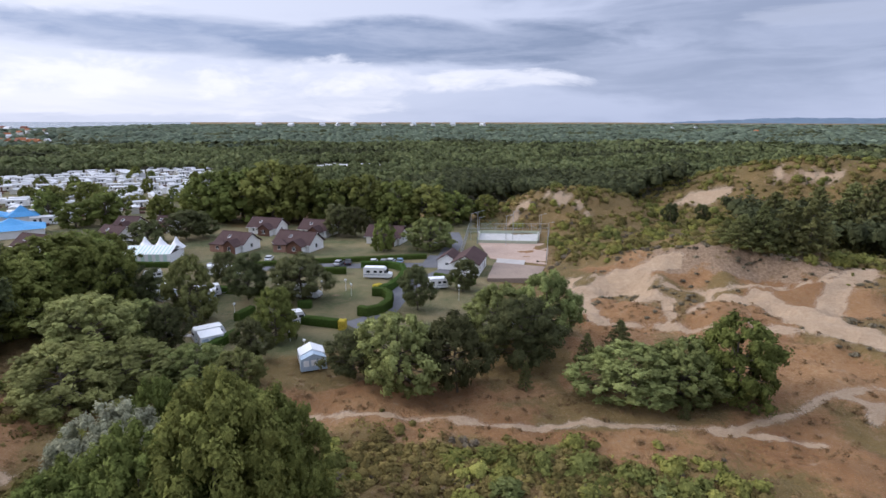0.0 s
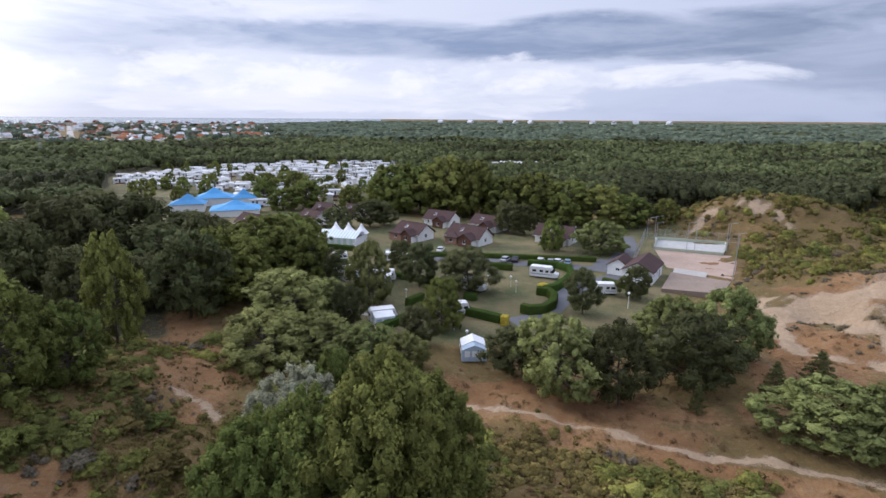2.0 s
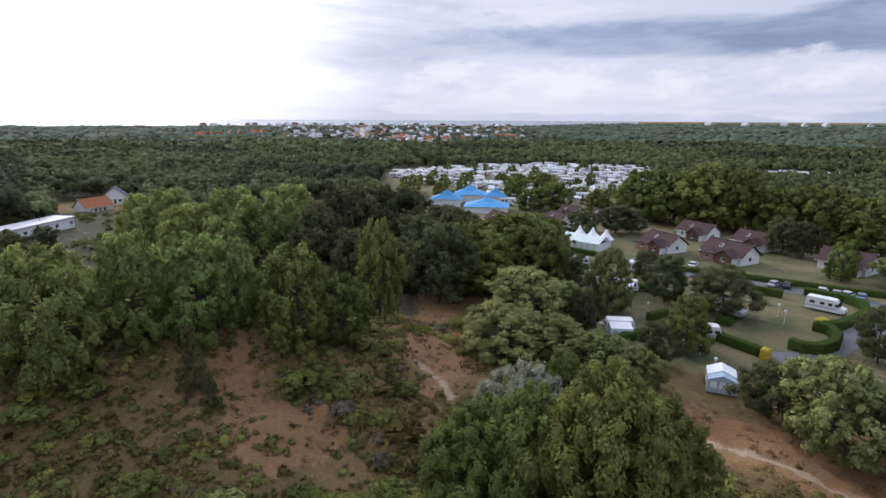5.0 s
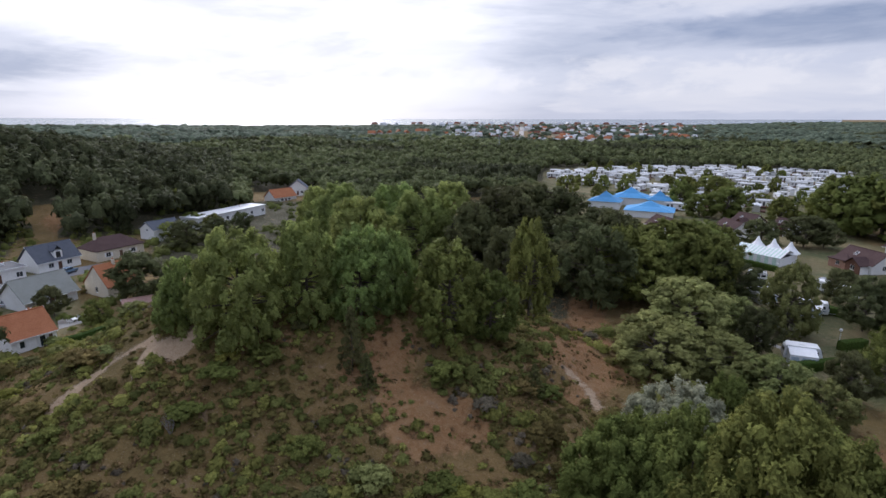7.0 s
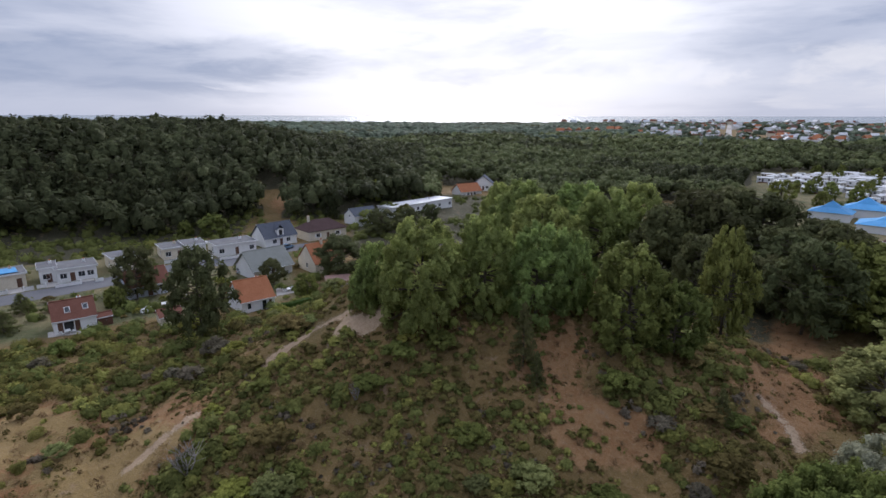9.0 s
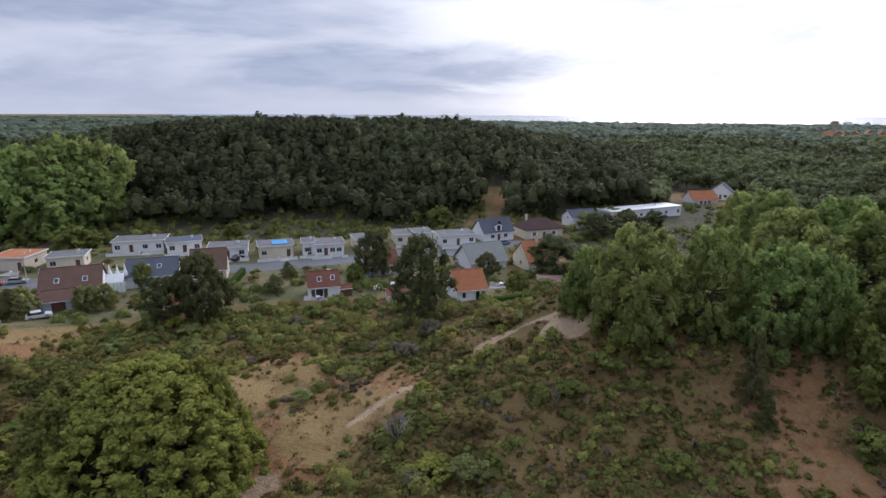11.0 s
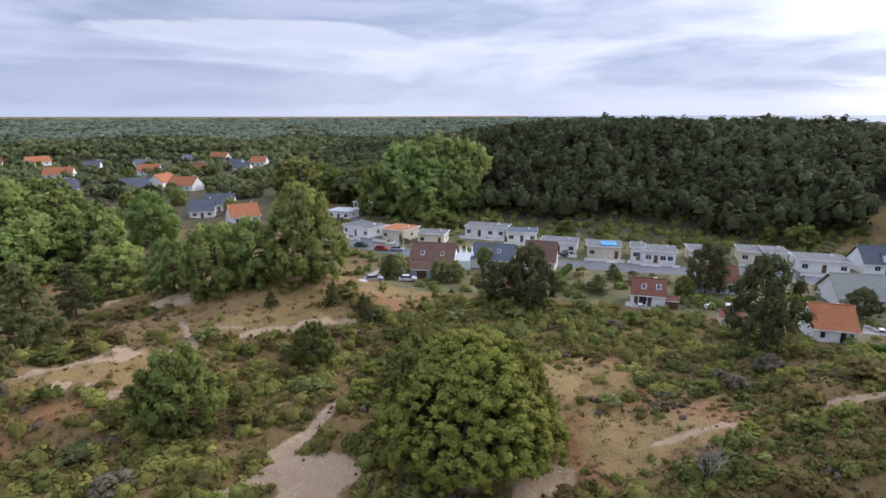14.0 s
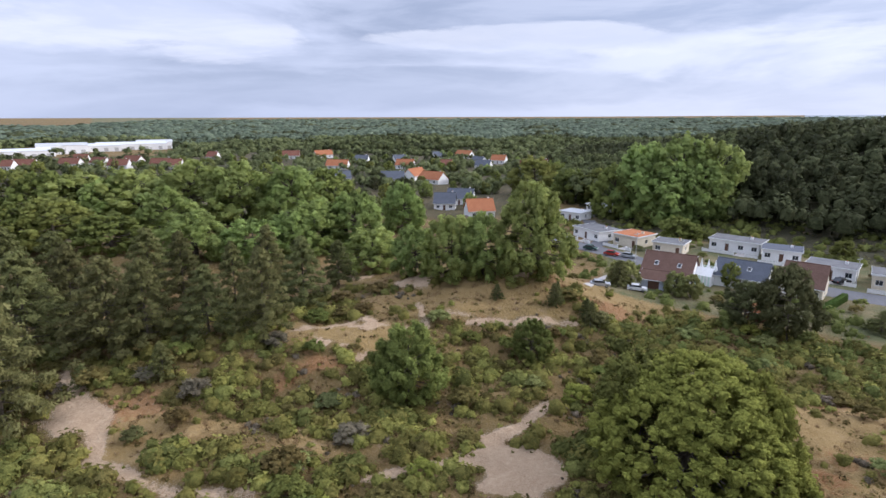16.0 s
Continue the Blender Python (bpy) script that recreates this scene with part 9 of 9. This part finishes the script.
# ---- lattice mast in the woods ----
def lattice_mast(az, d, high):
    x, y = polar(az, d)
    ob = ground_part("lattice_mast", x, y, 20, "slender grey lattice radio mast above the woods", "mast")
    for i in range(4):
        s, c = ((-1, -1), (1, -1), (1, 1), (-1, 1))[i]
        bm = bmesh.new()
        limb(bm, (s * 1.2, c * 1.2, -0.5), (s * 0.4, c * 0.4, high), 0.10, 0.07, 5)
        part("leg", bm, STEEL, ob)
    for k in range(14):
        bm = bmesh.new()
        z0, z1 = high * k / 14, high * (k + 1) / 14
        a, b = 1.2 - 0.8 * k / 14, 1.2 - 0.8 * (k + 1) / 14
        limb(bm, (-a, -a, z0), (b, -b, z1), 0.05, 0.05, 4), limb(bm, (a, -a, z0), (b, b, z1), 0.05, 0.05, 4)
        limb(bm, (a, a, z0), (-b, b, z1), 0.05, 0.05, 4), limb(bm, (-a, a, z0), (-b, -b, z1), 0.05, 0.05, 4)
        part("brace", bm, STEEL, ob)
    part("antenna", boxes((-0.9, -0.5, -0.2, 0.2, high - 3, high - 0.5), (0.5, 0.9, -0.2, 0.2, high - 3, high - 0.5)), TRIM, ob)


lattice_mast(53.4, 640, 30)


# ---- heath: bushes and scrub ----


def scrub_cover(x, y):
    """How thickly scrub grows, 0 to 1."""
    d, az = np.hypot(x, y), (np.degrees(np.arctan2(-x, y)) + 90) % 360 - 90
    inner = np.interp(az, [-45, -20, 10, 22, 40, 60, 90, 100, 130, 150, 205], [0.75, 0.9, 0.95, 0.95, 1.0, 1.0, 1.0, 1.0, 0.9, 0.85, 0.85]) * (1 - smooth(d, np.interp(az, [-45, 22, 26, 88, 92, 150, 205], [58, 60, 96, 80, 108, 100, 96]), np.interp(az, [-45, 22, 26, 88, 92, 150, 205], [64, 66, 110, 90, 116, 112, 112])))
    heath = 0.95 * ((az > -45) & (az < np.where(d > 196, -4, -11.5)) & (d > 138) & (d < 300))
    slope = 0.95 * ((az > 84) & (az < 146) & (d > 183) & (d < 216))
    m = np.maximum(np.maximum(inner, heath), slope)
    m = m * (1 - np.clip(sand_at(x, y) * 3.5, 0, 1)) * (1 - 0.8 * blobs(x, y, DRY + DRY_WEST, 0.5)) * (1 - 0.88 * blobs(x, y, STRAW, 0.4)) * (1 - camp_at(x, y))
    return m * np.clip(0.58 + 0.70 * waves(x, y, 11, 31), 0.0, 1)


def scattered(q, k, share):
    """Directions and distances over the heath; a share lies farther off, mostly on the eastern dunes."""
    az, d = q.uniform(-43, 203, k), np.sqrt(q.uniform(38 ** 2, 118 ** 2, k))
    far = q.uniform(size=k) < share
    d = np.where(far, q.uniform(118, 300, k), d)
    return np.where(far & (q.uniform(size=k) < 0.6), q.uniform(-43, -6, k), az), d


def heath():
    rng = np.random.default_rng(21)
    made = 0
    tries = 0
    while made < 225 and tries < 6000:
        tries += 1
        az, d = rng.uniform(-42, 202), math.sqrt(rng.uniform(44 ** 2, 112 ** 2))
        x, y = polar(az, d)
        if rng.uniform() > float(scrub_cover(np.array([x]), np.array([y]))[0]) * 1.1:
            continue
        kind = str(rng.choice(["green", "scrub", "yellow", "grey", "dark", "olive"], p=[0.24, 0.34, 0.14, 0.10, 0.06, 0.12]))
        wide = rng.uniform(2.4, 5.2)
        bush(kind, x, y, wide * rng.uniform(0.45, 0.75), wide, {"green": "green bramble bush on the heath", "scrub": "olive-green privet scrub on the heath", "yellow": "yellow-green bush on the heath", "grey": "grey-brown twiggy scrub bush", "dark": "dark green gorse bush", "olive": "pale sea buckthorn bush"}[kind])
        made += 1
    for name, mat, seed, groves, per, share, small, large in (("low_scrub", LEAF_SCRUB, 41, 340, 6, 0.9, 0.45, 1.3), ("grey_scrub", LEAF_GREY, 42, 240, 6, 0.7, 0.30, 0.8), ("bramble", LEAF_BRAMBLE, 43, 430, 7, 1.0, 0.45, 1.6), ("privet", LEAF_PRIVET, 46, 260, 7, 1.0, 0.5, 1.9)):
        q = np.random.default_rng(seed)
        az, d = scattered(q, groves * 10, 0.26)
        x, y = -np.sin(np.radians(az)) * d, np.cos(np.radians(az)) * d
        cover = scrub_cover(x, y)
        if name == "grey_scrub":
            cover = cover * np.clip(0.55 + 0.9 * waves(x, y, 19, 35), 0, 1)
        pick = (q.uniform(size=len(x)) < cover * share).nonzero()[0][:groves]
        i = np.repeat(pick, per)
        spread = np.repeat(q.uniform(0.8, 2.6, len(pick)), per) * np.where(d[i] > 118, 1.5, 1.0)
        away = np.abs(q.normal(size=len(i))) * 0.8
        turn = q.uniform(0, 6.283, len(i))
        x, y = x[i] + np.cos(turn) * away * spread * 1.5, y[i] + np.sin(turn) * away * spread * 1.5
        d = np.hypot(x, y)
        slope = np.exp(-0.5 * ((np.degrees(np.arctan2(-x, y)) - 75) / 20) ** 2) * (d < 85)
        size = (small + (large - small) * q.uniform(0, 1, len(x)) ** 1.6) * np.clip(1.15 - 0.3 * away, 0.5, 1.2) * (1 - 0.45 * slope) * np.where(d > 118, 1.3, 1.0)
        size = size * np.where(sand_at(x, y) > 0.4, 0.35, 1.0)
        c = np.stack([x, y, height(x, y) + size * 0.15], 1)
        tones = np.repeat(q.normal(size=len(pick)) * 0.16, per) + q.normal(size=len(x)) * 0.12
        leaves = leaf_cloud(c, size, (16 + 40 * np.minimum(size, 1.9)).astype(int), 0.15 + 0.085 * np.minimum(size, 1.9), q, 0.85, 0.5, 1.1, 0.7, False)
        me = plant_mesh(name, mat, leaves, domes(c, size * 0.74, q, 5, q.uniform(0.7, 1.1, len(x)), 1.75, 0.3), tones)
        tagged(new(name, me), {"low_scrub": "low olive-green scrub over the heath", "grey_scrub": "grey-brown heath scrub and dead twigs", "bramble": "green bramble thickets over the dunes", "privet": "dark green privet and sallow thickets"}[name], "scrub", kind="stuff")
    for name, mat, seed, n, count, share in (("heather", LEAF_SCRUB, 47, 8000, 11, 1.0), ("moss_and_ivy", LEAF_BRAMBLE, 48, 4200, 11, 0.9), ("dry_grass", GRASS, 44, 6500, 16, 1.0)):
        q = np.random.default_rng(seed)
        az, d = scattered(q, n * 6, 0.25)
        x, y = -np.sin(np.radians(az)) * d, np.cos(np.radians(az)) * d
        cover = np.clip(scrub_cover(x, y) * 1.3 + 0.1, 0, 1) * (1 - camp_at(x, y)) * (1 - np.clip(sand_at(x, y) * 2.5, 0, 1)) * (scrub_cover(x, y) > 0.004)
        if name == "dry_grass":
            cover = np.maximum(cover * 0.7, 0.5 * (1 - camp_at(x, y)) * (1 - np.clip(sand_at(x, y) * 2, 0, 1)) * (d < 118)) * (1 - 0.7 * ((az > 90) & (az < 150) & (d > 108)))
        pick = (q.uniform(size=len(x)) < cover * share).nonzero()[0][:n]
        x, y = x[pick], y[pick]
        size = q.uniform(0.35, 0.95, len(x)) * (0.75 if name == "dry_grass" else 1.0)
        c = np.stack([x, y, height(x, y) + 0.03], 1)
        grass = name == "dry_grass"
        leaves = leaf_cloud(c, size, np.full(len(x), count), 0.13 if grass else 0.19, q, 0.7 if grass else 0.28, 0.6, 2.3 if grass else 1.1, 0.8, False, 0.6 if grass else 1.0)
        tagged(new(name, plant_mesh(name, mat, leaves, None, q.normal(size=len(x)) * 0.18)), {"heather": "low brownish heather carpet on the dunes", "moss_and_ivy": "low green creepers between the bushes", "dry_grass": "tufts of dry dune grass"}[name], "scrub", kind="stuff")


GRASS = leafy("dune_grass", (0.160, 0.120, 0.048), (0.215, 0.155, 0.064), (0.300, 0.215, 0.095))
heath()


def thicket(name, mat, label, seed, n, az, d, small, large, clear, low=0.85, per=1.0):
    """A stand of shrubs over a stretch of the plan, thinned in patches, clear of houses, roads and sand."""
    q = np.random.default_rng(seed)
    a, r = q.uniform(*az, n * 3), np.sqrt(q.uniform(d[0] ** 2, d[1] ** 2, n * 3))
    x, y = -np.sin(np.radians(a)) * r, np.cos(np.radians(a)) * r
    ok = (np.clip(clear + 0.6 * waves(x, y, 15, seed), 0, 1) > q.uniform(size=len(x))) & (sand_at(x, y) < 0.25) & (blobs(x, y, DRY + DRY_WEST + STRAW, 0.45) < q.uniform(0.1, 1.05, len(x)))
    spots = np.array([t for t in TAKEN if d[0] - 15 < math.hypot(t[0], t[1]) < d[1] + 15] or [(0.0, 0.0, 0.0)])
    ok &= (np.hypot(x[:, None] - spots[None, :, 0], y[:, None] - spots[None, :, 1]) > spots[None, :, 2]).all(1)
    x, y = x[ok][:n], y[ok][:n]
    size = small + (large - small) * q.uniform(0, 1, len(x)) ** 1.7
    c = np.stack([x, y, height(x, y) + size * 0.12], 1)
    leaves = leaf_cloud(c, size, ((14 + 28 * size) * per).astype(int), 0.13 + 0.1 * size, q, low, 0.5, 1.1, 0.6, False)
    me = plant_mesh(name, mat, leaves, domes(c, size * 0.74, q, 5, low * q.uniform(0.8, 1.2, len(x)), 1.8, 0.3), q.normal(size=len(x)) * 0.22)
    tagged(new(name, me), label, "scrub", kind="stuff")


TAKEN.extend((*polar(95.0, d), 5.0) for d in range(196, 250, 4))
thicket("lane_scrub", LEAF_PRIVET, "dark green scrub beside the lane and the long terrace", 81, 300, (67, 88), (158, 262), 0.8, 2.2, 0.75, 0.95)
thicket("clearing_grass", LEAF_BRAMBLE, "yellow-green grass and saplings in the clearing of the ridge", 82, 160, (92, 99), (190, 246), 0.3, 0.9, 0.8, 0.5)
thicket("ridge_scrub", LEAF_PRIVET, "green saplings and scrub at the foot of the pine ridge", 71, 760, (82, 149), (172, 226), 0.8, 2.4, 0.8, 0.95)
thicket("dune_scrub", LEAF_SCRUB, "olive-brown scrub over the eastern dunes", 72, 1700, (-43, -12), (138, 290), 0.5, 1.9, 0.5)
thicket("dune_bramble", LEAF_BRAMBLE, "low green scrub over the eastern dunes", 74, 1200, (-43, -12), (138, 290), 0.5, 1.7, 0.45)
thicket("court_scrub", LEAF_SCRUB, "olive scrub on the dune behind the court", 83, 260, (-14, -3), (200, 250), 0.5, 1.7, 0.6)
thicket("slope_scrub", LEAF_SCRUB, "low olive growth on the slope of the poplar dune", 75, 1900, (44, 112), (42, 86), 0.25, 0.85, 0.75, 0.5, 0.8)
thicket("slope_bramble", LEAF_PRIVET, "low dark green growth on the slope of the poplar dune", 76, 1200, (44, 112), (42, 92), 0.25, 1.1, 0.5, 0.6, 0.8)
thicket("dune_edge", LEAF_GREY, "grey-brown tussocks along the worn dune edge", 80, 700, (-43, -15), (100, 142), 0.2, 0.8, 0.45, 0.5)
thicket("near_scrub", LEAF_SCRUB, "olive scrub in front of the dry meadow", 77, 1500, (-43, 24), (40, 60), 0.3, 1.1, 0.7, 0.8)
thicket("heath_sallow", LEAF_BRAMBLE, "yellow-green sallow and bramble on the western heath", 78, 1500, (112, 203), (44, 112), 0.5, 1.8, 0.6, 0.9)
thicket("garden_edge", LEAF_PRIVET, "dark green shrubs between the heath and the gardens", 79, 620, (90, 150), (92, 160), 0.6, 1.9, 0.42, 0.95)


def gardens():
    """Shrubs between the houses of the street, clear of walls and roads."""
    rng = np.random.default_rng(61)
    made = 0
    for i in range(1500):
        az, d = rng.uniform(89, 146), rng.uniform(108, 196)
        x, y = polar(az, d)
        if made >= 135 or any(math.hypot(x - a, y - b) < r for a, b, r in TAKEN):
            continue
        kind = str(rng.choice(["green", "scrub", "yellow", "olive", "dark"], p=[0.4, 0.25, 0.1, 0.1, 0.15]))
        wide = rng.uniform(1.2, 3.4)
        bush(kind, x, y, wide * rng.uniform(0.5, 0.9), wide, {"green": "green garden shrub between houses", "scrub": "olive-green garden shrub between houses", "yellow": "yellow-green garden shrub between houses", "olive": "pale garden shrub with small leaves", "dark": "dark evergreen shrub between houses"}[kind], 500)
        made += 1


gardens()


# ---- trees between the static pitches and in the town gardens ----
def scattered_trees():
    rng = np.random.default_rng(33)
    for i in range(56):
        az, d = rng.uniform(23, 47), rng.uniform(262, 480)
        x, y = polar(az, d)
        h = rng.uniform(4, 8)
        tree("broad", x, y, h, h * rng.uniform(0.7, 1.0), "green tree between static pitches", 700)
    for i in range(125):
        az, d = rng.uniform(146, 198), rng.uniform(200, 520)
        x, y = polar(az, d)
        h = rng.uniform(4.5, 8.5)
        kind = str(rng.choice(["broad", "poplar", "olive", "pine"], p=[0.5, 0.2, 0.15, 0.15]))
        tree(kind, x, y, h, h * rng.uniform(0.7, 1.0), "garden tree among the town houses", 700)


scattered_trees()
